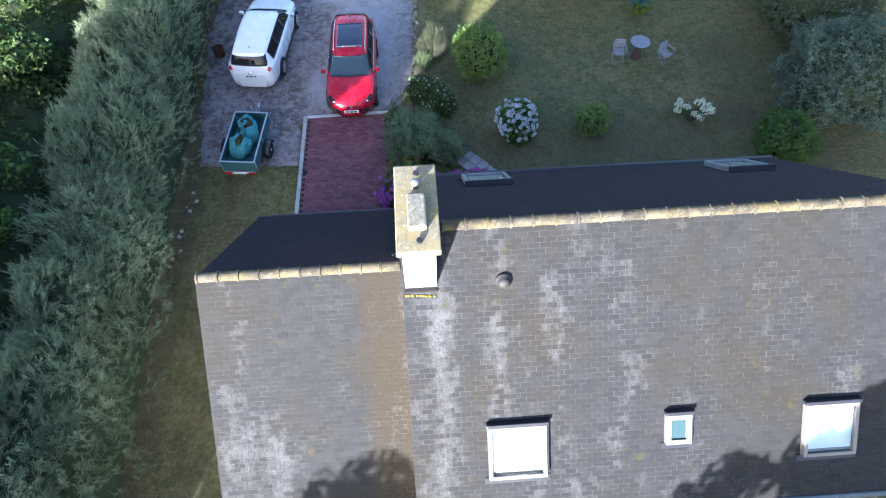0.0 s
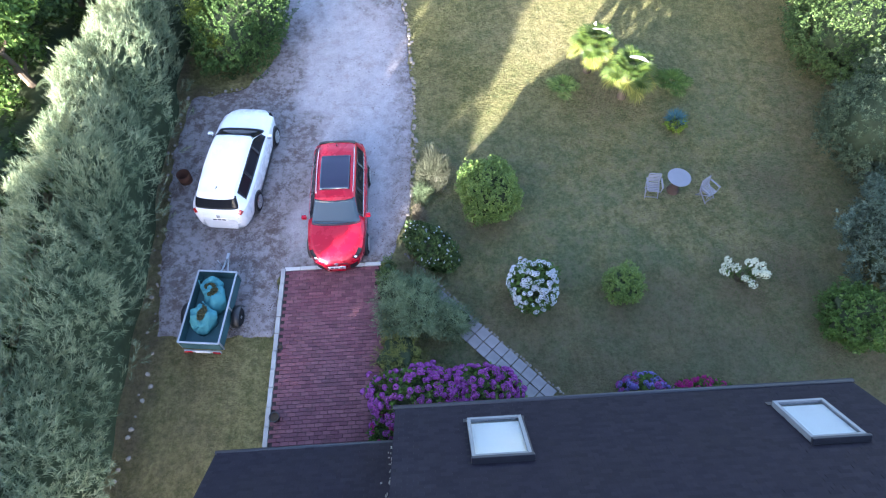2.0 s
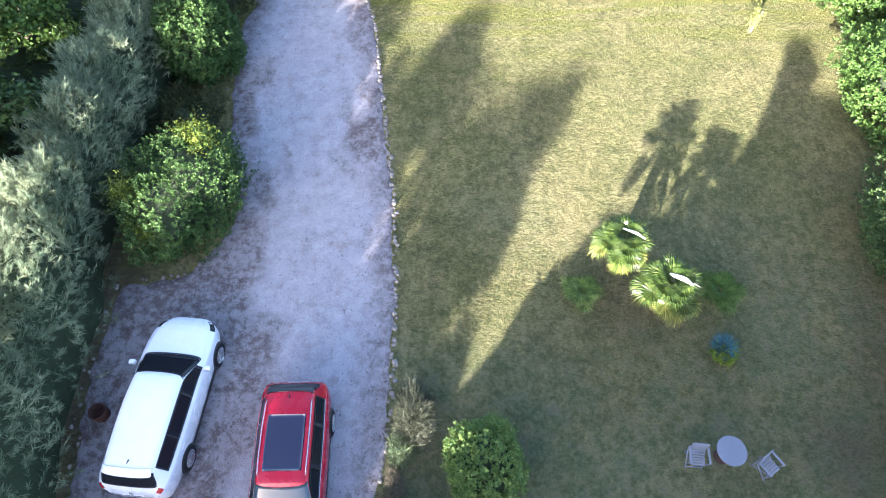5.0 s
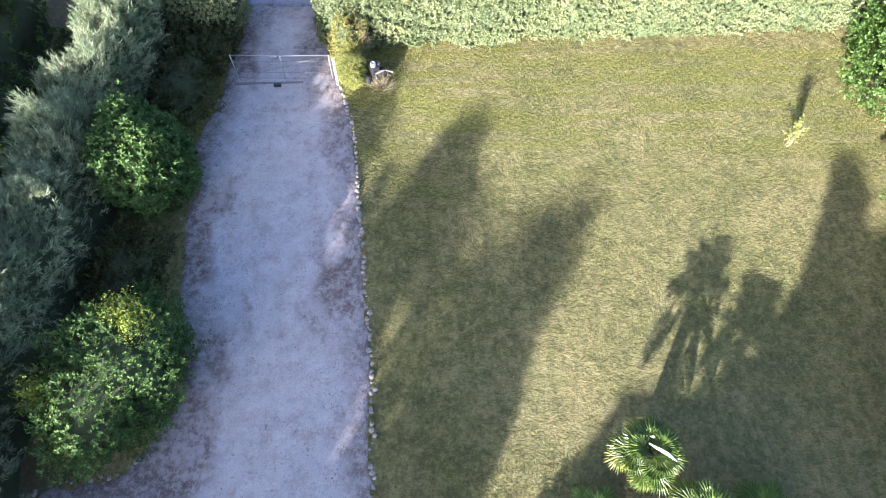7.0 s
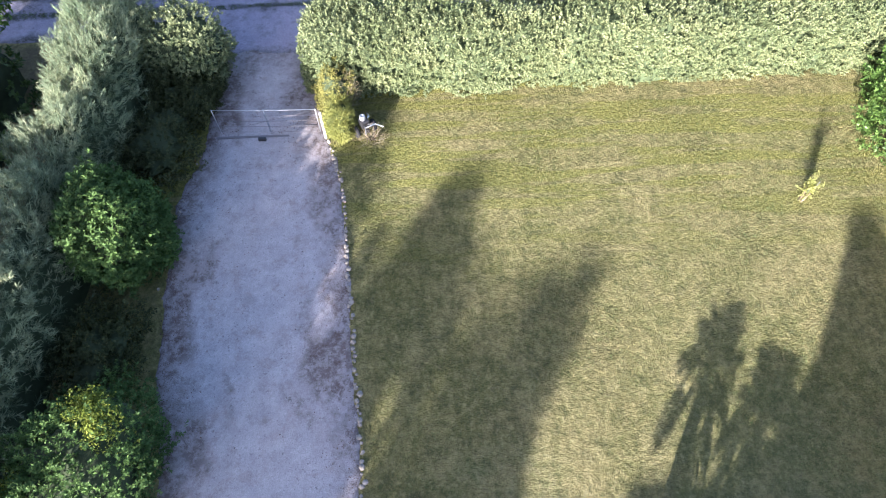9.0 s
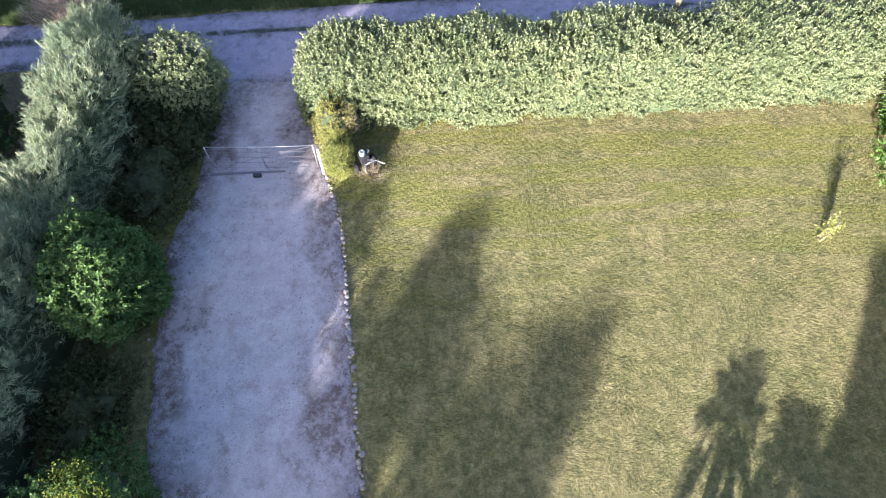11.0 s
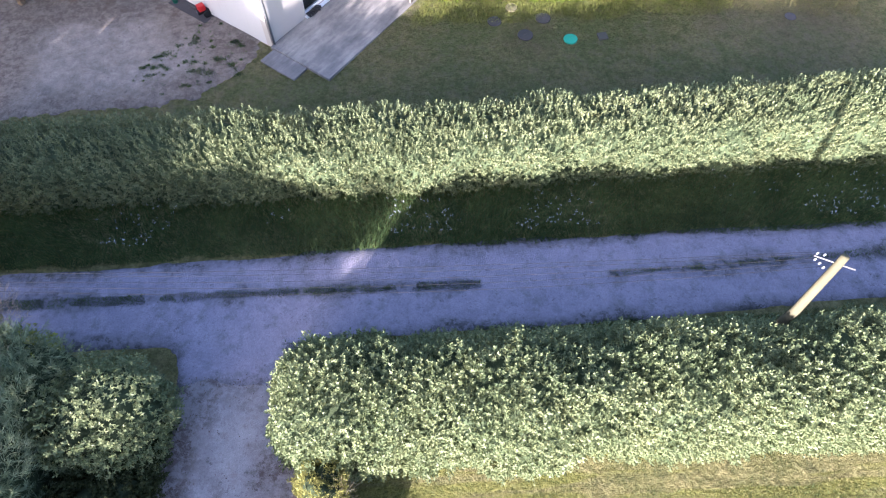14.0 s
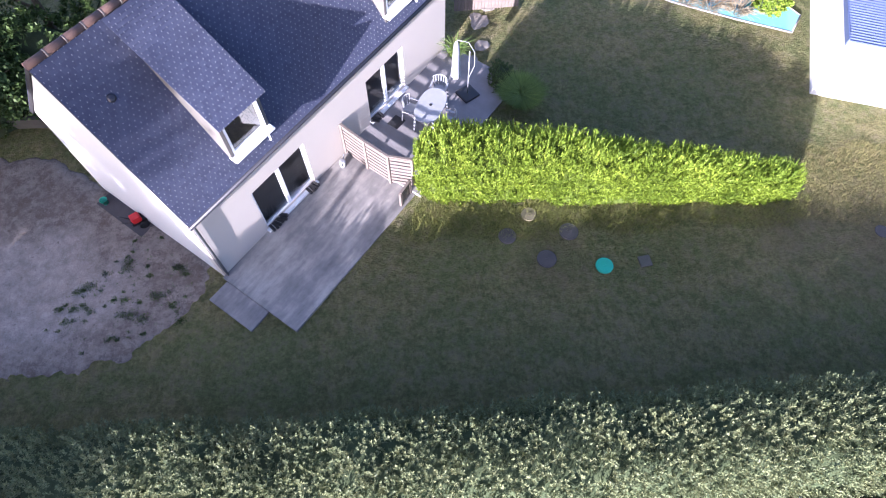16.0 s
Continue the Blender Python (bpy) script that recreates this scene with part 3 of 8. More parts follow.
M_TAMARISK = leafy("tamarisk", (0.058, 0.1, 0.06), (0.20, 0.25, 0.15), (0.62, 0.61, 0.37), 0.7, 0.3, 0.2)
M_ELAEAGNUS = leafy("silvery_leaves", (0.09, 0.122, 0.055), (0.18, 0.212, 0.10), (0.295, 0.31, 0.15), 0.5, 0.25, 0.4)
M_LANELEAF = leafy("olive_silver_leaves", (0.10, 0.132, 0.066), (0.20, 0.228, 0.112), (0.325, 0.332, 0.168), 0.5, 0.25, 0.35)
M_LAUREL = leafy("bright_leaves", (0.085, 0.14, 0.016), (0.205, 0.29, 0.032), (0.37, 0.45, 0.06), 0.45, 0.35, 0.4)
M_DARKLEAF = leafy("dark_leaves", (0.030, 0.053, 0.018), (0.068, 0.112, 0.033), (0.150, 0.210, 0.060), 0.5, 0.25, 0.35)
M_MIDLEAF = leafy("green_leaves", (0.040, 0.080, 0.018), (0.090, 0.160, 0.036), (0.19, 0.28, 0.065), 0.45, 0.3, 0.4)
M_GREYLEAF = leafy("grey_leaves", (0.045, 0.07, 0.052), (0.112, 0.158, 0.114), (0.235, 0.29, 0.215), 0.55, 0.2, 0.35)
M_GREYGREEN = leafy("grey_green_leaves", (0.032, 0.05, 0.026), (0.076, 0.105, 0.056), (0.155, 0.19, 0.105), 0.55, 0.25, 0.3, (0.20, 0.07, 0.05))
M_BRAMBLE = leafy("bramble_leaves", (0.022, 0.03, 0.012), (0.05, 0.06, 0.024), (0.105, 0.115, 0.045), 0.6, 0.2, 0.2)
M_FRESH = leafy("fresh_leaves", (0.05, 0.095, 0.022), (0.11, 0.19, 0.045), (0.22, 0.31, 0.085), 0.45, 0.35, 0.3)
M_SUNLEAF = leafy("sunlit_leaves", (0.06, 0.09, 0.015), (0.13, 0.17, 0.028), (0.25, 0.27, 0.05), 0.5, 0.3, 0.2)
M_CORNER = leafy("evergreen_leaves", (0.034, 0.066, 0.022), (0.07, 0.125, 0.038), (0.125, 0.20, 0.055), 0.6, 0.25, 0.15, (0.16, 0.20, 0.04))
M_YELLOWTIP = leafy("yellow_tipped_leaves", (0.032, 0.058, 0.018), (0.07, 0.11, 0.028), (0.15, 0.19, 0.045), 0.5, 0.3, 0.35, (0.45, 0.42, 0.07))


# the tall feathery hedge beside the drive
def tamarisk_hedge():
    rng = np.random.default_rng(41)
    t = thing("tamarisk_hedge", "tall grey-green feathery hedge beside the gravel drive", "hedge")
    wave, fine = Waves(42, 1.6), Waves(43, 0.55)
    line = np.array([(-8.2, -14), (-7.85, -6), (-7.85, 0), (-8.0, 5), (-8.2, 10), (-8.0, 14), (-7.5, 19), (-7.15, 24), (-6.8, 27), (-7.15, 31.0)], float)
    n = 15500
    yy = rng.uniform(-9.5, 30.9, n)
    cx = np.interp(yy, line[:, 1], line[:, 0])
    ang = np.arccos(rng.uniform(-1, 1, n))
    width, tall = np.interp(yy, [13, 15, 19, 22, 25, 28], [1.8, 1.3, 1.3, 1.1, 1.3, 1.3]), np.interp(yy, [-14, 2, 9, 14, 24, 28, 29.6, 31], [3.1, 3.1, 3.8, 3.7, 3.2, 4.0, 3.7, 3.1])
    ca, sa = np.cos(ang), np.sin(ang)
    q = np.stack([cx + np.sign(ca) * np.abs(ca) ** 0.8 * width, yy, gz(cx, yy) + np.abs(sa) ** 0.75 * tall * 0.86], 1)
    nrm = unit(np.stack([ca, 0 * ca, sa * 0.8], 1))
    q += nrm * (0.22 * wave(q) + 0.3 * fine(q) - 0.36 * rng.random(n) ** 2)[:, None]
    q[:, 2] = np.maximum(q[:, 2], gz(q[:, 0], q[:, 1]) + 0.05)
    sway = np.stack([Waves(45, 0.8)(q), Waves(46, 0.8)(q), 0 * yy], 1) * 0.4
    d = unit(nrm * 0.5 + np.array([0.16, 0.24, 0.5]) + sway + 0.36 * rng.normal(size=(n, 3)))
    whorls("foliage", q - d * 0.22, d, 24, 0.46, 0.17, 0.0135, M_TAMARISK, t, 44, (0.85, 1.35))
    # filler core, dark in place of the shade among the plumes
    m, k = 140, 14
    ss, aa = np.meshgrid(np.linspace(-9.4, 30.7, m), np.linspace(0, math.pi, k))
    ss, aa = ss.ravel(), aa.ravel()
    cx = np.interp(ss, line[:, 1], line[:, 0])
    tall = np.interp(ss, [-14, 2, 9, 14, 24, 28, 29.6, 31], [3.1, 3.1, 3.8, 3.7, 3.2, 4.0, 3.7, 3.1])
    c2, s2 = np.cos(aa), np.sin(aa)
    q = np.stack([cx + c2 * np.interp(ss, [13, 15, 19, 22, 25, 28], [1.2, 0.8, 0.8, 0.65, 0.95, 0.95]), ss, gz(cx, ss) - 0.05 + s2 ** 0.75 * tall * 0.68], 1)
    q[:, 0] += 0.15 * wave(q) * np.abs(c2)
    q[:, 2] += 0.15 * wave(q) * s2
    i = np.arange(m * k).reshape(k, m)
    f = np.stack([i[:-1, :-1], i[:-1, 1:], i[1:, 1:], i[1:, :-1]], -1).reshape(-1, 4).tolist() + [i[:, 0].tolist(), i[::-1, -1].tolist()]
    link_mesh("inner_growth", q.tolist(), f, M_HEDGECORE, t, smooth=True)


tamarisk_hedge()
hedge("garden_hedge", "clipped silvery-leaved hedge between lawn and lane", [(-1.0, 29.2), (4, 29.15), (10, 29.2), (16, 29.3), (20.5, 29.45)], lambda s: 1.55 + 0 * s, lambda s: 2.33 + 0.1 * np.sin(s * 30), 215000, (0.08, 0.042), M_ELAEAGNUS, 51, power=3.0, shoot=0.36, core=0.81, inner=M_LEAFMASS)
hedge("lane_hedge", "silvery-leaved hedge on the far side of the lane", [(-13, 36.9), (-8, 36.95), (0, 36.9), (8, 37.1), (16, 37.35), (20.5, 37.47)], lambda s: 1.32 + 0 * s, lambda s: 1.91 - 0.12 * s + 0.06 * np.sin(s * 24), 240000, (0.08, 0.034), M_LANELEAF, 61, power=3.0, shoot=0.36, flare=(0.5, 1.2), rise=1.1, core=0.83, inner=M_LEAFMASS)
hedge("terrace_hedge", "bright yellow-green clipped hedge at the terrace", [(2.9, 45.4), (6, 45.25), (10, 44.75), (14.0, 44.35)], lambda s: 0.98 - 0.5 * s, lambda s: 2.25 - 1.15 * s, 105000, (0.135, 0.028), M_LAUREL, 71, shoot=0.55, lump=0.12, power=3.2, flare=(0.75, 1.3), rise=2.4, core=0.8, inner=M_LIMEMASS)
cs = shrub("corner_shrub", "dark green shrub with sunlit yellow leaves beside the drive", (-4.7, 15.6), (1.75, 2.0, 1.5), 30000, (0.075, 0.04), M_CORNER, 81, 0.2)
rng = np.random.default_rng(99)
# yellow leaf clusters put the sunlight on the shrub into its colour
for k, (sx, sy, sz, sr) in enumerate(((0.7, 0.8, 2.5, 0.5), (0.3, 1.35, 2.35, 0.36), (-1.2, -0.6, 2.1, 0.5), (-0.6, -1.5, 1.6, 0.42))):
    ps, ns = blob(rng, 1000, (sx, sy, sz), (sr, sr, sr * 1.1), 0.7, Waves(98 + k, 0.25), -0.6, 0.8)
    leaves("young_shoot", ps, ns, 0.08, 0.036, M_SUNLEAF, cs, 300 + k, 0.7, 0.3, label="yellow leaves for the sunlight on the shrub")
shrub("round_shrub", "dense fresh-green rounded shrub by the drive", (-5.35, 21.9), (1.35, 1.6, 1.75), 26000, (0.115, 0.055), M_CORNER, 82, 0.1)
shrub("silver_shrub", "silvery-leaved shrub at the end of the drive", (-4.75, 29.0), (1.5, 1.4, 1.55), 19000, (0.08, 0.036), M_ELAEAGNUS, 83)
for k, (sx, sy, a, b, h, mat) in enumerate(((-5.4, 18.7, 1.0, 1.5, 0.75, M_BRAMBLE), (-5.15, 25.6, 1.25, 2.2, 0.95, M_BRAMBLE), (-4.75, 27.3, 1.05, 1.1, 0.8, M_BRAMBLE), (-4.5, 28.3, 0.8, 1.2, 0.5, M_BRAMBLE))):
    shrub("bramble", "low dark bramble scrub under the hedge", (sx, sy), (a, b, h), 11000, (0.075, 0.04), mat, 84 + k, 0.3, core=0.55, reach=0.24, depth=0.4)
shrub("border_shrub", "grey-leaved evergreen shrub on the garden border", (15.1, 5.2), (2.2, 1.9, 1.6), 26000, (0.12, 0.04), M_GREYLEAF, 91, 0.2)
shrub("border_shrub", "dense grey-green shrub with reddish shoots on the border", (15.5, 8.9), (2.1, 2.3, 1.75), 24000, (0.09, 0.035), M_GREYGREEN, 92, 0.15)
shrub("border_shrub", "yellow-green rounded shrub on the garden border", (12.65, 3.2), (0.85, 0.95, 0.85), 9000, (0.08, 0.05), M_MIDLEAF, 93)
shrub("border_shrub", "dark evergreen shrub on the garden border", (16.3, 13.0), (2.2, 2.6, 1.5), 30000, (0.10, 0.05), M_DARKLEAF, 94, core=0.62, depth=0.3)
shrub("border_shrub", "bright green laurel shrub on the garden border", (17.6, 18.5), (1.7, 3.0, 1.6), 32000, (0.12, 0.055), M_MIDLEAF, 95, 0.2, core=0.62, depth=0.3)
shrub("border_shrub", "bright green laurel shrub on the garden border", (18.3, 24.3), (1.7, 3.0, 1.6), 32000, (0.12, 0.055), M_MIDLEAF, 96, 0.2, core=0.62, depth=0.3)
# those beyond x = -14 are unseen, added to shade lane hedge and yard
for k, (tx, ty, h, sp) in enumerate(((-11.2, 13.0, 5.5, 1.7), (-10.8, 17.0, 5.5, 2.0), (-11.6, 22.5, 4.2, 1.9), (-12.7, 6.5, 3.4, 2.0), (-11.2, 28.5, 5.8, 1.8), (-12.4, 1.5, 3.6, 2.0), (-15.5, 18.6, 6.7, 2.1), (-15.6, 18.0, 6.6, 1.7), (-16.2, 19.2, 6.7, 2.0), (-17.2, 19.6, 6.0, 2.1), (-19.0, 20.5, 9.4, 2.1), (-21, 21.5, 10.5, 2.2), (-14.8, 18.9, 5.6, 2.0), (-17.2, 20.0, 5.8, 2.1), (-13.2, 14.0, 5.4, 2.0), (-13.5, 28.2, 6.4, 1.9), (-19.5, 26.5, 7.6, 2.2), (-21.6, 28, 7.8, 2.2), (-23.5, 29.2, 8.2, 2.4), (-25.4, 30.3, 8.4, 2.4))):
    tree("broadleaf_tree", "dark broadleaf tree behind the feathery hedge", tx, ty, h, sp, 7500, (0.19, 0.11), M_FRESH if k in (0, 5) else M_DARKLEAF if k % 2 else M_MIDLEAF, 101 + k)
# three more unseen trees, added to dapple the white house's gable and roof
tree("broadleaf_tree", "thin-crowned tree between hedge and lane", -14.7, 26.4, 10.6, 1.9, 6000, (0.17, 0.1), M_MIDLEAF, 152, 9, 0.4, 0.8)
tree("broadleaf_tree", "thin-crowned tree between hedge and lane", -16.6, 27.6, 8.6, 1.8, 4200, (0.17, 0.1), M_MIDLEAF, 153, 9, 0.4, 0.8)
tree("broadleaf_tree", "tall slender broadleaf tree behind the feathery hedge", -18.1, 19.9, 14.7, 1.7, 11000, (0.16, 0.09), M_MIDLEAF, 151, 10, 0.74, 1.05)
hedge("wood_edge", "dark tangled undergrowth behind the feathery hedge", [(-12.6, -12), (-12.4, 0), (-12.6, 12), (-12.3, 22), (-12.3, 29.5)], lambda s: 2.6 + 0 * s, lambda s: 1.9 + 0.4 * np.sin(s * 21), 30000, (0.17, 0.095), M_DARKLEAF, 117, lump=0.45, category="undergrowth")
# trees behind the house, whose long shadows reach over roof and lawn
for k, (tx, ty, h, sp, n, cl) in enumerate(((-10.45, -9.05, 9.0, 1.3, 2500, 0.9), (-9.54, -8.55, 7.6, 1.05, 4500, 0.95), (-11.03, -6.95, 7.3, 1.7, 1500, 0.15), (-12.75, -5.8, 9.3, 2.1, 11000, 0.15), (-13.04, -4.50, 7.7, 1.8, 6000, 0.15), (-14.65, -4.25, 7.45, 1.8, 6000, 0.15),
        (-10.43, -7.77, 7.2, 1.4, 1500, 0.78), (-11.83, -6.35, 7.3, 1.6, 1400, 0.3), (-9.36, -8.73, 5.1, 1.25, 4500, 0.1), (-8.56, -9.37, 4.85, 1.25, 6000, 0.1), (-10.57, -8.31, 5.2, 1.3, 2500, 0.1), (-11.69, -2.47, 4.3, 1.8, 6000, 0.15),
        (-16.02, -1.83, 5.0, 1.9, 5000, 0.15), (-9.65, -18.21, 4.6, 2.0, 9000, 0.15), (-6.57, -17.05, 5.35, 1.5, 12000, 0.15), (1.63, -15.95, 6.3, 1.2, 8000, 0.15), (4.15, -16.85, 7.4, 1.7, 17000, 0.15), (6.7, -16.05, 6.7, 2.2, 18000, 0.15), (-13.2, -5.8, 8.9, 1.1, 5000, 0.6))):
    tree("garden_tree", "broadleaf tree in the garden behind the slate house", tx - (0.45 if k < 13 else 0.0), ty, h, sp, n, (0.26, 0.16), M_MIDLEAF, 121 + k, 10, cl, 0.85 if 2 <= k < 8 else 1.15)

# ---- the slate house ----


def slate_material(name="slate", limed=1.0, dark=(0.0190, 0.0196, 0.0214), pale=(0.0255, 0.0260, 0.0280)):
    """Old slates: limed is how far pale lime and lichen have settled on their edges and faces."""
    n = Nodes(name)
    c = n.add("NewGeometry").outputs["Position"]
    rnd = n.add("ObjectInfo").outputs["Random"]
    isl = n.add("NewGeometry").outputs["Random Per Island"]
    one = n.math("FRACT", n.math("ADD", rnd, isl))
    tail = n.add("Attribute")
    tail.attribute_name = "tail"
    across = n.add("Attribute")
    across.attribute_name = "across"
    sep = n.add("SeparateXYZ", Vector=c)
    big = n.noise(c, 0.45, 4, 0.65)
    st = n.add("Mapping", Vector=c, Scale=(2.0, 0.7, 0.7))
    run = n.noise(st.outputs[0], 0.8, 5, 0.65)
    fine, mid = n.noise(c, 30, 4, 0.75), n.noise(c, 7, 4, 0.7)
    col = n.ramp(one, [(0.0, dark), (1.0, pale)])
    col = n.mix(n.ramp(big, [(0.45, 0.0), (0.68, 0.6 * min(1, limed + 0.1))]), col, (0.025, 0.021, 0.014))
    # lime washed down below the chimney and over the low corner of the garage roof, rust-brown run beside the step
    px, py = sep.outputs["X"], sep.outputs["Y"]
    wash = n.ramp(n.math("ABSOLUTE", n.math("SUBTRACT", px, 1.0)), [(0.2, 0.2), (0.6, 0.0)])
    low = n.math("MULTIPLY", n.ramp(n.math("MULTIPLY", px, -0.5), [(0.9, 0.0), (1.3, 1.0)]), n.ramp(n.math("MULTIPLY", py, -0.1), [(0.42, 0.0), (0.58, 0.2)]))
    broad = n.math("MULTIPLY", n.ramp(n.math("MULTIPLY", px, 0.1), [(0.07, 0.0), (0.13, 0.1), (0.42, 0.1), (0.62, 0.0)]), n.ramp(n.math("MULTIPLY", py, -0.1), [(0.06, 0.0), (0.16, 1.0)]))
    zone = n.math("ADD", n.math("ADD", n.math("ADD", n.ramp(run, [(0.46, 0.0), (0.72, 0.36)]), broad), wash), low)
    rust = n.math("MULTIPLY", n.ramp(n.math("ADD", px, 1.0), [(0.55, 0.0), (1.0, 0.8)]), n.math("LESS_THAN", px, 0.6))
    col = n.mix(n.math("MULTIPLY", rust, 0.8 * limed), col, (0.031, 0.023, 0.0135))
    face = n.ramp(n.math("ADD", zone, n.math("ADD", n.math("MULTIPLY", one, 0.16), n.math("MULTIPLY", mid, 0.56))), [(0.58, 0.0), (0.88, 1.0)])
    side = n.ramp(n.math("ABSOLUTE", n.math("SUBTRACT", across.outputs["Fac"], 0.5)), [(0.455, 0.0), (0.495, 1.0)])
    foot = n.ramp(tail.outputs["Fac"], [(0.86, 0.0), (0.99, 1.0)])
    rim = n.math("MULTIPLY", n.math("MAXIMUM", side, foot), n.ramp(n.math("ADD", n.math("MULTIPLY", zone, 0.6), n.noise(c, 6, 4, 0.75)), [(0.48, 0.03), (0.78, 1.0)]))
    lime = n.math("MAXIMUM", n.math("MULTIPLY", face, n.ramp(fine, [(0.35, 0.2), (0.6, 0.85)])), n.math("MULTIPLY", rim, 0.52))
    col = n.mix(n.math("MULTIPLY", lime, 0.85 * limed), col, (0.098, 0.099, 0.104))
    moss = n.ramp(n.noise(c, 2.4, 3), [(0.64, 0.0), (0.74, 0.5 * limed)])
    col = n.mix(moss, col, (0.045, 0.04, 0.016))
    n.bump(fine, 0.35, 0.006)
    return n.done(col, n.math("ADD", n.math("MULTIPLY", fine, 0.25), 0.6), Specular_IOR_Level=0.1)


def render_material(name, tone, stain=(0.45, 0.43, 0.40)):
    n = Nodes(name)
    c = n.coords()
    big, fine = n.noise(c, 0.8, 4), n.noise(c, 45, 3, 0.7)
    st = n.add("Mapping", Vector=c, Scale=(3.0, 3.0, 0.35))
    run = n.noise(st.outputs[0], 1.6, 4, 0.65)
    col = n.mix(n.ramp(big, [(0.3, 0.0), (0.75, 0.25)]), tone, [v * 0.86 for v in tone])
    col = n.mix(n.ramp(run, [(0.58, 0.0), (0.8, 0.35)]), col, stain)
    n.bump(fine, 0.3, 0.008)
    return n.done(col, 0.85, Specular_IOR_Level=0.25)


def glass_material(name="glass", tint=(0.9, 0.95, 0.97), rough=0.02):
    n = Nodes(name)
    return n.done(tint, rough, 0.0, Transmission_Weight=1.0, IOR=1.45)


def tinted(name, color, rough=0.05):
    n = Nodes(name)
    return n.done(color, rough, 0.0, Specular_IOR_Level=0.8, Coat_Weight=0.3, Coat_Roughness=0.02)


M_SLATE = slate_material()
# far slopes: little lime, base darkened and purpled for their shade
M_SHADESLATE = slate_material("shaded_slate", 0.12, (0.013, 0.011, 0.016), (0.019, 0.016, 0.022))
M_FARSLATE = slate_material("blue_slate", 0.1, (0.042, 0.049, 0.082), (0.055, 0.062, 0.098))
M_UNDER = plain("roof_felt", (0.022, 0.021, 0.022), 0.8, var=0.4, scale=6, spec=0.2)
M_RENDER = render_material("white_render", (0.55, 0.54, 0.52))
# dormer cheeks: cream render darkened in its colour for the shade on them
M_SHADECREAM = render_material("shaded_cream_render", (0.11, 0.103, 0.096))
M_CAP = plain("weathered_concrete", (0.20, 0.175, 0.115), 0.92, var=0.7, scale=9, bump=0.6, spec=0.15)


def lichened(name, base, dark, lichen, amount, scale):
    """Old concrete or clay, spotted with lichen, soot and pale bloom."""
    n = Nodes(name)
    c = n.add("NewGeometry").outputs["Position"]
    rnd = n.add("ObjectInfo").outputs["Random"]
    big, mid, fine = n.noise(c, scale * 0.35, 5, 0.7), n.noise(c, scale, 6, 0.75), n.noise(c, scale * 6, 4, 0.75)
    col = n.mix(n.ramp(n.math("ADD", n.math("MULTIPLY", mid, 0.75), n.math("MULTIPLY", rnd, 0.25)), [(0.35, 0.0), (0.65, 1.0)]), dark, base)
    col = n.mix(n.ramp(big, [(0.45, 0.0), (0.62, amount)]), col, lichen)
    col = n.mix(n.ramp(n.noise(c, scale * 1.7, 5, 0.8), [(0.56, 0.0), (0.66, 0.8)]), col, [min(1, v * 1.7) for v in base])
    col = n.mix(n.ramp(fine, [(0.3, 0.75), (0.46, 0.0)]), col, [v * 0.35 for v in dark])
    n.bump(n.math("ADD", fine, mid), 0.6, 0.012)
    return n.done(col, 0.92, Specular_IOR_Level=0.15)


M_RIDGE = lichened("ridge_tile", (0.10, 0.088, 0.068), (0.04, 0.036, 0.03), (0.13, 0.105, 0.045), 0.7, 6)
M_CROWN = lichened("lichened_concrete", (0.235, 0.205, 0.145), (0.11, 0.095, 0.065), (0.26, 0.205, 0.085), 0.8, 7)
M_DARKMETAL = plain("dark_flashing", (0.03, 0.031, 0.04), 0.45, 0.3, var=0.3, scale=8)
M_GREYPAINT = plain("grey_frame", (0.165, 0.158, 0.145), 0.55, var=0.3, scale=9)
M_WHITEPAINT = plain("white_frame", (0.78, 0.79, 0.80), 0.4, var=0.1, scale=9, bump=0.05)
M_ZINC = plain("zinc", (0.20, 0.21, 0.22), 0.5, 0.6, var=0.25, scale=8, bump=0.08)
M_GLASS = glass_material()
M_SKYPANE = tinted("roof_glass", (0.02, 0.045, 0.042), 0.02)
M_SKYPANE.node_tree.nodes["Principled BSDF"].inputs["IOR"].default_value = 1.6
# dark base for the unlit rooms behind the panes
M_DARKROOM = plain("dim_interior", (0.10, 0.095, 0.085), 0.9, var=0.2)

SL, YR, ZR, YE, YN = 0.9368, -3.35, 6.75, 0.98, -7.45   # main roof: pitch, ridge, far and near eaves
GL, GYR, GZR, GYE, GYN = 0.886, -3.22, 5.28, 0.42, -6.85
X0, X1, GX0 = 0.62, 10.55, -3.29


def gabled(name, x0, x1, y0, y1, ze, zr, yr, mat):
    """The walls of a house with gables at x0 and x1."""
    bm = bmesh.new()
    prof = [(y0, -0.5), (y1, -0.5), (y1, ze), (yr, zr), (y0, ze)]
    a = [bm.verts.new((x0, yy, zz)) for yy, zz in prof]
    b = [bm.verts.new((x1, yy, zz)) for yy, zz in prof]
    bm.faces.new(a[::-1])
    bm.faces.new(b)
    for k in range(5):
        bm.faces.new((a[k], a[(k + 1) % 5], b[(k + 1) % 5], b[k]))
    return part(name, bm, mat)


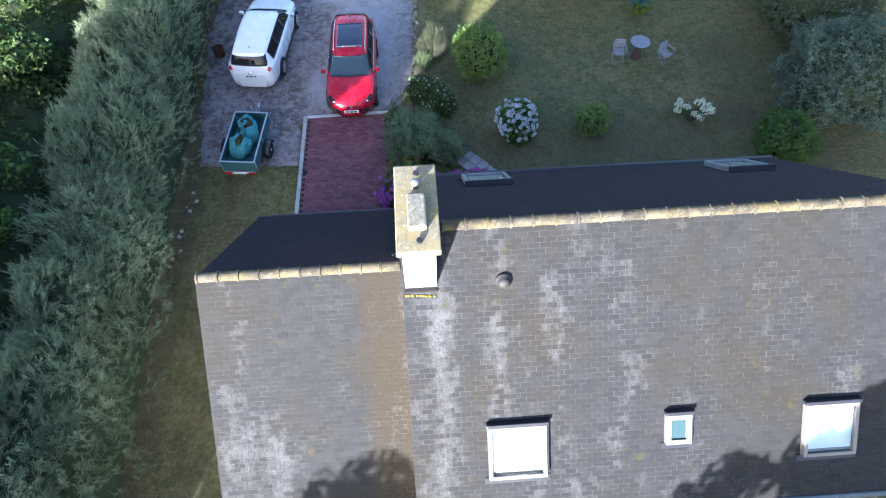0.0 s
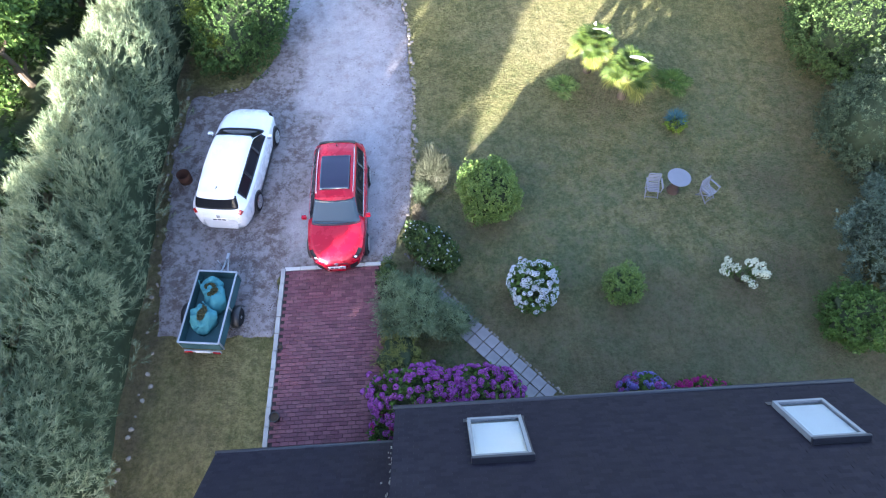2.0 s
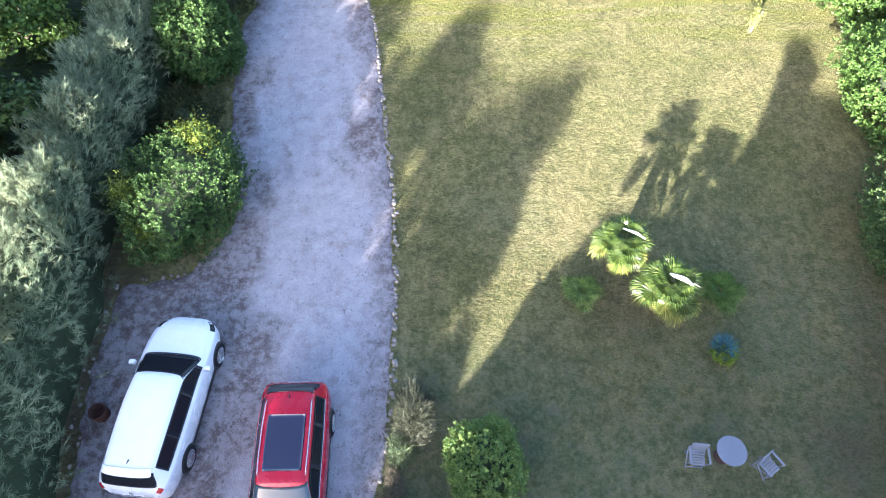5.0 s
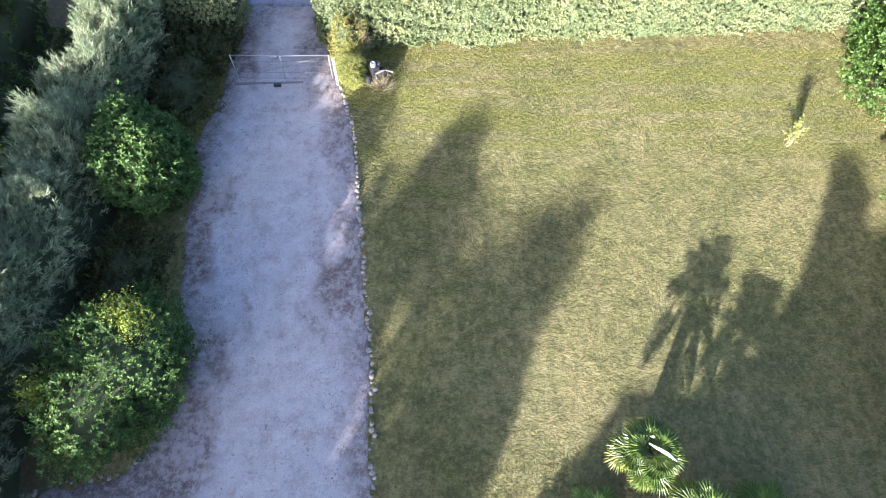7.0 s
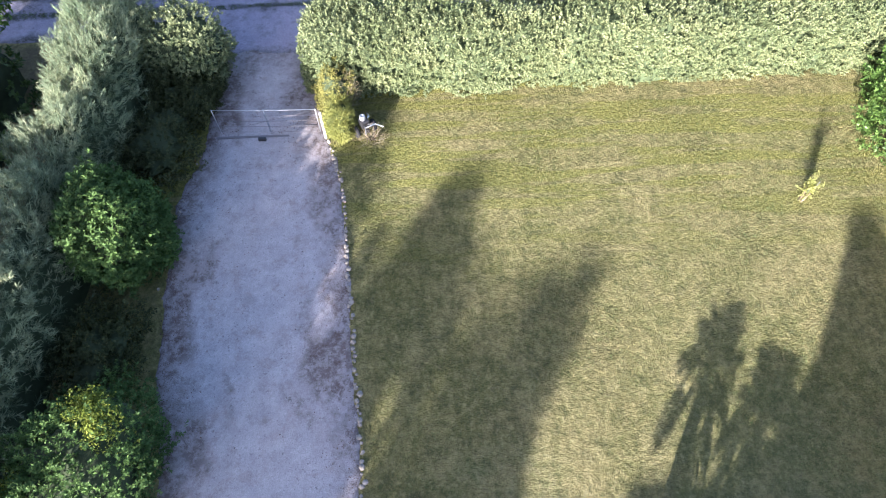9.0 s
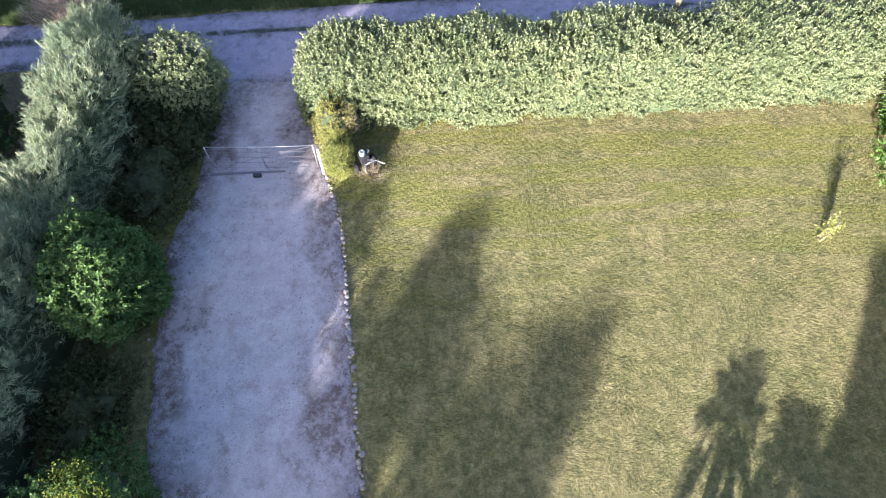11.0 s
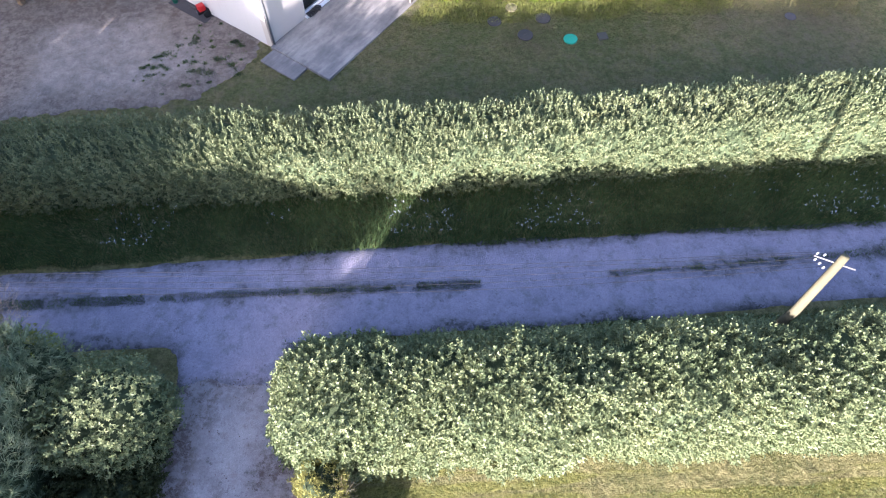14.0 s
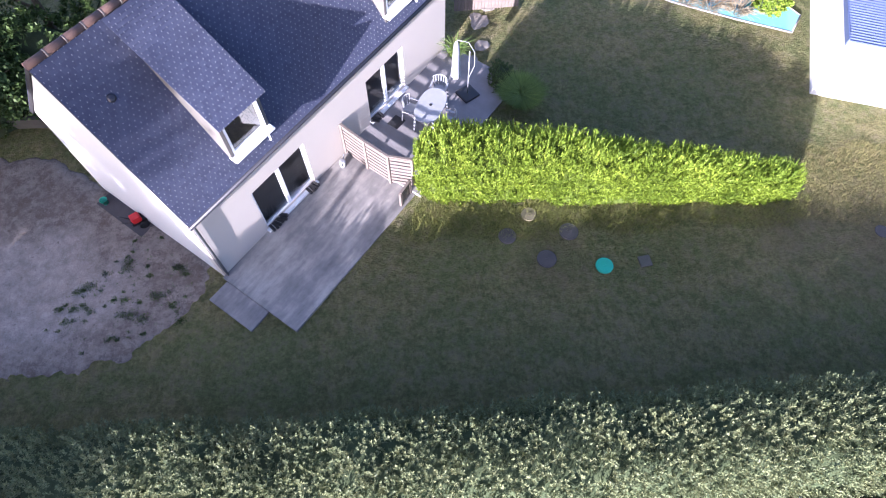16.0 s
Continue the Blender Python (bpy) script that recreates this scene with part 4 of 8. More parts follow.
def roof_slab(name, parent, x0, x1, yr, zr, ye, slope, thick, mat):
    """One slope of a roof, ridge at yr, eave at ye, as a slab under the slates."""
    ze = zr - slope * abs(ye - yr)
    bm = bmesh.new()
    vs = [bm.verts.new(p) for p in ((x0, yr, zr), (x1, yr, zr), (x1, ye, ze), (x0, ye, ze), (x0, yr, zr - thick), (x1, yr, zr - thick), (x1, ye, ze - thick), (x0, ye, ze - thick))]
    for q in ((0, 1, 2, 3), (7, 6, 5, 4), (0, 4, 5, 1), (1, 5, 6, 2), (2, 6, 7, 3), (3, 7, 4, 0)):
        bm.faces.new([vs[i] for i in q])
    bmesh.ops.recalc_face_normals(bm, faces=bm.faces)
    return part(name, bm, mat, parent)


house = thing("slate_house", "white rendered house with a weathered slate roof", "house")
w = gabled("wall", X0 + 0.12, X1 - 0.12, YN + 0.3, YE - 0.3, ZR - SL * (YE - 0.3 - YR) - 0.16, ZR - 0.16, YR, M_RENDER)
w.parent = house
w = gabled("wall", GX0 + 0.12, X0 + 0.12, GYN + 0.3, GYE - 0.3, GZR - GL * (GYE - 0.3 - GYR) - 0.16, GZR - 0.16, GYR, M_RENDER)
w.parent = house
ROOFS = {}
for key, nm, x0, x1, yr, zr, ye, sl in (("near", "roof_slope", X0, X1, YR, ZR, YN, SL), ("far", "roof_slope", X0, X1, YR, ZR, YE, SL), ("gnear", "garage_roof_slope", GX0, X0, GYR, GZR, GYN, GL), ("gfar", "garage_roof_slope", GX0, X0, GYR, GZR, GYE, GL)):
    ROOFS[key] = roof_slab(nm, house, x0, x1, yr, zr, ye, sl, 0.12, M_UNDER)


def ridge_caps(x0, x1, yr, zr, step):
    """Half-round ridge tiles with a raised collar at each joint."""
    n = int((x1 - x0) / step)
    bm = bmesh.new()
    rows = []
    for xx, r in ((0, 0.118), (0.035, 0.118), (0.036, 0.098), (step - 0.004, 0.098)):
        rows.append([bm.verts.new((xx, math.cos(a) * r, math.sin(a) * r * 0.9 - 0.04)) for a in np.linspace(-0.25, math.pi + 0.25, 11)])
    for a, b in zip(rows, rows[1:]):
        for k in range(10):
            bm.faces.new((a[k], a[k + 1], b[k + 1], b[k]))
    bm.faces.new(rows[0])
    bm.faces.new(rows[-1][::-1])
    bmesh.ops.recalc_face_normals(bm, faces=bm.faces)
    first = part("ridge_tile", bm, M_RIDGE, house)
    first.location = (x0, yr, zr + 0.03)
    for k in range(1, n):
        ob = new("ridge_tile", first.data)
        ob.parent = house
        ob.location = (x0 + k * step, yr, zr + 0.03 + 0.004 * math.sin(k * 2.1))


ridge_caps(GX0, X0 - 0.05, GYR, GZR, 0.385)
ridge_caps(1.36, X1, YR, ZR, 0.385)

# chimney, skylights, gutters and vents
M_BLOCK = lichened("pitted_mortar", (0.30, 0.29, 0.255), (0.10, 0.092, 0.075), (0.22, 0.19, 0.12), 0.4, 16)
M_VENT = plain("vent_slate", (0.02, 0.018, 0.02), 0.7, var=0.4, scale=14, bump=0.3)
ch = new("chimney")
ch.parent = house
boxed("chimney_shaft", (0.68, 1.22, -4.12, -2.62, 4.6, 7.24), M_RENDER, ch, "white rendered shaft", bevel=0.012)
boxed("crown", (0.6, 1.3, -4.24, -2.52, 7.24, 7.38), M_CROWN, ch, "lichen-covered concrete crown", bevel=0.02)
boxed("cowl_block", (0.8, 1.1, -3.86, -3.2, 7.38, 7.52), M_BLOCK, ch, "mortar block round the flue", bevel=0.03)
bm = bmesh.new()
lathe(bm, [(0.055, 7.37), (0.055, 7.46), (0.075, 7.48), (0.07, 7.53), (0.02, 7.56)], 16, pose(0.95, -2.98, 0))
part("flue_pot", bm, M_ZINC, ch, "small metal flue pot", True)
for fy in (-2.72, -4.05):
    bm = bmesh.new()
    lathe(bm, [(0.05, 7.37), (0.05, 7.43), (0.035, 7.43)], 12, pose(0.97, fy, 0))
    part("vent_hole", bm, M_DARKMETAL, ch)
boxed("flashing", (0.67, 1.23, -4.2, -4.12, 5.86, 6.03), M_UNDER, ch)
M_LICHEN = plain("yellow_lichen", (0.30, 0.22, 0.03), 0.95, var=0.4, scale=20, bump=0.6, spec=0.1)
bm = bmesh.new()
for k in range(9):
    made = bmesh.ops.create_icosphere(bm, subdivisions=1, radius=0.04)
    bmesh.ops.transform(bm, matrix=pose(0.68 + 0.06 * k + 0.02 * math.sin(k * 5), -4.23 - 0.03 * math.sin(k * 3) ** 2, 5.95 - 0.03 * math.sin(k * 3) ** 2) @ Matrix.Diagonal((0.6 + 0.4 * math.sin(k * 2) ** 2, 0.7, 0.4, 1)), verts=made["verts"])
tagged(part("lichen", bm, M_LICHEN, ch, "yellow lichen at the chimney's foot", True), kind="stuff")


def on_slope(yr, zr, slope, near):
    """Frame of a slope: x along the ridge, y down the slope, z outwards; origin at x = 0 on the ridge."""
    s = -1 if near else 1
    c = 1 / math.sqrt(1 + slope * slope)
    down = Vector((0, s * c, -slope * c))
    outw = Vector((0, s * slope * c, c))
    m = Matrix.Identity(4)
    m.col[0][:3] = (1, 0, 0) if not near else (1, 0, 0)
    m.col[1][:3], m.col[2][:3] = down, outw
    m.col[3][:3] = (0, yr, zr)
    return m


NEAR, FAR = on_slope(YR, ZR, SL, True), on_slope(YR, ZR, SL, False)
GNEAR, GFAR = on_slope(GYR, GZR, GL, True), on_slope(GYR, GZR, GL, False)
K = math.sqrt(1 + SL * SL)


def skylight(x0, x1, ya, yb, m, frame, blind, sash=0.07):
    """A roof window: frame, hood, flashing, sash and pane, on a slope frame m from ya to yb below the ridge."""
    top = new("skylight")
    top.parent = house
    top.matrix_basis = m
    y0, y1 = ya * K, yb * K
    for dims in ((x0, x0 + sash, y0, y1), (x1 - sash, x1, y0, y1), (x0 + sash, x1 - sash, y0, y0 + sash), (x0 + sash, x1 - sash, y1 - sash, y1)):
        boxed("frame", (*dims, 0.0, 0.13), frame, top, bevel=0.008)
    boxed("hood", (x0 - 0.02, x1 + 0.04, y0 - 0.075, y0 - 0.003, 0.0, 0.15), M_DARKMETAL, top, "dark metal hood", bevel=0.015)
    boxed("flashing", (x1 + 0.003, x1 + 0.04, y0, y1 - 0.05, 0.0, 0.09), M_DARKMETAL, top)
    boxed("flashing", (x0 - 0.07, x1 + 0.07, y1 + 0.003, y1 + 0.12, 0.0, 0.03), M_DARKMETAL, top)
    pane = boxed("pane", (x0 + sash, x1 - sash, y0 + sash, y1 - sash, 0.075, 0.09), M_SKYPANE if not blind else M_GLASS, top)
    if blind:
        boxed("blind", (x0 + sash, x1 - sash, y0 + sash, y1 - sash - 0.06, 0.035, 0.05), blind, top, "drawn white blind")
        pane.visible_shadow = False
        boxed("sill", (x0 + sash, x1 - sash, y1 - sash - 0.06, y1 - sash, 0.03, 0.045), M_GREYPAINT, top)
    return top


M_FARFRAME = plain("worn_frame", (0.20, 0.21, 0.22), 0.5, var=0.3, scale=9)
M_BLIND = plain("white_blind", (0.60, 0.59, 0.58), 0.6, var=0.05, scale=5, bump=0.03)
M_BLUEBLIND = plain("pale_blue_blind", (0.62, 0.72, 0.85), 0.6, var=0.08, scale=3, bump=0.03)
skylight(1.99, 3.06, 2.73, 3.48, NEAR, M_GREYPAINT, M_BLIND)
skylight(5.27, 5.74, 2.72, 3.14, NEAR, M_GREYPAINT, None, 0.09)
skylight(7.88, 8.88, 2.71, 3.47, NEAR, M_GREYPAINT, M_BLUEBLIND)
skylight(2.1, 3.2, 2.9, 3.84, FAR, M_FARFRAME, M_BLIND)
# here the blind's white stands in for the garden mirrored in the pane
skylight(8.35, 9.4, 2.86, 3.8, FAR, M_FARFRAME, M_BLIND)
bm = bmesh.new()
lathe(bm, [(0.15, -0.02), (0.15, 0.03), (0.115, 0.04), (0.105, 0.09), (0.08, 0.13), (0.03, 0.145)], 18, NEAR @ pose(2.38, 0.75 * K, 0.0, -20, 0, 0))
part("roof_vent", bm, M_VENT, house, "domed slate vent", True)
tubed("gutter", [(X0 - 0.05, YE + 0.05, 2.64), (X1 + 0.05, YE + 0.05, 2.66)], 0.065, M_DARKMETAL, house, "dark gutter")
tubed("gutter", [(GX0 - 0.05, GYE + 0.05, 1.98), (X0, GYE + 0.05, 1.99)], 0.06, M_DARKMETAL, house, "dark gutter")
tubed("gutter", [(X0 - 0.05, YN - 0.06, 2.85), (X1 + 0.05, YN - 0.06, 2.86)], 0.065, M_ZINC, house, "grey gutter")
for x0, frm, yl in ((GX0 - 0.032, (GYR, GZR, GL), (GYE, GYN)), (X1 + 0.002, (YR, ZR, SL), (YE, YN))):
    for ye in yl:
        d = abs(ye - frm[0])
        bm = bmesh.new()
        vs = [bm.verts.new(p) for p in ((x0 + 0.0, frm[0], frm[1] + 0.0), (x0 + 0.03, frm[0], frm[1] + 0.0), (x0 + 0.03, ye, frm[1] + 0.0 - frm[2] * d), (x0 + 0.0, ye, frm[1] + 0.0 - frm[2] * d))]
        ws = [bm.verts.new(v.co - Vector((0, 0, 0.16))) for v in vs]
        bm.faces.new(vs), bm.faces.new(ws[::-1])
        for k in range(4):
            bm.faces.new((vs[k], vs[(k + 1) % 4], ws[(k + 1) % 4], ws[k]))
        bmesh.ops.recalc_face_normals(bm, faces=bm.faces)
        part("verge", bm, M_UNDER, house)

# broken pale mortar where the garage slope meets the main gable
rng = random.Random(61)
bm = bmesh.new()
for k in range(150):
    yy, l, w = rng.uniform(0.3, 4.75), rng.uniform(0.02, 0.09), rng.uniform(0.015, 0.05)
    xx = X0 - 0.01 - w - abs(rng.gauss(0, 0.075))
    box(bm, xx, xx + w, yy, yy + l, 0.01, 0.02 + 0.01 * rng.random(), m=GFAR @ pose(0, 0, 0, 0, 0, rng.uniform(-0.4, 0.4)))
tagged(part("mortar_fillet", bm, M_BLOCK, house, "broken pale mortar fillet"), kind="stuff")

# ---- paved court, kerbs, path and stone edgings ----


def paver_material():
    n = Nodes("clay_paver")
    c = n.add("NewGeometry").outputs["Position"]
    one = n.math("FRACT", n.math("ADD", n.add("ObjectInfo").outputs["Random"], n.add("NewGeometry").outputs["Random Per Island"]))
    big, fine = n.noise(c, 0.9, 4), n.noise(c, 60, 3, 0.7)
    col = n.ramp(one, [(0.0, (0.105, 0.040, 0.052)), (0.5, (0.145, 0.055, 0.068)), (1.0, (0.185, 0.078, 0.088))])
    col = n.mix(n.ramp(big, [(0.4, 0.0), (0.7, 0.45)]), col, (0.125, 0.068, 0.075))
    col = n.mix(n.ramp(n.noise(c, 3.2, 5, 0.7), [(0.5, 0.0), (0.72, 0.5)]), col, (0.06, 0.038, 0.036))
    col = n.mix(n.ramp(fine, [(0.55, 0.0), (0.8, 0.35)]), col, (0.25, 0.16, 0.16))
    n.bump(fine, 0.3, 0.004)
    return n.done(col, 0.85, Specular_IOR_Level=0.25)


M_PAVER = paver_material()
M_CONCRETE = plain("concrete", (0.36, 0.35, 0.33), 0.9, var=0.35, scale=5, bump=0.4, spec=0.2)
M_PATIO = plain("patio_stone", (0.27, 0.255, 0.255), 0.85, var=0.4, scale=6, bump=0.4, spec=0.2)
M_PALECONC = plain("pale_concrete", (0.52, 0.51, 0.48), 0.88, var=0.25, scale=7, bump=0.3, spec=0.2)
M_STONE = plain("field_stone", (0.30, 0.265, 0.225), 0.9, var=0.5, scale=7, bump=0.7, spec=0.2)
M_SAND = plain("joint_sand", (0.045, 0.036, 0.034), 0.95, var=0.35, scale=20, bump=0.5, spec=0.1)
COURT = [(-2.68, 6.02), (0.06, 5.98), (0.3, 0.45), (-2.8, 0.45)]
bm = bmesh.new()
vs = [bm.verts.new((px, py, float(gz(px, py)) + 0.035)) for px, py in COURT]
bm.faces.new(vs[::-1])
bmesh.ops.recalc_face_normals(bm, faces=bm.faces)
court = part("court", bm, M_SAND)
tagged(court, "court of dark red clay pavers before the garage", "paving", kind="structure")
kerb = thing("kerb", "weathered concrete kerb edging the paved court", "kerb", kind="structure")
for k in range(11):
    ky = 0.5 + k * 0.51
    kx = -2.8 + (ky - 0.45) * 0.0215
    boxed("kerb_stone", (kx - 0.13, kx - 0.005, ky, ky + 0.5, float(gz(kx, ky)) - 0.1, float(gz(kx, ky)) + 0.075 + 0.004 * (k % 3)), M_CONCRETE, kerb, bevel=0.012)
for k in range(6):
    kx = -2.72 + k * 0.47
    boxed("kerb_stone", (kx, kx + 0.46, 6.03, 6.15, float(gz(kx, 6.1)) - 0.1, float(gz(kx, 6.1)) + 0.05), M_PALECONC, kerb, bevel=0.01)

path = thing("garden_path", "path of square grey concrete slabs with grassy joints", "path", kind="structure")
pa, pb = Vector((0.72, 5.85)), Vector((4.45, 1.7))
pd = (pb - pa).normalized()
pn = Vector((-pd.y, pd.x))
bm = bmesh.new()
box(bm, -0.155, 0.155, -0.155, 0.155, -0.02, 0.03, bevel=0.008)
slab = part("slab", bm, M_PATIO, path)
first = True
for k in range(4, 17):
    for j in (-0.5, 0.5):
        px, py = pa + pd * (0.33 * k + 0.1) + pn * 0.33 * j
        ob = slab if first else new("slab", slab.data)
        first = False
        ob.parent = path
        ob.matrix_basis = pose(px, py, float(gz(px, py)) + 0.02, random.uniform(-1, 1), random.uniform(-1, 1), math.degrees(math.atan2(pd.y, pd.x)) + random.uniform(-2, 2))


def stone_meshes(n, seed):
    out = []
    for k in range(n):
        bm = bmesh.new()
        bmesh.ops.create_icosphere(bm, subdivisions=1, radius=1)
        r = random.Random(seed + k)
        for v in bm.verts:
            v.co = Vector((v.co.x * r.uniform(0.8, 1.15), v.co.y * r.uniform(0.75, 1.15), max(v.co.z, -0.5) * r.uniform(0.6, 0.9)))
        me = bpy.data.meshes.new("stone")
        bm.to_mesh(me)
        bm.free()
        me.materials.append(M_STONE)
        out.append(me)
    return out


STONES = stone_meshes(6, 300)


def stone_row(label, line, gap, size, seed, wobble=0.04, flat=1.0):
    r = random.Random(seed)
    t = thing("stone_edging", label, "edging", kind="structure")
    p = np.array(line, float)
    seg = np.r_[0, np.cumsum(np.hypot(*np.diff(p, axis=0).T))]
    s = 0.0
    while s < seg[-1]:
        k = size * r.uniform(0.6, 1.35)
        px, py = np.interp(s, seg, p[:, 0]) + r.gauss(0, wobble), np.interp(s, seg, p[:, 1]) + r.gauss(0, wobble)
        if r.random() > 0.12:
            ob = new("stone", r.choice(STONES))
            ob.parent = t
            ob.matrix_basis = pose(px, py, float(gz(px, py)) + k * 0.25 * flat, r.uniform(-15, 15) * flat, r.uniform(-15, 15) * flat, r.uniform(0, 360)) @ Matrix.Diagonal((k, k * r.uniform(0.7, 1.1), k * r.uniform(0.7, 1.1) * flat, 1))
        s += gap * r.uniform(0.7, 1.4)


stone_row("row of pale fieldstones along the gravel drive", [(0.95, 7.8), (1.2, 9.6), (1.28, 11.2), (1.3, 13.7), (1.2, 16.15), (0.92, 19.0), (0.66, 21.6), (0.42, 24.2), (-0.1, 25.8)], 0.14, 0.07, 5, 0.028)
stone_row("row of fieldstones along the foot of the hedge", [(-6.7, 13.3), (-6.82, 11.1), (-6.75, 9.4), (-6.45, 6.0), (-6.25, 4.2), (-6.22, 2.8), (-6.25, 1.4), (-6.5, 0.3)], 0.26, 0.06, 6, 0.09)
stone_row("fieldstones round the foot of the corner shrub", [(-6.5, 13.45), (-5.4, 13.45), (-4.6, 13.65), (-4.1, 14.2)], 0.24, 0.06, 7)
stone_row("fieldstones along the shady side of the drive", [(-4.45, 20.5), (-4.6, 22.6), (-4.45, 24.2), (-4.1, 25.6)], 0.33, 0.06, 8, 0.06)

stone_row("row of small dark edging stones beside the path", [(0.85, 6.35), (2.9, 3.95), (4.95, 1.75)], 0.1, 0.045, 10, 0.015)

# ---- cars ----


def paint(name, color, flake=0.0):
    n = Nodes(name)
    c = n.coords()
    dust = n.noise(c, 3.0, 4)
    col = n.mix(n.ramp(dust, [(0.4, 0.0), (0.8, 0.05)]), color, (0.35, 0.32, 0.28))
    return n.done(col, n.math("ADD", n.math("MULTIPLY", dust, 0.15), 0.2), flake, Coat_Weight=0.35, Coat_Roughness=0.08, Specular_IOR_Level=0.3)


M_TYRE = plain("tyre_rubber", (0.02, 0.02, 0.021), 0.85, var=0.3, scale=20, bump=0.3, spec=0.2)
M_ALLOY = plain("alloy", (0.55, 0.56, 0.58), 0.28, 0.9, var=0.1, scale=10, bump=0.03)
M_BLACKTRIM = plain("black_trim", (0.02, 0.02, 0.022), 0.45, var=0.2, scale=12, bump=0.1)
M_CARGLASS = tinted("car_glass", (0.012, 0.013, 0.016), 0.04)
M_CARGLASS.node_tree.nodes["Principled BSDF"].inputs["Coat Weight"].default_value = 0.0
M_CARGLASS.node_tree.nodes["Principled BSDF"].inputs["Specular IOR Level"].default_value = 0.14
# blue-grey base carries part of the sky mirrored in the windscreen
M_SCREEN = tinted("windscreen_glass", (0.04, 0.064, 0.082), 0.05)
M_SCREEN.node_tree.nodes["Principled BSDF"].inputs["Coat Weight"].default_value = 0.0
M_SCREEN.node_tree.nodes["Principled BSDF"].inputs["Specular IOR Level"].default_value = 0.45
# navy base carries the sky's reflection in the glass roof
M_ROOFGLASS = tinted("roof_panel_glass", (0.009, 0.007, 0.026), 0.04)
M_LAMP = tinted("lamp_lens", (0.55, 0.57, 0.6), 0.06)
M_TAIL = tinted("tail_lens", (0.35, 0.01, 0.012), 0.1)
M_PLATE = plain("plate_white", (0.75, 0.76, 0.78), 0.5, var=0.05, bump=0.02)
M_PLATEBAR = plain("plate_marks", (0.05, 0.05, 0.06), 0.6, var=0.1)


def surface(name, grid, mat, parent, label="", smooth=True):
    """A skin over rows of points."""
    rows, cols = len(grid), len(grid[0])
    vs = [p for r in grid for p in r]
    fs = [(r * cols + c, r * cols + c + 1, (r + 1) * cols + c + 1, (r + 1) * cols + c) for r in range(rows - 1) for c in range(cols - 1)]
    bm = bmesh.new()
    bv = [bm.verts.new(p) for p in vs]
    for q in fs:
        try:
            bm.faces.new([bv[i] for i in q])
        except ValueError:
            pass
    bmesh.ops.remove_doubles(bm, verts=bm.verts, dist=0.0005)
    bmesh.ops.recalc_face_normals(bm, faces=bm.faces)
    bmesh.ops.solidify(bm, geom=bm.faces, thickness=0.012)
    return part(name, bm, mat, parent, label, smooth)


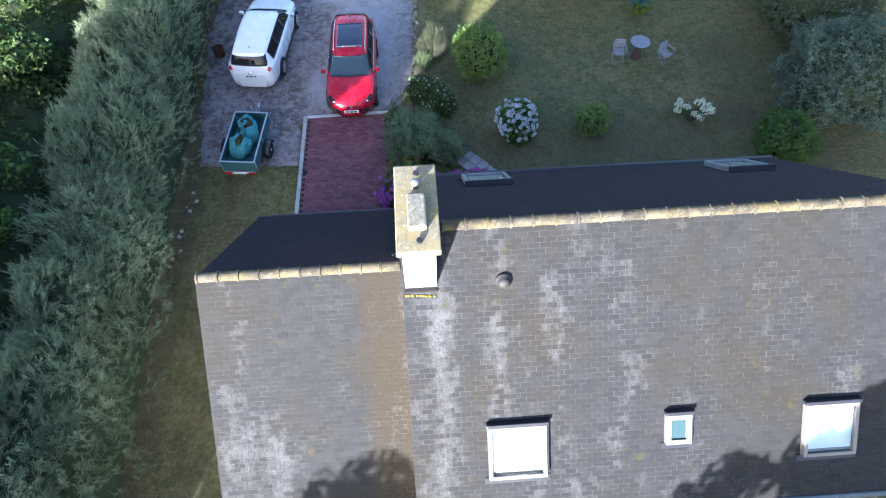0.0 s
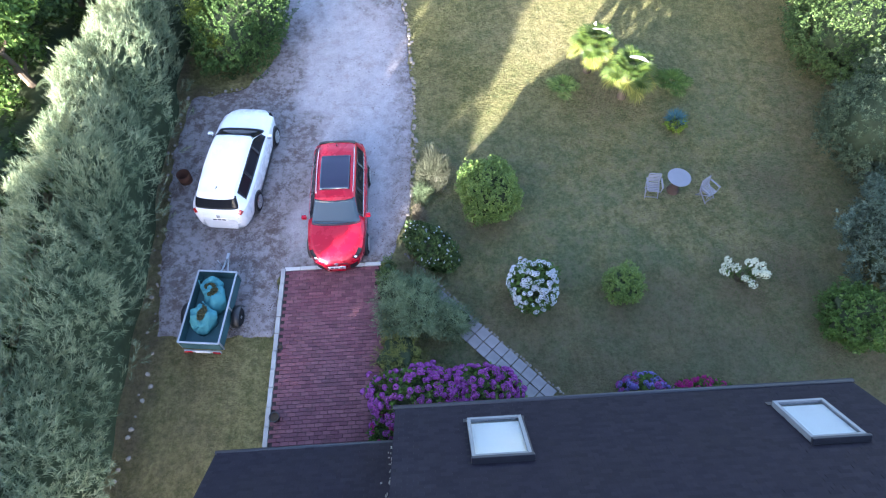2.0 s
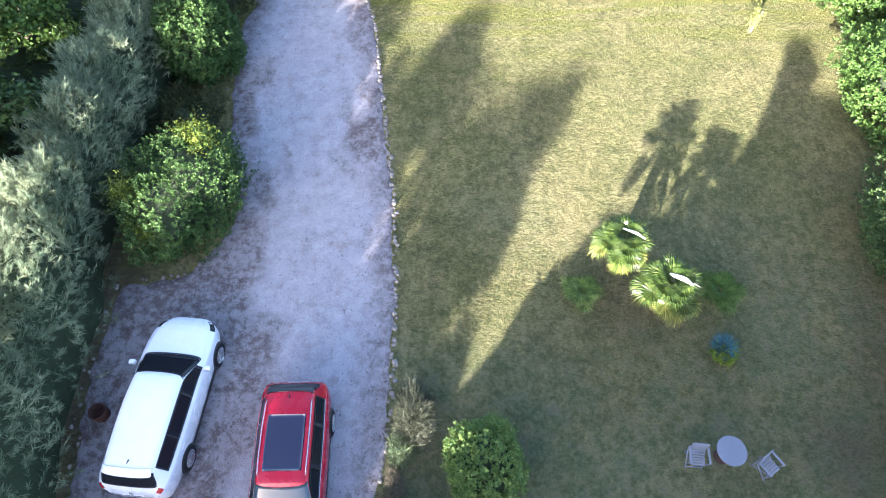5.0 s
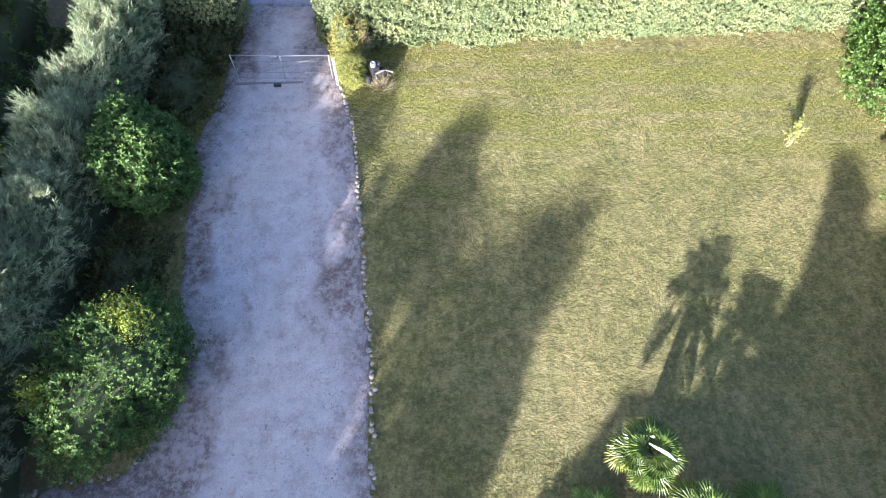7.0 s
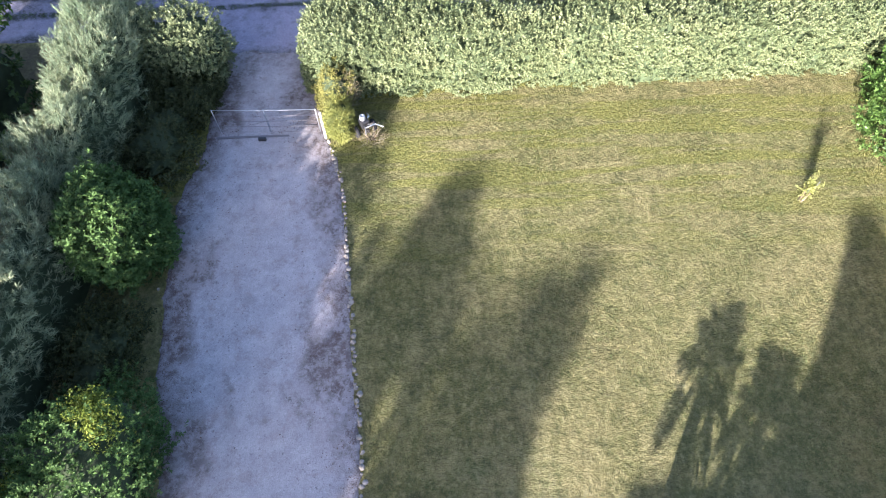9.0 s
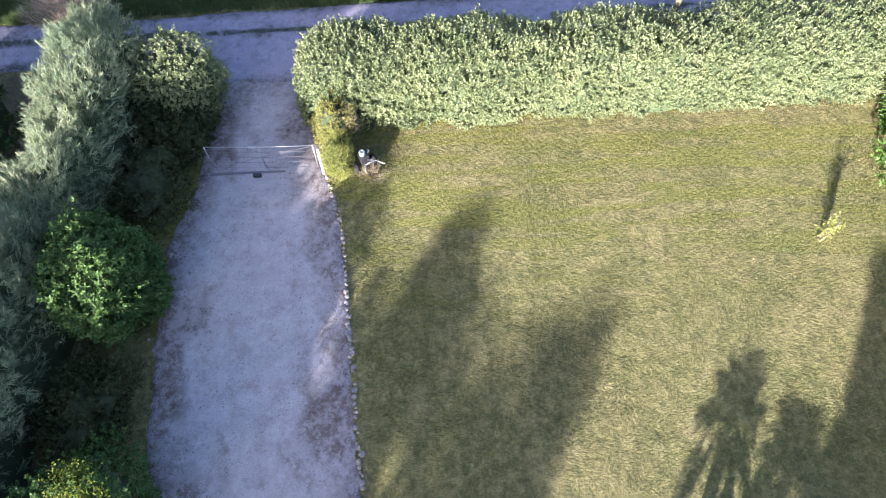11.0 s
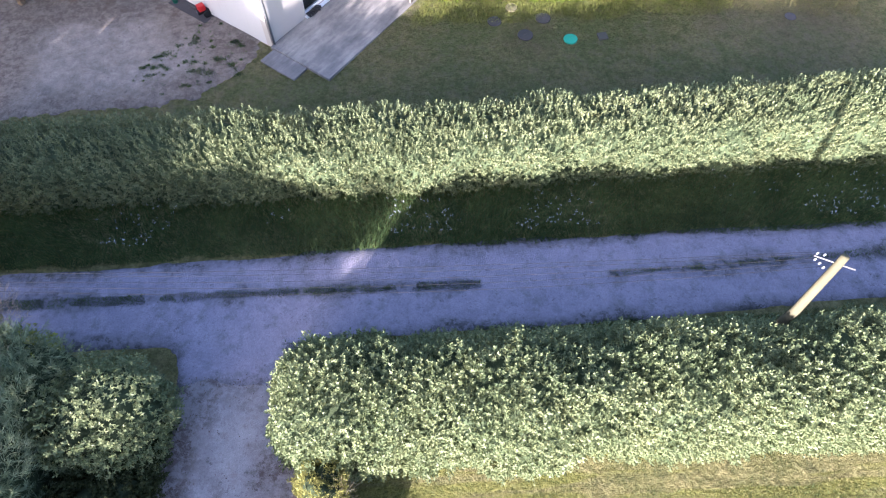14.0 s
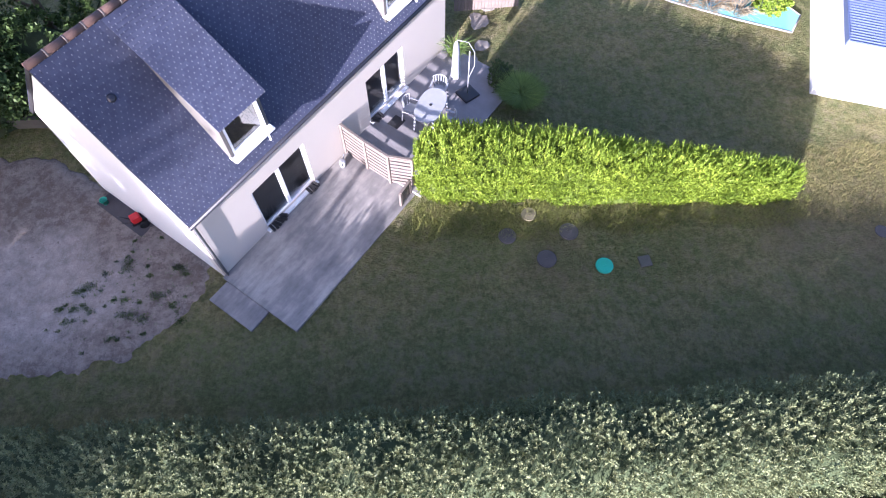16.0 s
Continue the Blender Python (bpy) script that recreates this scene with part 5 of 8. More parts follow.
def estate_car(label, m, mat, screen, length, roof_glass, rails):
    """An estate car, nose along +x: one lofted shell with glass, lamps and trim let into it, and its wheels."""
    t = thing("car", label, "car", m, "cars parked on the drive")
    s = length / 4.5
    # stations: x, half-width, belt height, half-width of the roof, height at the middle
    st = np.array([(-2.26, 0.50, 0.62, 0.40, 0.64), (-2.24, 0.61, 0.74, 0.48, 0.78), (-2.19, 0.71, 0.88, 0.57, 0.92), (-2.12, 0.78, 0.95, 0.64, 1.02), (-1.99, 0.83, 0.965, 0.62, 1.22), (-1.88, 0.855, 0.965, 0.585, 1.375), (-1.82, 0.86, 0.965, 0.58, 1.40), (-1.5, 0.88, 0.96, 0.595, 1.45), (-0.9, 0.893, 0.95, 0.61, 1.482), (-0.3, 0.895, 0.94, 0.61, 1.485), (0.15, 0.895, 0.935, 0.60, 1.455), (0.38, 0.893, 0.93, 0.595, 1.415), (0.7, 0.89, 0.925, 0.66, 1.20), (1.02, 0.888, 0.91, 0.74, 0.985), (1.12, 0.886, 0.90, 0.76, 0.965), (1.4, 0.88, 0.87, 0.75, 0.94), (1.75, 0.84, 0.81, 0.69, 0.885), (1.95, 0.765, 0.755, 0.62, 0.83), (2.08, 0.67, 0.71, 0.53, 0.775), (2.17, 0.56, 0.665, 0.43, 0.72), (2.23, 0.43, 0.62, 0.32, 0.66), (2.26, 0.28, 0.56, 0.22, 0.59)])

    def skin(x, v):
        """A point of the shell: v runs from the sill on one side (-1) over the roof (0) to the other (1)."""
        w, zb, wr, zr = (np.interp(x, st[:, 0], st[:, c]) for c in (1, 2, 3, 4))
        e = min(0.055, (zr - zb) * 0.35)
        u = 1 - abs(v)
        ks = (0, 0.1, 0.25, 0.4, 0.48, 0.52, 0.8, 0.86, 0.93, 1.0)
        y = np.interp(u, ks, (w * 0.86, w * 0.97, w, w * 0.995, w * 0.97, w * 0.94, wr, wr * 0.9, wr * 0.55, 0))
        z = np.interp(u, ks, (0.2, 0.3, 0.5, zb - 0.12, zb - 0.02, zb, zr - e, zr - e * 0.4, zr - e * 0.08, zr))
        return Vector((x * s, math.copysign(y, v), z))

    def panel(name, x0, x1, v0, v1, mat2, label="", out=0.007, nx=8, nv=8, taper=0.0, bow=0.0):
        """A thin piece let into the shell."""
        front_g, back_g = [], []
        for i in range(nx + 1):
            for k in range(nv + 1):
                x = x0 + (x1 - x0) * i / nx - bow * (2 * k / nv - 1) ** 2
                v = v0 + (v1 - v0) * k / nv
                sh = taper * (1 - i / nx) * (v - (v0 + v1) / 2)
                p = skin(x, v - sh)
                dx, dv = skin(x + 0.02, v - sh) - skin(x - 0.02, v - sh), skin(x, min(1, v - sh + 0.02)) - skin(x, max(-1, v - sh - 0.02))
                nrm = dx.cross(dv).normalized()
                if nrm.dot(p - Vector((0, 0, 0.55))) < 0:
                    nrm = -nrm
                front_g.append(p + nrm * out)
                back_g.append(p - nrm * 0.006)
        n, wd = len(front_g), nv + 1
        f = []
        for i in range(nx):
            for k in range(nv):
                q = (i * wd + k, i * wd + k + 1, (i + 1) * wd + k + 1, (i + 1) * wd + k)
                f += [q, tuple(a + n for a in q[::-1])]
        ring = [k for k in range(wd)] + [i * wd + nv for i in range(1, nx + 1)] + [nx * wd + k for k in range(nv - 1, -1, -1)] + [i * wd for i in range(nx - 1, 0, -1)]
        f += [(a, b, b + n, a + n) for a, b in zip(ring, ring[1:] + ring[:1])]
        return link_mesh(name, front_g + back_g, f, mat2, t, label, True)

    xs2 = np.unique(np.concatenate([st[:, 0], np.linspace(-2.2, 2.2, 40)]))
    vs2 = np.unique(np.concatenate([1 - np.array([0, 0.1, 0.18, 0.25, 0.4, 0.44, 0.48, 0.5, 0.52, 0.66, 0.8, 0.83, 0.86, 0.9, 0.93, 0.97, 1.0]), -1 + np.array([0, 0.1, 0.18, 0.25, 0.4, 0.44, 0.48, 0.5, 0.52, 0.66, 0.8, 0.83, 0.86, 0.9, 0.93, 0.97])]))
    nv = len(vs2)
    pts = [skin(x, v) for x in xs2 for v in vs2]
    fs = [(i * nv + k, i * nv + k + 1, (i + 1) * nv + k + 1, (i + 1) * nv + k) for i in range(len(xs2) - 1) for k in range(nv - 1)]
    fs += [(i * nv, (i + 1) * nv, (i + 2) * nv - 1, (i + 1) * nv - 1) for i in range(len(xs2) - 1)]
    fs += [tuple(range(nv)), tuple(range((len(xs2) - 1) * nv, len(xs2) * nv))[::-1]]
    shell = link_mesh("body", pts, fs, mat, t, "", True)
    for p in list(shell.data.polygons)[-2 - (len(xs2) - 1):]:
        p.use_smooth = False
    panel("windscreen", 0.47, 1.07, -0.225, 0.225, screen, "sloping windscreen", taper=0.05, bow=0.13, nx=10, nv=14)
    panel("cowl", 1.075, 1.115, -0.23, 0.23, M_BLACKTRIM, "black cowl below the windscreen", 0.004, 2, 14, bow=0.13)
    panel("rear_window", -2.13, -1.895, -0.225, 0.225, M_CARGLASS, "dark rear window", taper=-0.16, bow=-0.07, nv=14)
    for sg in (-1, 1):
        panel("window_trim", -1.72, 0.82, sg * 0.455, sg * 0.23, M_BLACKTRIM, out=0.004, nx=20)
        for x0, x1 in ((-1.68, -1.0), (-0.96, 0.0), (0.04, 0.74)):
            panel("side_window", x0, x1, sg * 0.44, sg * 0.245, M_CARGLASS)
        boxed("sill", (-1.2 * s, 1.15 * s, sg * 0.84 - 0.03, sg * 0.84 + 0.03, 0.16, 0.27), M_BLACKTRIM, t, bevel=0.012)
        for hx in (-0.2, -1.1):
            boxed("door_handle", (hx * s - 0.09, hx * s + 0.09, sg * 0.893 - 0.012, sg * 0.893 + 0.018, 0.8, 0.83), mat, t, bevel=0.008)
        mir = boxed("mirror", (0.72 * s, 0.84 * s, min(sg * 0.9, sg * 1.06), max(sg * 0.9, sg * 1.06), 0.93, 1.05), mat, t, bevel=0.035)
        boxed("mirror_glass", (0.705 * s, 0.719 * s, min(sg * 0.92, sg * 1.04), max(sg * 0.92, sg * 1.04), 0.95, 1.035), M_ALLOY, mir)
        panel("headlight", 1.84, 2.13, sg * 0.53, sg * 0.25, M_CARGLASS, "clear headlight with bright rim")
        panel("light_bar", 2.06, 2.105, sg * 0.48, sg * 0.28, M_LAMP, out=0.01)
        tubed("bonnet_crease", [skin(x, sg * v) + Vector((0, 0, 0.001)) for x, v in ((1.16, 0.2), (1.5, 0.185), (1.85, 0.15), (2.08, 0.11))], 0.007, mat, t, segs=5)
        panel("tail_light", -2.19, -2.09, sg * 0.54, sg * 0.29, M_TAIL, "red tail light")
    for sg in (-1, 1):
        panel("lower_grille", 2.12, 2.235, sg * 0.9, sg * 0.72, M_BLACKTRIM, "dark lower grille")
    panel("rear_trim", -2.255, -2.235, -0.72, 0.72, mat, "", nv=16)
    panel("spoiler", -1.95, -1.80, -0.18, 0.18, M_BLACKTRIM if roof_glass else mat, "roof spoiler", 0.028, bow=-0.06, nv=12)
    if roof_glass:
        panel("glass_roof", -1.2, 0.12, -0.112, 0.112, M_ROOFGLASS, "dark panoramic glass roof", 0.008, 14)
    if rails:
        for sg in (-1, 1):
            q = [skin(x, sg * 0.165) for x in (-1.6, -1.45, -0.9, -0.3, 0.1, 0.22)]
            tubed("roof_rail", [p + Vector((0, 0, 0.005 if i in (0, 5) else 0.04)) for i, p in enumerate(q)], 0.015, M_ALLOY, t, "bright roof rail", 6)
            tubed("chrome_strip", [skin(x, sg * 0.462) for x in np.linspace(-1.7, 0.8, 12)], 0.011, M_ALLOY, t, "bright strip under the windows", 5)
    tubed("aerial", [skin(-1.62, 0), skin(-1.72, 0) + Vector((0, 0, 0.06))], [0.02, 0.008], M_BLACKTRIM, t)
    tubed("wiper", [skin(1.03, 0.12) + Vector((0, 0, 0.02)), skin(0.97, -0.14) + Vector((0, 0, 0.02))], 0.008, M_BLACKTRIM, t, segs=5)
    boxed("grille", (2.2 * s, 2.252 * s, -0.36, 0.36, 0.585, 0.62), M_BLACKTRIM, t, "black grille", bevel=0.01)
    for bx, bz in ((2.255, 0.60), (-2.235, 0.80)):
        bm = bmesh.new()
        lathe(bm, [(0.06, 0), (0.06, 0.012), (0.045, 0.014)], 16, pose(bx * s, 0, bz, 0, 90 if bx > 0 else -60, 0))
        part("badge", bm, M_ALLOY, t, smooth=True)
    for x, zz in ((2.27, 0.42), (-2.262, 0.68)):
        p = boxed("number_plate", (x * s - 0.012, x * s + 0.012, -0.26, 0.26, zz - 0.055, zz + 0.055), M_PLATE, t, "white number plate")
        for k in range(3):
            boxed("plate_mark", (x * s - 0.015, x * s + 0.015, -0.2 + k * 0.14, -0.09 + k * 0.14, zz - 0.03, zz + 0.03), M_PLATEBAR, p)
    for wx in (1.38, -1.28):
        for sg in (-1, 1):
            wh = new("wheel")
            wh.parent = t
            wh.location = (wx * s, sg * 0.83, 0.31)
            turn = pose(0, 0, 0, 90 * -sg, 0, 0)
            bm = bmesh.new()
            lathe(bm, [(0.2, -0.1), (0.29, -0.1), (0.315, -0.07), (0.315, 0.07), (0.29, 0.1), (0.215, 0.1)], 28, turn)
            part("tyre", bm, M_TYRE, wh, smooth=True)
            bm = bmesh.new()
            lathe(bm, [(0.21, -0.06), (0.215, 0.108), (0.2, 0.118), (0.185, 0.104), (0.06, 0.106), (0.05, 0.118)], 28, turn)
            for k in range(5):
                box(bm, 0.03, 0.195, -0.028, 0.028, 0.1, 0.117, turn @ pose(0, 0, 0, 0, 0, k * 72))
            part("rim", bm, M_ALLOY, wh, "alloy rim")
            bm = bmesh.new()
            lathe(bm, [(0.355, -0.06), (0.36, 0.07), (0.325, 0.072)], 28, turn)
            part("wheel_arch", bm, M_BLACKTRIM, wh, smooth=True)
    return t


M_REDPAINT = paint("red_paint", (0.40, 0.003, 0.02), 0.2)
M_WHITECAR = paint("white_paint", (0.70, 0.70, 0.71))
estate_car("red estate car with glass roof, parked facing the house", pose(-1.09, 7.92, float(gz(-1.2, 7.9)) + 0.012, 0, 0, -90.6) @ Matrix.Diagonal((1, 0.94, 1, 1)), M_REDPAINT, M_SCREEN, 4.2, True, True)
estate_car("white estate car parked beside the tall hedge", pose(-4.33, 9.74, float(gz(-4.3, 9.8)) + 0.012, 0, 0, 83.0) @ Matrix.Diagonal((1, 0.97, 1, 1)), M_WHITECAR, M_CARGLASS, 4.42, False, False)

# ---- trailer with garden sacks ----
M_GALV = plain("galvanised_steel", (0.42, 0.44, 0.46), 0.42, 0.7, var=0.3, scale=9, bump=0.1)
M_TEALPANEL = plain("trailer_floor", (0.035, 0.10, 0.11), 0.6, var=0.35, scale=10)
M_SACK = plain("woven_sack", (0.06, 0.235, 0.265), 0.78, var=0.45, scale=9, bump=0.7, spec=0.25)
M_CLIPPINGS = leafy("clippings", (0.05, 0.055, 0.03), (0.10, 0.095, 0.05), (0.16, 0.14, 0.07), 0.8, 0.1, 0.1)


def trailer():
    m = pose(-4.52, 4.68, float(gz(-4.5, 4.7)), 0, 0, 83.5)
    t = thing("trailer", "small galvanised box trailer with teal sides", "trailer", m)
    l, w, z0, z1 = 1.06, 0.53, 0.42, 0.78
    boxed("floor", (-l, l, -w, w, z0 - 0.04, z0), M_TEALPANEL, t)
    for dims in ((-l, l, -w - 0.02, -w + 0.005), (-l, l, w - 0.005, w + 0.02), (-l - 0.02, -l + 0.005, -w, w), (l - 0.005, l + 0.02, -w, w)):
        p = boxed("side_panel", (*dims, z0 - 0.03, z1), M_TEALPANEL, t, bevel=0.004)
        boxed("top_rail", (dims[0] - 0.012, dims[1] + 0.012, dims[2] - 0.012, dims[3] + 0.012, z1, z1 + 0.03), M_GALV, p, bevel=0.006)
    for sy in (-w - 0.03, w + 0.03):
        for sx in (-l + 0.02, 0, l - 0.02):
            boxed("post", (sx - 0.02, sx + 0.02, sy - 0.016, sy + 0.016, z0 - 0.05, z1), M_GALV, t)
    for sg in (-1, 1):
        tubed("drawbar", [(0.9, sg * 0.38, 0.36), (1.35, sg * 0.08, 0.37), (1.72, sg * 0.02, 0.38)], 0.026, M_GALV, t, segs=6)
    boxed("hitch", (1.68, 1.88, -0.04, 0.04, 0.36, 0.44), M_GALV, t, bevel=0.015)
    tubed("jockey_wheel", [(1.45, 0.12, 0.1), (1.45, 0.12, 0.72)], 0.022, M_GALV, t, segs=6)
    tubed("axle", [(-0.05, -0.66, 0.26), (-0.05, 0.66, 0.26)], 0.025, M_GALV, t, segs=6)
    for sg in (-1, 1):
        wh = new("wheel")
        wh.parent = t
        wh.location = (-0.05, sg * 0.69, 0.26)
        turn = pose(0, 0, 0, 90 * -sg, 0, 0)
        bm = bmesh.new()
        lathe(bm, [(0.14, -0.07), (0.23, -0.075), (0.26, -0.05), (0.26, 0.05), (0.23, 0.075), (0.14, 0.07)], 24, turn)
        part("tyre", bm, M_TYRE, wh, smooth=True)
        bm = bmesh.new()
        lathe(bm, [(0.145, -0.05), (0.145, 0.06), (0.12, 0.05), (0.05, 0.03), (0.04, 0.08)], 24, turn)
        part("rim", bm, M_ALLOY, wh, smooth=True)
        rows = []
        for i in range(9):
            a = math.pi * i / 8
            rows.append([(-0.05 + 0.33 * math.cos(a), sg * yy, 0.26 + 0.31 * math.sin(a)) for yy in (0.59, 0.8)])
        surface("mudguard", rows, M_BLACKTRIM, t, "black mudguard")
    lb = boxed("light_bar", (-l - 0.09, -l - 0.05, -0.5, 0.5, z0 - 0.12, z0 - 0.02), M_GALV, t, bevel=0.006)
    for sg in (-1, 1):
        boxed("tail_light", (-l - 0.12, -l - 0.085, min(sg * 0.28, sg * 0.48), max(sg * 0.28, sg * 0.48), z0 - 0.12, z0 - 0.02), M_TAIL, lb, "red tail light", bevel=0.01)
    boxed("number_plate", (-l - 0.1, -l - 0.085, -0.2, 0.2, z0 - 0.11, z0 - 0.02), M_PLATE, lb, "white number plate")
    for k, (sx, sy, r) in enumerate(((0.66, 0.1, 0.31), (0.19, -0.1, 0.32), (-0.42, 0.13, 0.35))):
        q = m @ Vector((sx, sy, z0))
        sack = thing("garden_sack", "bulging teal woven sack of garden clippings", "sack", pose(q.x, q.y, q.z, 0, 0, 40 * k), "sacks in the trailer")
        bm = bmesh.new()
        rings, n = [], 40
        wv = random.Random(k)
        ph = [wv.uniform(0, 6) for _ in range(3)]
        for rr, zz in ((0.55, 0.0), (0.9, 0.03), (1.0, 0.18), (0.97, 0.33), (0.9, 0.45), (0.72, 0.53), (0.5, 0.55), (0.36, 0.54), (0.28, 0.50)):
            rings.append([bm.verts.new((0.3 * zz * math.cos(ph[0]) + rr * r * (1 + 0.06 * math.sin(5 * a + ph[0]) + 0.1 * math.sin(2 * a + ph[1])) * math.cos(a), 0.3 * zz * math.sin(ph[0]) + rr * r * (1 + 0.06 * math.sin(4 * a + ph[2]) - 0.08 * math.cos(2 * a + ph[0])) * math.sin(a), zz * (1 + 0.08 * math.sin(2 * a + ph[1])))) for a in np.linspace(0, 2 * math.pi, n, endpoint=False)])
        for a, b in zip(rings, rings[1:]):
            for i in range(n):
                bm.faces.new((a[i], a[(i + 1) % n], b[(i + 1) % n], b[i]))
        bm.faces.new(rings[0][::-1])
        bmesh.ops.subdivide_edges(bm, edges=[e for e in bm.edges if abs(e.verts[0].co.z - e.verts[1].co.z) > 0.06], cuts=1)
        pts = np.array([v.co[:] for v in bm.verts]) * np.array([1, 1, 0.8]) + 3 * k
        fold, crease = Waves(310 + k, 0.16)(pts), Waves(320 + k, 0.07)(pts)
        for v, f1, f2 in zip(bm.verts, fold, crease):
            if v.co.z > 0.02:
                v.co *= 1 + 0.1 * float(f1) - 0.06 * abs(float(f2))
        part("bag", bm, M_SACK, sack, smooth=True)
        rng = np.random.default_rng(k)
        aa, rr = rng.uniform(0, 6.28, 500), np.sqrt(rng.random(500)) * (0.36 if k < 2 else 0.46) * r
        p = np.stack([0.16 * math.cos(ph[0]) + 1.3 * rr * np.cos(aa), 0.16 * math.sin(ph[0]) + 0.7 * rr * np.sin(aa), 0.53 + 0.04 * rng.random(500)], 1)
        lv = leaves("garden_waste", p, np.tile([0, 0, 1.0], (500, 1)), 0.08, 0.03, M_CLIPPINGS, sack, k, 0.6)
        tagged(lv, kind="stuff")
        for sg in (-1, 1):
            tubed("handle", [(sg * r * 0.72, -0.1, 0.46), (sg * r * 0.8, 0, 0.62), (sg * r * 0.72, 0.1, 0.46)], 0.012, M_SACK, sack, segs=5)


trailer()

# ---- garden furniture ----
M_WEATHERED = plain("weathered_teak", (0.25, 0.25, 0.275), 0.85, var=0.35, scale=14, bump=0.4, spec=0.2)
M_TABLETOP = plain("grey_tabletop", (0.155, 0.165, 0.195), 0.6, var=0.2, scale=8, bump=0.1)
M_PEDESTAL = plain("brown_wood", (0.075, 0.045, 0.034), 0.85, var=0.3, scale=9, bump=0.3)


def folding_chair(label, m):
    """A slatted folding armchair, facing +x: crossed legs, slats along y, a leaning back."""
    t = thing("garden_chair", label, "chair", m, "chairs round the garden table")
    for k in range(6):
        boxed("seat_slat", (-0.2 + k * 0.078, -0.2 + k * 0.078 + 0.058, -0.21, 0.21, 0.42, 0.44), M_WEATHERED, t, bevel=0.004)
    lean = pose(-0.2, 0, 0.42, 0, -10, 0)
    for k in range(5):
        boxed("back_slat", (-0.01, 0.012, -0.2, 0.2, 0.06 + k * 0.07, 0.06 + k * 0.07 + 0.046), M_WEATHERED, t, m=lean, bevel=0.003)
    boxed("top_rail", (-0.016, 0.016, -0.235, 0.235, 0.42, 0.47), M_WEATHERED, t, m=lean, bevel=0.008)
    for sg in (-1, 1):
        boxed("back_post", (-0.018, 0.018, sg * 0.222 - 0.02, sg * 0.222 + 0.02, -0.05, 0.42), M_WEATHERED, t, m=lean, bevel=0.005)
        boxed("armrest", (-0.24, 0.24, sg * 0.275 - 0.032, sg * 0.275 + 0.032, 0.64, 0.665), M_WEATHERED, t, bevel=0.008)
        tubed("arm_post", [(0.2, sg * 0.268, 0.3), (0.22, sg * 0.268, 0.64)], 0.018, M_WEATHERED, t, segs=6)
        tubed("leg", [(0.27, sg * 0.245, 0.0), (-0.2, sg * 0.245, 0.45)], 0.022, M_WEATHERED, t, segs=6)
        tubed("leg", [(-0.27, sg * 0.19, 0.0), (0.2, sg * 0.19, 0.42)], 0.02, M_WEATHERED, t, segs=6)
    tubed("stretcher", [(0.22, -0.24, 0.05), (0.22, 0.24, 0.05)], 0.018, M_WEATHERED, t, segs=6)
    tubed("stretcher", [(-0.22, -0.19, 0.05), (-0.22, 0.19, 0.05)], 0.016, M_WEATHERED, t, segs=6)
    return t


folding_chair("weathered grey slatted folding armchair on the lawn", pose(8.5, 7.98, float(gz(8.5, 8)) + 0.02, 0, 0, -97) @ Matrix.Scale(0.8, 4))
folding_chair("weathered grey slatted folding armchair turned from the table", pose(10.12, 7.72, float(gz(10.1, 7.7)) + 0.02, 0, 0, -58) @ Matrix.Scale(0.8, 4))
tb = thing("garden_table", "small round grey table on a brown pedestal", "table", pose(9.2, 8.02, float(gz(9.2, 8)) + 0.01))
bm = bmesh.new()
lathe(bm, [(0.30, 0.66), (0.345, 0.67), (0.35, 0.69), (0.335, 0.70), (0.32, 0.694), (0.02, 0.692)], 36)
part("tabletop", bm, M_TABLETOP, tb)
bm = bmesh.new()
lathe(bm, [(0.17, -0.01), (0.19, 0.05), (0.12, 0.25), (0.11, 0.45), (0.2, 0.66)], 20)
part("pedestal", bm, M_PEDESTAL, tb, "dark brown pedestal", True)
for px, py, r in ((-2.62, 1.7, 0.13), (-2.64, 3.62, 0.07)):
    pt = thing("plant_pot", "small dark plastic plant pot on the pavers", "pot", pose(px, py, float(gz(px, py)) + 0.06))
    bm = bmesh.new()
    lathe(bm, [(r * 0.7, 0), (r * 0.95, r * 1.6), (r * 1.05, r * 1.6), (r * 1.05, r * 1.75), (r * 0.9, r * 1.75), (r * 0.85, r * 1.4)], 20)
    part("pot", bm, M_BLACKTRIM, pt, smooth=True)
    bm = bmesh.new()
    lathe(bm, [(r * 0.84, r * 1.3), (r * 0.84, r * 1.42), (r * 0.2, r * 1.48)], 20)
    part("potting_soil", bm, M_SOIL, pt)
M_RUST = plain("rusty_iron", (0.085, 0.036, 0.022), 0.9, 0.2, var=0.5, scale=14, bump=0.6)
br = thing("fire_drum", "rusty open iron drum beside the hedge", "drum", pose(-6.15, 9.6, float(gz(-6.15, 9.6))))
bm = bmesh.new()
lathe(bm, [(0.2, 0.0), (0.21, 0.36), (0.195, 0.36), (0.185, 0.05)], 22)
part("drum_wall", bm, M_RUST, br, smooth=True)

# ---- garden plants ----
M_LIME = leafy("lime_leaves", (0.065, 0.12, 0.034), (0.18, 0.265, 0.07), (0.42, 0.48, 0.14), 0.45, 0.35, 0.4)
M_STRAW = leafy("straw_twigs", (0.16, 0.13, 0.08), (0.28, 0.24, 0.16), (0.42, 0.37, 0.27), 0.85, 0.15, 0.1)
M_PETALWHITE = leafy("white_petals", (0.50, 0.54, 0.60), (0.68, 0.70, 0.74), (0.80, 0.80, 0.82), 0.6, 0.3, 0.2)
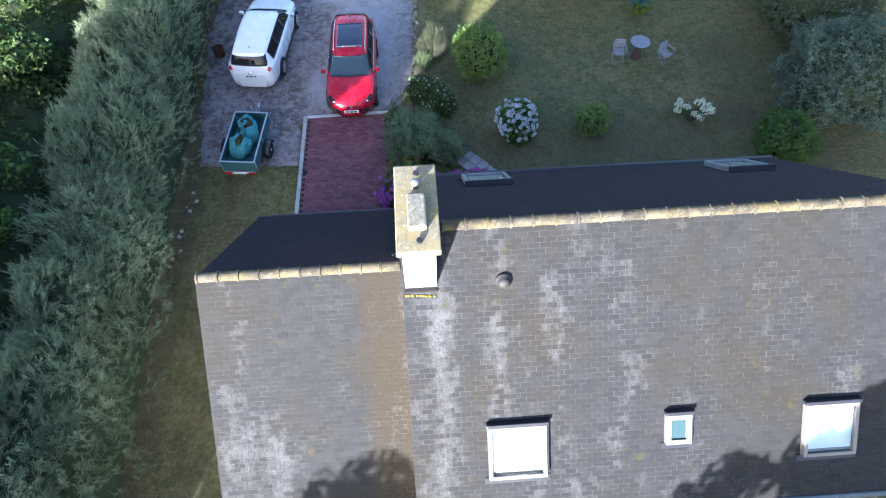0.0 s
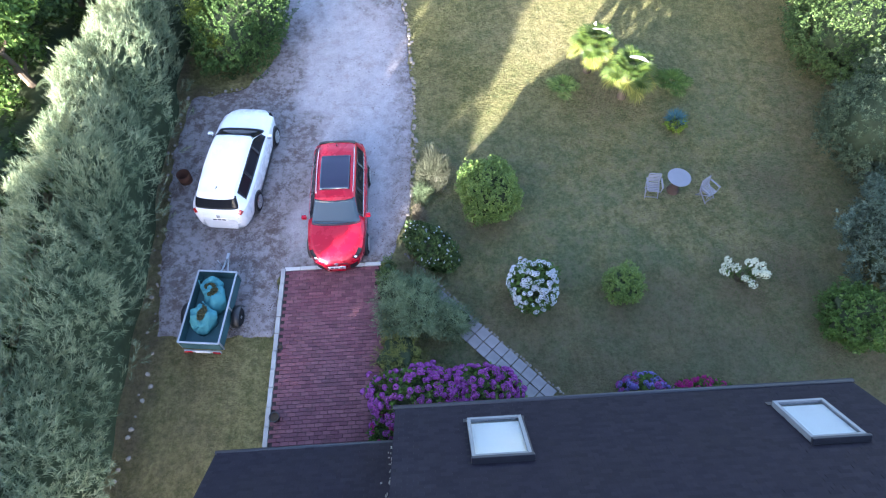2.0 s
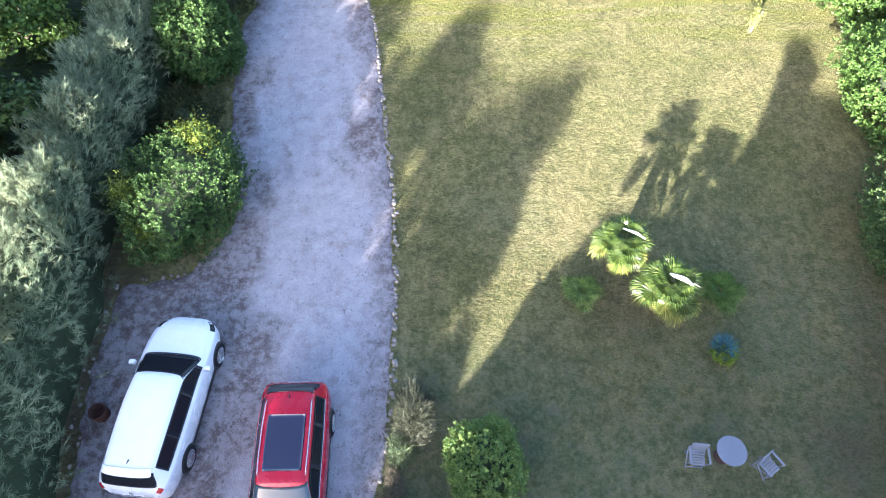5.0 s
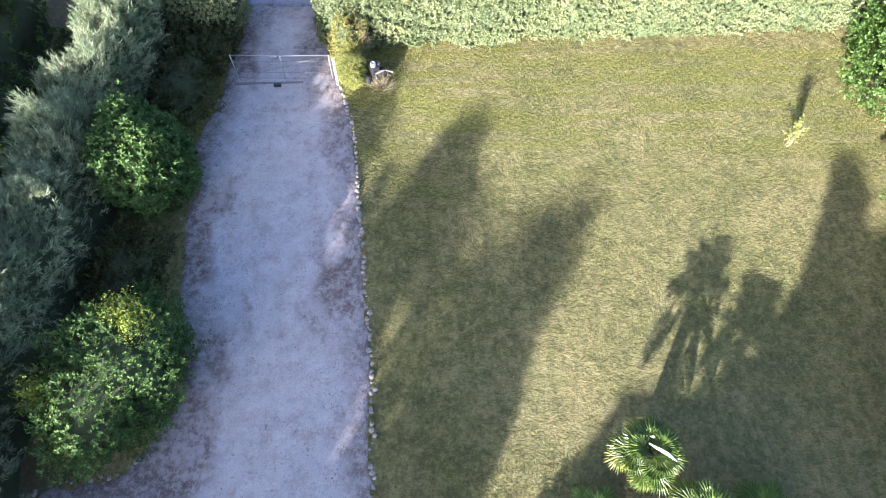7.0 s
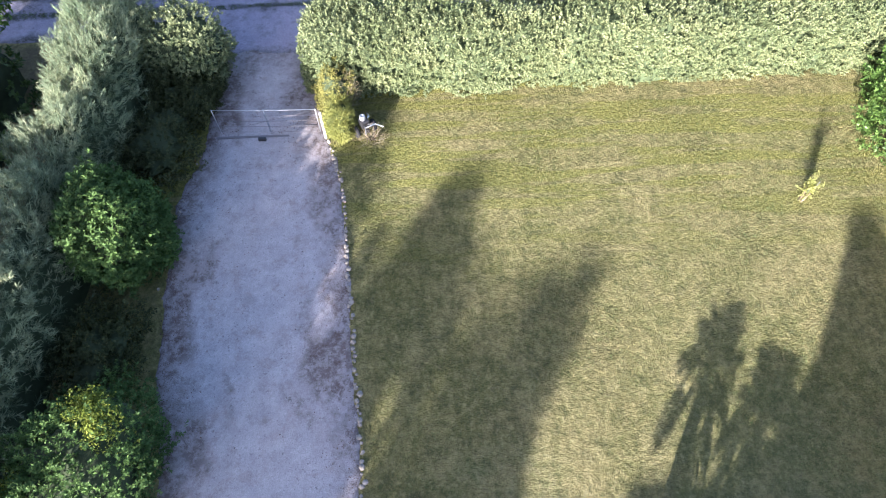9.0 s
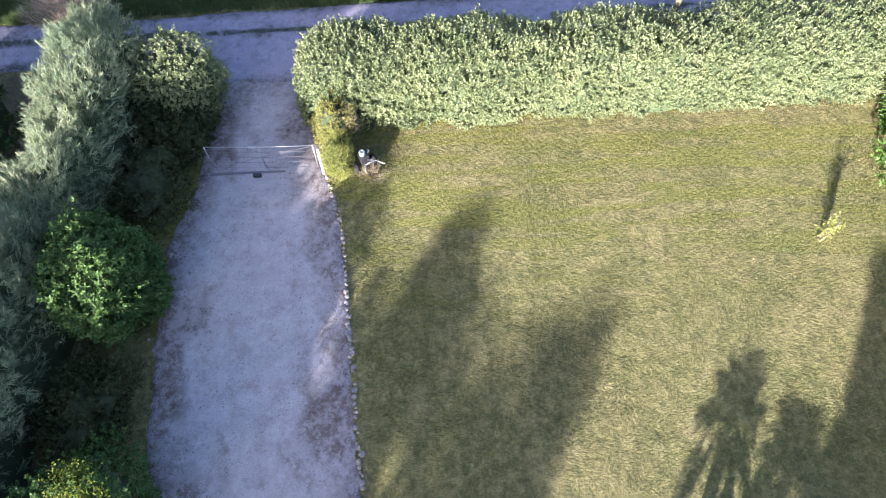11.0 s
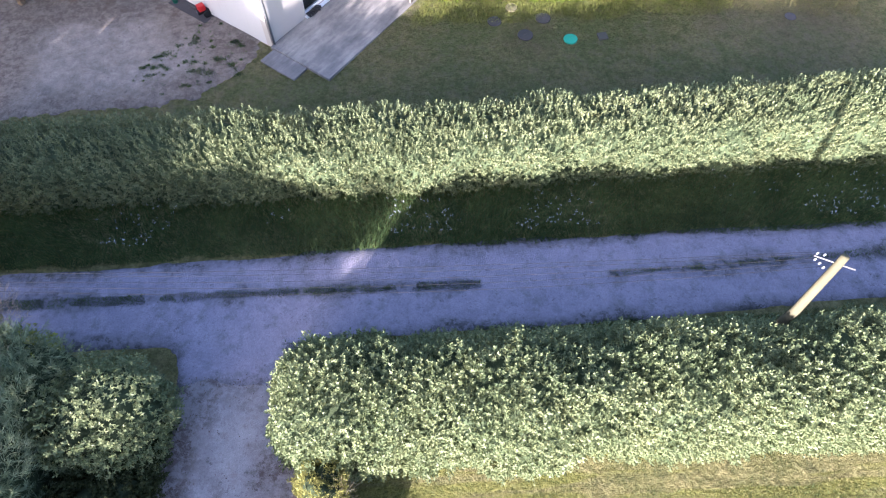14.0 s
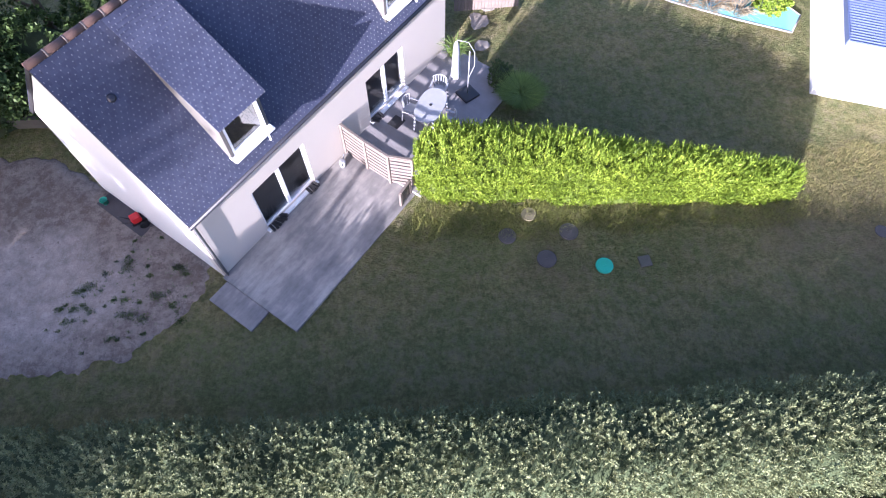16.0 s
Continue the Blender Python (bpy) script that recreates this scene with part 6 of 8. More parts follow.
M_PETALPURPLE = leafy("purple_petals", (0.21, 0.05, 0.25), (0.40, 0.11, 0.38), (0.56, 0.22, 0.50), 0.6, 0.3, 0.2)
M_PETALPINK = leafy("pink_petals", (0.34, 0.02, 0.16), (0.48, 0.03, 0.24), (0.60, 0.10, 0.32), 0.6, 0.3, 0.2)
M_PETALBLUE = leafy("blue_petals", (0.12, 0.11, 0.34), (0.22, 0.19, 0.46), (0.36, 0.30, 0.55), 0.6, 0.3, 0.2)
M_CREAMPETAL = leafy("cream_petals", (0.55, 0.56, 0.40), (0.68, 0.69, 0.52), (0.78, 0.78, 0.66), 0.6, 0.3, 0.2)
M_PALM = leafy("palm_leaves", (0.036, 0.066, 0.014), (0.088, 0.13, 0.026), (0.20, 0.225, 0.05), 0.35, 0.3, 0.5)
M_OLIVE = leafy("olive_leaves", (0.10, 0.118, 0.03), (0.21, 0.22, 0.058), (0.36, 0.345, 0.105), 0.5, 0.3, 0.3)
M_AGAVE = leafy("agave_leaves", (0.04, 0.11, 0.13), (0.075, 0.18, 0.20), (0.12, 0.26, 0.28), 0.5, 0.1, 0.4)


def flower_head(mat, r, seed, n=76, flat=0.8):
    """One mophead of many small petals, as a mesh to be shared."""
    rng = np.random.default_rng(seed)
    d = unit(rng.normal(size=(n, 3)))
    d[:, 2] = np.abs(d[:, 2]) * 1.0 - 0.2
    d = unit(d)
    ob = leaves("flower_head", d * r * np.array([1, 1, flat]), d, r * 0.56, r * 0.5, mat, None, seed, 0.35)
    me = ob.data
    bpy.data.objects.remove(ob)
    return me


def hydrangea(label, c, r, n, mat_leaf, petals, heads, size, seed, low=-0.1, category="hydrangea"):
    t = shrub("hydrangea", label, c, r, n, (0.10, 0.065), mat_leaf, seed, 0.08, category=category)
    rng, wave = np.random.default_rng(seed), lumps(seed, r)
    ps, ns = blob(rng, heads, (0, 0, r[2] * 0.82), r, 0.08, wave, low, 0.03)
    for k, (p, d) in enumerate(zip(ps, ns)):
        if p[2] < 0.12:
            continue
        ob = new("flower_head", petals[k % len(petals)])
        ob.parent = t
        q = Vector((0, 0, 1)).rotation_difference(Vector(d))
        e = size * rng.uniform(0.75, 1.2)
        ob.matrix_basis = Matrix.LocRotScale(Vector(p), q, (e, e, e))
    return t


WHITE = [flower_head(M_PETALWHITE, 1, 1), flower_head(M_PETALWHITE, 1, 2)]
PURPLE = [flower_head(M_PETALPURPLE, 1, 3), flower_head(M_PETALPURPLE, 1, 4), flower_head(M_PETALPURPLE, 1, 8)]
PINK = [flower_head(M_PETALPINK, 1, 5)]
BLUE = [flower_head(M_PETALBLUE, 1, 6), flower_head(M_PETALPURPLE, 1, 9), flower_head(M_PETALBLUE, 1, 10)]
CREAM = [flower_head(M_CREAMPETAL, 1, 7, 50, 1.1)]
hydrangea("rounded hydrangea covered in white mopheads on the lawn", (4.35, 4.78), (0.68, 0.74, 0.66), 5200, M_MIDLEAF, WHITE, 175, 0.066, 201, -0.25)
hydrangea("purple hydrangea in full bloom against the house", (1.15, 1.75), (1.25, 0.85, 0.85), 7500, M_MIDLEAF, PURPLE, 320, 0.07, 202)
hydrangea("purple hydrangea in bloom beside the path", (2.55, 1.75), (1.1, 0.8, 0.8), 6500, M_MIDLEAF, PURPLE, 270, 0.07, 203)
hydrangea("pink hydrangea at the corner of the paved court", (0.25, 1.15), (0.42, 0.5, 0.42), 2000, M_MIDLEAF, PINK + PURPLE, 45, 0.075, 204)
hydrangea("blue hydrangea in bloom below the eaves", (6.75, 1.7), (0.62, 0.5, 0.46), 3000, M_MIDLEAF, BLUE, 80, 0.085, 205)
hydrangea("low pink hydrangea in bloom below the eaves", (8.2, 1.55), (0.75, 0.4, 0.36), 2600, M_MIDLEAF, PINK, 60, 0.075, 206)
t = hydrangea("white-flowered bush at the edge of the drive", (1.62, 6.3), (0.98, 0.52, 0.5), 7500, M_DARKLEAF, WHITE, 75, 0.032, 208, 0.1, "shrub")
t.matrix_basis = pose(1.62, 6.3, float(gz(1.62, 6.3)), 0, 0, -50)


def cone_shrub(label, x, y):
    """A sparse shrub: bare arching stems in two leaning clumps, a few leaves and a flower cone on every tip."""
    rng = np.random.default_rng(207)
    t = thing("cone_shrub", label, "shrub", pose(x, y, float(gz(x, y))))
    groups = (((-0.36, 0.26), (0.3, 0.22), 8), ((0.4, 0.14), (0.32, 0.32), 11), ((0.0, -0.25), (0.1, 0.26), 3))
    nodes, ways = [], []
    for (gx0, gy0), (rx, ry), count in groups:
        for k in range(count):
            a, rr = rng.uniform(0, 6.28), rng.random() ** 0.5
            tip = Vector((gx0 + rx * rr * math.cos(a), gy0 + ry * rr * math.sin(a), rng.uniform(0.34, 0.56)))
            root = Vector((0.1 * gx0 + 0.03 * math.cos(a), 0.1 * gy0 + 0.03 * math.sin(a), -0.03))
            bend = root.lerp(tip, 0.55) + Vector((0, 0, 0.12))
            tubed("stem", [root, bend, tip], [0.011, 0.008, 0.005], M_BARK, t, segs=5)
            nodes += [root.lerp(bend, 0.7)[:], bend[:], bend.lerp(tip, 0.6)[:]]
            ways += [(tip - root).normalized()[:]] * 3
            head = new("flower_head", CREAM[0])
            head.parent = t
            e = 0.1 * rng.uniform(0.75, 1.15)
            head.matrix_basis = Matrix.LocRotScale(tip, Vector((0, 0, 1)).rotation_difference((tip - root).normalized()), (e, e, e * 1.25))
    whorls("foliage", np.array(nodes), np.array(ways), 7, 0.1, 0.085, 0.045, M_MIDLEAF, t, 208, (0.2, 0.9))
    return t


cone_shrub("sparse shrub with cream flower cones on the lawn", 10.3, 4.78)
shrub("lawn_shrub", "dense rounded green shrub standing on the lawn", (3.45, 7.95), (0.98, 1.0, 0.92), 15000, (0.075, 0.045), M_LIME, 211, 0.1)
shrub("lawn_shrub", "small loose green shrub on the lawn", (6.9, 4.7), (0.6, 0.58, 0.5), 4200, (0.08, 0.045), M_LIME, 212, 0.16)
M_WILLOWY = leafy("narrow_grey_green_leaves", (0.075, 0.108, 0.06), (0.16, 0.21, 0.11), (0.30, 0.35, 0.19), 0.55, 0.3, 0.3)
shrub("bed_shrub", "sprawling narrow-leaved grey-green shrub in the bed", (1.0, 4.3), (0.85, 0.95, 0.72), 13000, (0.17, 0.017), M_WILLOWY, 213, 0.3, per=14, reach=0.4, flare=(0.3, 0.9), depth=0.35)
shrub("bed_shrub", "sprawling narrow-leaved grey-green shrub in the bed", (0.62, 4.95), (0.5, 0.55, 0.5), 5000, (0.15, 0.016), M_WILLOWY, 217, 0.3, per=14, reach=0.34, flare=(0.3, 0.9), depth=0.4)
shrub("bed_shrub", "narrow-leaved grey-green shrub beside the path", (2.05, 3.95), (0.55, 0.5, 0.5), 6500, (0.16, 0.017), M_WILLOWY, 214, 0.3, per=14, reach=0.36, flare=(0.3, 0.9), depth=0.35)
shrub("bed_shrub", "low shrub with yellow-tipped leaves by the court", (0.32, 5.35), (0.3, 0.55, 0.4), 3000, (0.06, 0.03), M_YELLOWTIP, 215, 0.2)
shrub("bed_shrub", "low dark shrub along the paved court", (0.65, 3.0), (0.55, 0.75, 0.38), 4500, (0.12, 0.018), M_OLIVE, 216, 0.3, per=10, reach=0.25, depth=0.4)


def tuft(name, label, x, y, n, length, width, mat, seed, spread=0.5, r=0.15, category="grass"):
    """A tuft of arching blades."""
    rng = np.random.default_rng(seed)
    t = thing(name, label, category, pose(x, y, float(gz(x, y))))
    a = rng.uniform(0, 6.28, n)
    d = unit(np.stack([np.cos(a) * spread * rng.random(n) ** 0.5, np.sin(a) * spread * rng.random(n) ** 0.5, np.full(n, 0.8)], 1))
    p = np.stack([np.cos(a) * r * rng.random(n), np.sin(a) * r * rng.random(n), np.zeros(n)], 1)
    ln = length * rng.uniform(0.6, 1.2, (n, 1))
    side = unit(np.cross(d, rng.normal(size=(n, 3)))) * width
    m1 = p + d * ln * 0.55
    tip = p + d * ln + unit(d * np.array([1, 1, 0])) * ln * 0.35 - np.array([0, 0, 1]) * ln * 0.25
    quads_mesh("foliage", np.stack([p - side * 0.5, p + side * 0.5, m1 + side * 0.6, m1 - side * 0.6], 1), mat, t)
    quads_mesh("foliage", np.stack([m1 - side * 0.6, m1 + side * 0.6, tip], 1), mat, t, n=3)
    return t



def twigs(name, label, c, r, n, length, width, mat, seed, category, rise=0.0, out=0.7):
    """A loose mass of fine twigs that rise and spread from within a rounded form."""
    rng = np.random.default_rng(seed)
    t = thing(name, label, category, pose(c[0], c[1], float(gz(c[0], c[1])) + rise))
    d = unit(rng.normal(size=(n, 3)))
    d[:, 2] = np.abs(d[:, 2])
    p = d * np.array(r) * (rng.random(n) ** 0.5)[:, None] * (1 + 0.25 * Waves(seed, 0.4)(d))[:, None]
    dd = unit(d * out + np.array([0, 0, 0.6]) + 0.55 * rng.normal(size=(n, 3)))
    blades("foliage", p, dd, length, width, mat, t, seed + 1)
    for k in range(7):
        a = k * 0.9 + seed
        tubed("stem", [(0, 0, -0.05 - rise), (r[0] * 0.3 * math.cos(a), r[1] * 0.3 * math.sin(a), r[2] * 0.3), (r[0] * 0.7 * math.cos(a), r[1] * 0.7 * math.sin(a), r[2] * 0.75)], [0.025, 0.016, 0.006], M_BARK, t, segs=5)
    return t


M_LAVENDER = leafy("lavender_spikes", (0.045, 0.052, 0.03), (0.10, 0.108, 0.07), (0.24, 0.24, 0.185), 0.8, 0.2, 0.1)
twigs("lavender", "grey woody lavender with faded flower spikes", (1.8, 9.25), (0.5, 0.8, 0.55), 6500, 0.3, 0.014, M_LAVENDER, 221, "shrub")
twigs("lavender", "green-grey lavender beside the gravel drive", (1.45, 8.45), (0.32, 0.42, 0.34), 2600, 0.16, 0.014, M_WILLOWY, 222, "shrub")
twigs("lavender", "straw-coloured dried flower spikes beside the drive", (1.3, 7.6), (0.22, 0.42, 0.3), 1800, 0.14, 0.012, M_STRAW, 223, "shrub")
M_PALMOLD = leafy("old_palm_leaves", (0.10, 0.13, 0.03), (0.26, 0.26, 0.06), (0.46, 0.40, 0.13), 0.5, 0.3, 0.3)

M_SPATHE = plain("pale_spathe", (0.78, 0.77, 0.72), 0.6, var=0.1, scale=12, bump=0.1)


def fan_palm(label, x, y, trunk, fans, size, seed, spathe=False, mat=M_PALM):
    """A fan palm: fibrous trunk, stalks and round pleated fans of many narrow segments."""
    rng = random.Random(seed)
    t = thing("fan_palm", label, "palm", pose(x, y, float(gz(x, y))))
    if trunk > 0.2:
        bm = bmesh.new()
        lathe(bm, [(0.16, -0.05), (0.13, trunk * 0.3), (0.14, trunk * 0.7), (0.12, trunk)], 12)
        part("trunk", bm, M_BARK, t, "fibrous trunk")
    for k in range(fans):
        u = k / (fans - 1)
        a = k * 2.399 + rng.uniform(-0.25, 0.25)
        el = (-0.65 + 1.7 * u ** 0.9 if trunk > 0.2 else 0.35 + 0.6 * u) + rng.uniform(-0.1, 0.1)
        out = Vector((math.cos(a) * math.cos(el), math.sin(a) * math.cos(el), math.sin(el)))
        stalk = size * (0.62 - 0.3 * u) * rng.uniform(0.85, 1.15)
        base = Vector((0, 0, trunk + 0.12 * u))
        hub = base + out * stalk
        leaf = M_PALMOLD if u < 0.3 and trunk > 0.2 else mat
        tubed("stalk", [base, base.lerp(hub, 0.5) + Vector((0, 0, 0.04)), hub], [0.014, 0.011, 0.008], leaf, t, segs=5)
        side = out.cross(Vector((0, 0, 1))).normalized()
        tip_el = el - 0.35 + rng.uniform(-0.15, 0.15)
        ax = Vector((math.cos(a) * math.cos(tip_el), math.sin(a) * math.cos(tip_el), math.sin(tip_el)))
        upv = side.cross(ax).normalized()
        n = 30
        bm = bmesh.new()
        for j in range(n):
            b = (j / (n - 1) - 0.5) * 4.9
            r = size * (0.46 + 0.03 * math.sin(j * 2.2 + k)) * (1 - 0.1 * abs(b) / 2.4)
            d = (ax * math.cos(b) + side * math.sin(b)).normalized()
            w = (side * math.cos(b) - ax * math.sin(b)).normalized() * r * 0.052
            cup = upv * 0.13 * r
            m1 = hub + d * r * 0.62 + cup + upv * 0.012 * (1 if j % 2 else -1)
            tip = hub + d * r * rng.uniform(0.92, 1.06) + cup * 0.6 - Vector((0, 0, 0.05 * size))
            v = [bm.verts.new(q) for q in (hub, m1 - w - upv * 0.012, tip, m1 + w - upv * 0.012, m1 + upv * 0.008)]
            bm.faces.new((v[0], v[1], v[4]))
            bm.faces.new((v[0], v[4], v[3]))
            bm.faces.new((v[1], v[2], v[4]))
            bm.faces.new((v[4], v[2], v[3]))
        part("fan", bm, leaf, t)
    if spathe:
        for k in range(spathe):
            a, b, c = Vector((-0.12 + 0.1 * k, 0.12 + 0.12 * k, trunk + 0.55)), Vector((0.1 - 0.15 * k, -0.08 + 0.3 * k, trunk + 0.74)), Vector((0.36 - 0.4 * k, -0.28 + 0.5 * k, trunk + 0.66))
            across = (c - a).cross(Vector((0, 0, 1))).normalized()
            rows = []
            for i in range(11):
                u = i / 10
                mid = a * (1 - u) ** 2 + b * 2 * u * (1 - u) + c * u * u
                w = 0.066 / spathe * math.sin(math.pi * (0.06 + 0.9 * u)) ** 0.8
                rows.append([mid + across * w * e - Vector((0, 0, 0.35 * w * (1 - abs(e)) - 0.01 * math.sin(9 * u + 4 * e))) for e in (-1, -0.5, 0, 0.5, 1)])
            surface("flower_spathe", rows, M_SPATHE, t, "pale flower spathe")
    return t


fan_palm("fan palm with a pale flower spathe, sunlit crown", 8.45, 12.05, 1.15, 26, 1.02, 231, 1)
fan_palm("fan palm with yellowing fans on the lawn", 7.5, 13.4, 1.2, 24, 0.95, 232, 2)
fan_palm("low young fan palm on the lawn", 6.4, 12.4, 0.12, 13, 0.68, 233, mat=M_LIME)
fan_palm("low young fan palm on the lawn", 10.15, 12.3, 0.12, 14, 0.76, 234, mat=M_FRESH)
ag = thing("agave", "round blue-green spiky rosette on the lawn", "agave", pose(9.95, 10.75, float(gz(9.95, 10.75)) + 0.16))
rng = np.random.default_rng(235)
d = unit(rng.normal(size=(900, 3)))
d = d[d[:, 2] > -0.35]
blades("foliage", d * 0.02, d, 0.37, 0.045, M_AGAVE, ag, 235)
shrub("rosette_base", "low yellow-green growth round the spiky rosette", (9.95, 10.6), (0.36, 0.36, 0.16), 1300, (0.07, 0.03), M_LAUREL, 236)
M_DRYLEAF = leafy("withered_leaves", (0.12, 0.118, 0.034), (0.24, 0.235, 0.07), (0.38, 0.345, 0.115), 0.7, 0.3, 0.15)
M_GOLD = leafy("golden_leaves", (0.16, 0.175, 0.045), (0.29, 0.30, 0.09), (0.42, 0.42, 0.16), 0.5, 0.35, 0.3)
sap = shrub("sapling", "young slender tree with yellow leaves tied to a stake", (14.1, 22.75), (0.27, 0.27, 0.66), 620, (0.075, 0.035), M_GOLD, 237, 0.3, category="sapling", depth=0.9, core=0.2)
tubed("stake", [(0.1, 0.0, -0.1), (0.1, 0.0, 0.9)], 0.012, M_WEATHERED, sap, segs=6)
shrub("gate_shrub", "yellow-green bamboo-like shrub beside the gate", (0.32, 26.2), (0.42, 0.7, 0.62), 9000, (0.13, 0.014), M_OLIVE, 241, 0.25, up=0.8)
shrub("gate_shrub", "shrub with yellowing leaves and dead twigs by the gate", (0.15, 27.35), (0.62, 0.65, 0.85), 6500, (0.08, 0.022), M_DRYLEAF, 242, 0.3)
twigs("dry_shrub", "tangle of bare brown twigs in the gate shrub", (0.5, 27.2), (0.45, 0.5, 1.1), 900, 0.3, 0.01, M_STRAW, 243, "shrub", 0.3)
# bare shrub and ivy round the lane's pole
M_IVY = leafy("ivy", (0.10, 0.12, 0.015), (0.22, 0.25, 0.03), (0.36, 0.36, 0.06), 0.45, 0.3, 0.4)
M_PINKTWIG = leafy("pinkish_twigs", (0.22, 0.17, 0.135), (0.38, 0.30, 0.245), (0.54, 0.44, 0.35), 0.9, 0.1, 0.1)
twigs("bare_shrub", "leafless pinkish-brown shrub at the lane's pole", (-7.95, 31.0), (1.3, 1.0, 1.25), 3600, 0.42, 0.011, M_PINKTWIG, 244, "shrub", 2.2)
shrub("pole_shrub", "ivy and feathery growth round the lane's pole", (-7.35, 30.6), (0.75, 0.8, 1.3), 5000, (0.09, 0.05), M_IVY, 245, 0.25)

# long grass on the verges, with small white flowers
M_GRASS = leafy("verge_grass", (0.055, 0.085, 0.03), (0.12, 0.165, 0.062), (0.25, 0.29, 0.115), 0.7, 0.3, 0.15)
M_VERGE = leafy("lush_grass", (0.034, 0.058, 0.023), (0.085, 0.128, 0.046), (0.18, 0.235, 0.08), 0.7, 0.3, 0.15)
M_DRYGRASS = leafy("dry_grass", (0.155, 0.148, 0.06), (0.27, 0.245, 0.10), (0.42, 0.37, 0.172), 0.8, 0.3, 0.1)


def long_grass(name, label, poly, n, length, mat, seed, lean=0.35, width=0.011, rough=0.25, patch=-9.0):
    rng = np.random.default_rng(seed)
    p = np.array(poly)
    x = rng.uniform(p[:, 0].min(), p[:, 0].max(), n * 3)
    y = rng.uniform(p[:, 1].min(), p[:, 1].max(), n * 3)
    q = np.stack([x, y, 0 * x], 1)
    keep = (inside(poly, x, y) + rough * Waves(seed, 0.9)(q) > 0) & (Waves(seed + 5, 0.8)(q) + 0.4 * Waves(seed + 6, 0.2)(q) > patch)
    x, y = x[keep][:n], y[keep][:n]
    q = np.stack([x, y, gz(x, y) - 0.01], 1)
    w = Waves(seed + 1, 0.8)(q)[:, None] * np.array([[1.0, 0.6, 0]]) * 0.3
    d = unit(np.array([0, 0, 1.0]) + w + lean * rng.normal(size=(len(x), 3)))
    d[:, 2] = np.abs(d[:, 2])
    ob = blades(name, q, d, length, width, mat, None, seed + 2)
    return tagged(ob, label, "grass", kind="stuff")


long_grass("verge_grass", "dark long grass between lane and hedge", [(-20, 33.62), (26, 34.12), (26, 36.9), (-20, 36.3)], 140000, 0.28, M_VERGE, 251, 0.4, 0.018, 0.1)
long_grass("verge_grass", "long grass along the garden hedge's foot", [(-1.2, 30.3), (26, 30.6), (26, 31.5), (-1.2, 31.2)], 26000, 0.2, M_VERGE, 252, 0.4, 0.016, 0.12)
long_grass("track_grass", "strip of grass between the lane's wheel tracks", [(-14, 32.45), (4.2, 32.55), (4.2, 32.72), (-14, 32.75)], 16000, 0.12, M_VERGE, 253, 0.6, 0.016, 0.1, -0.6)
long_grass("track_grass", "strip of grass between the lane's wheel tracks", [(7.8, 32.65), (22, 33.2), (22, 33.45), (7.8, 32.85)], 12000, 0.12, M_VERGE, 254, 0.6, 0.016, 0.1, -0.4)
long_grass("rough_grass", "tall dry grass at the foot of the terrace hedge", [(2.4, 43.3), (8, 43.2), (14.6, 43.3), (14.6, 44.3), (2.9, 44.6)], 11000, 0.17, M_OLIVE, 255)
long_grass("rough_grass", "sunlit rough grass beside the bare patch", [(14.2, 43.6), (19, 42.8), (19, 46), (15, 46.2)], 9000, 0.15, M_DRYGRASS, 256)
long_grass("lawn_tufts", "short dry tufts scattered through the lawn", [(1.4, 8), (17, 10), (17.5, 27.2), (1.0, 27.2)], 85000, 0.07, M_DRYGRASS, 257, 0.7, 0.016)
long_grass("lawn_tufts", "short green tufts scattered through the lawn", [(1.5, 2.5), (13, 1.5), (15.5, 12), (18, 27), (0.8, 27), (2, 10)], 80000, 0.065, M_GRASS, 258, 0.7, 0.015)
long_grass("lawn_tufts", "short dry tufts on the grass beside the tall hedge", [(-6.3, -12), (-3.4, -12), (-3.4, 0.4), (-2.9, 4), (-6.2, 4.2)], 16000, 0.06, M_DRYGRASS, 259, 0.7, 0.012)
long_grass("lawn_tufts", "short green tufts on the far garden's lawn", [(-3, 38.6), (22, 39), (22, 43.5), (15, 50), (6, 52), (5.5, 48), (3, 44.5), (0, 40.2)], 50000, 0.07, M_GRASS, 260, 0.6, 0.012)
rng = np.random.default_rng(76)
wx, wy = rng.uniform(-8, -2.5, 330), rng.uniform(39.9, 45, 330)
keep = inside([(-2.9, 42.0), (-2.9, 41.5), (-6.0, 40.2), (-7.6, 41.0), (-6.6, 42.8), (-5.4, 44.0), (-4.6, 43.9)], wx, wy) > 0
wx, wy = wx[keep], wy[keep]
count = (8 + 230 * rng.random(len(wx)) ** 5).astype(int)
spot = np.repeat(np.clip(count / 1600, 0.035, 0.12), count)
wx, wy = np.repeat(wx, count), np.repeat(wy, count)
wx, wy = wx + rng.normal(0, 1, len(wx)) * spot, wy + rng.normal(0, 0.7, len(wy)) * spot
q = np.stack([wx, wy, gz(wx, wy) + 0.02], 1)
wd = blades("yard_weeds", q, unit(np.array([0, 0, 0.8]) + 0.6 * rng.normal(size=(len(wx), 3)) * np.array([1, 1, 0.3])), 0.07, 0.016, M_VERGE, None, 263)
tagged(wd, "dark weeds scattered through the gravel yard", "weeds", kind="stuff")
rng = np.random.default_rng(77)
n = 650
fx, fy = rng.uniform(-8, 22, n), 34.2 + rng.gamma(1.2, 0.5, n)
keep = (Waves(78, 1.6)(np.stack([fx, fy, 0 * fx], 1)) > 0.2) & (fy < 36)
fx, fy = fx[keep], fy[keep]
p = np.stack([fx, fy, gz(fx, fy) + 0.28 + 0.1 * rng.random(len(fx))], 1)
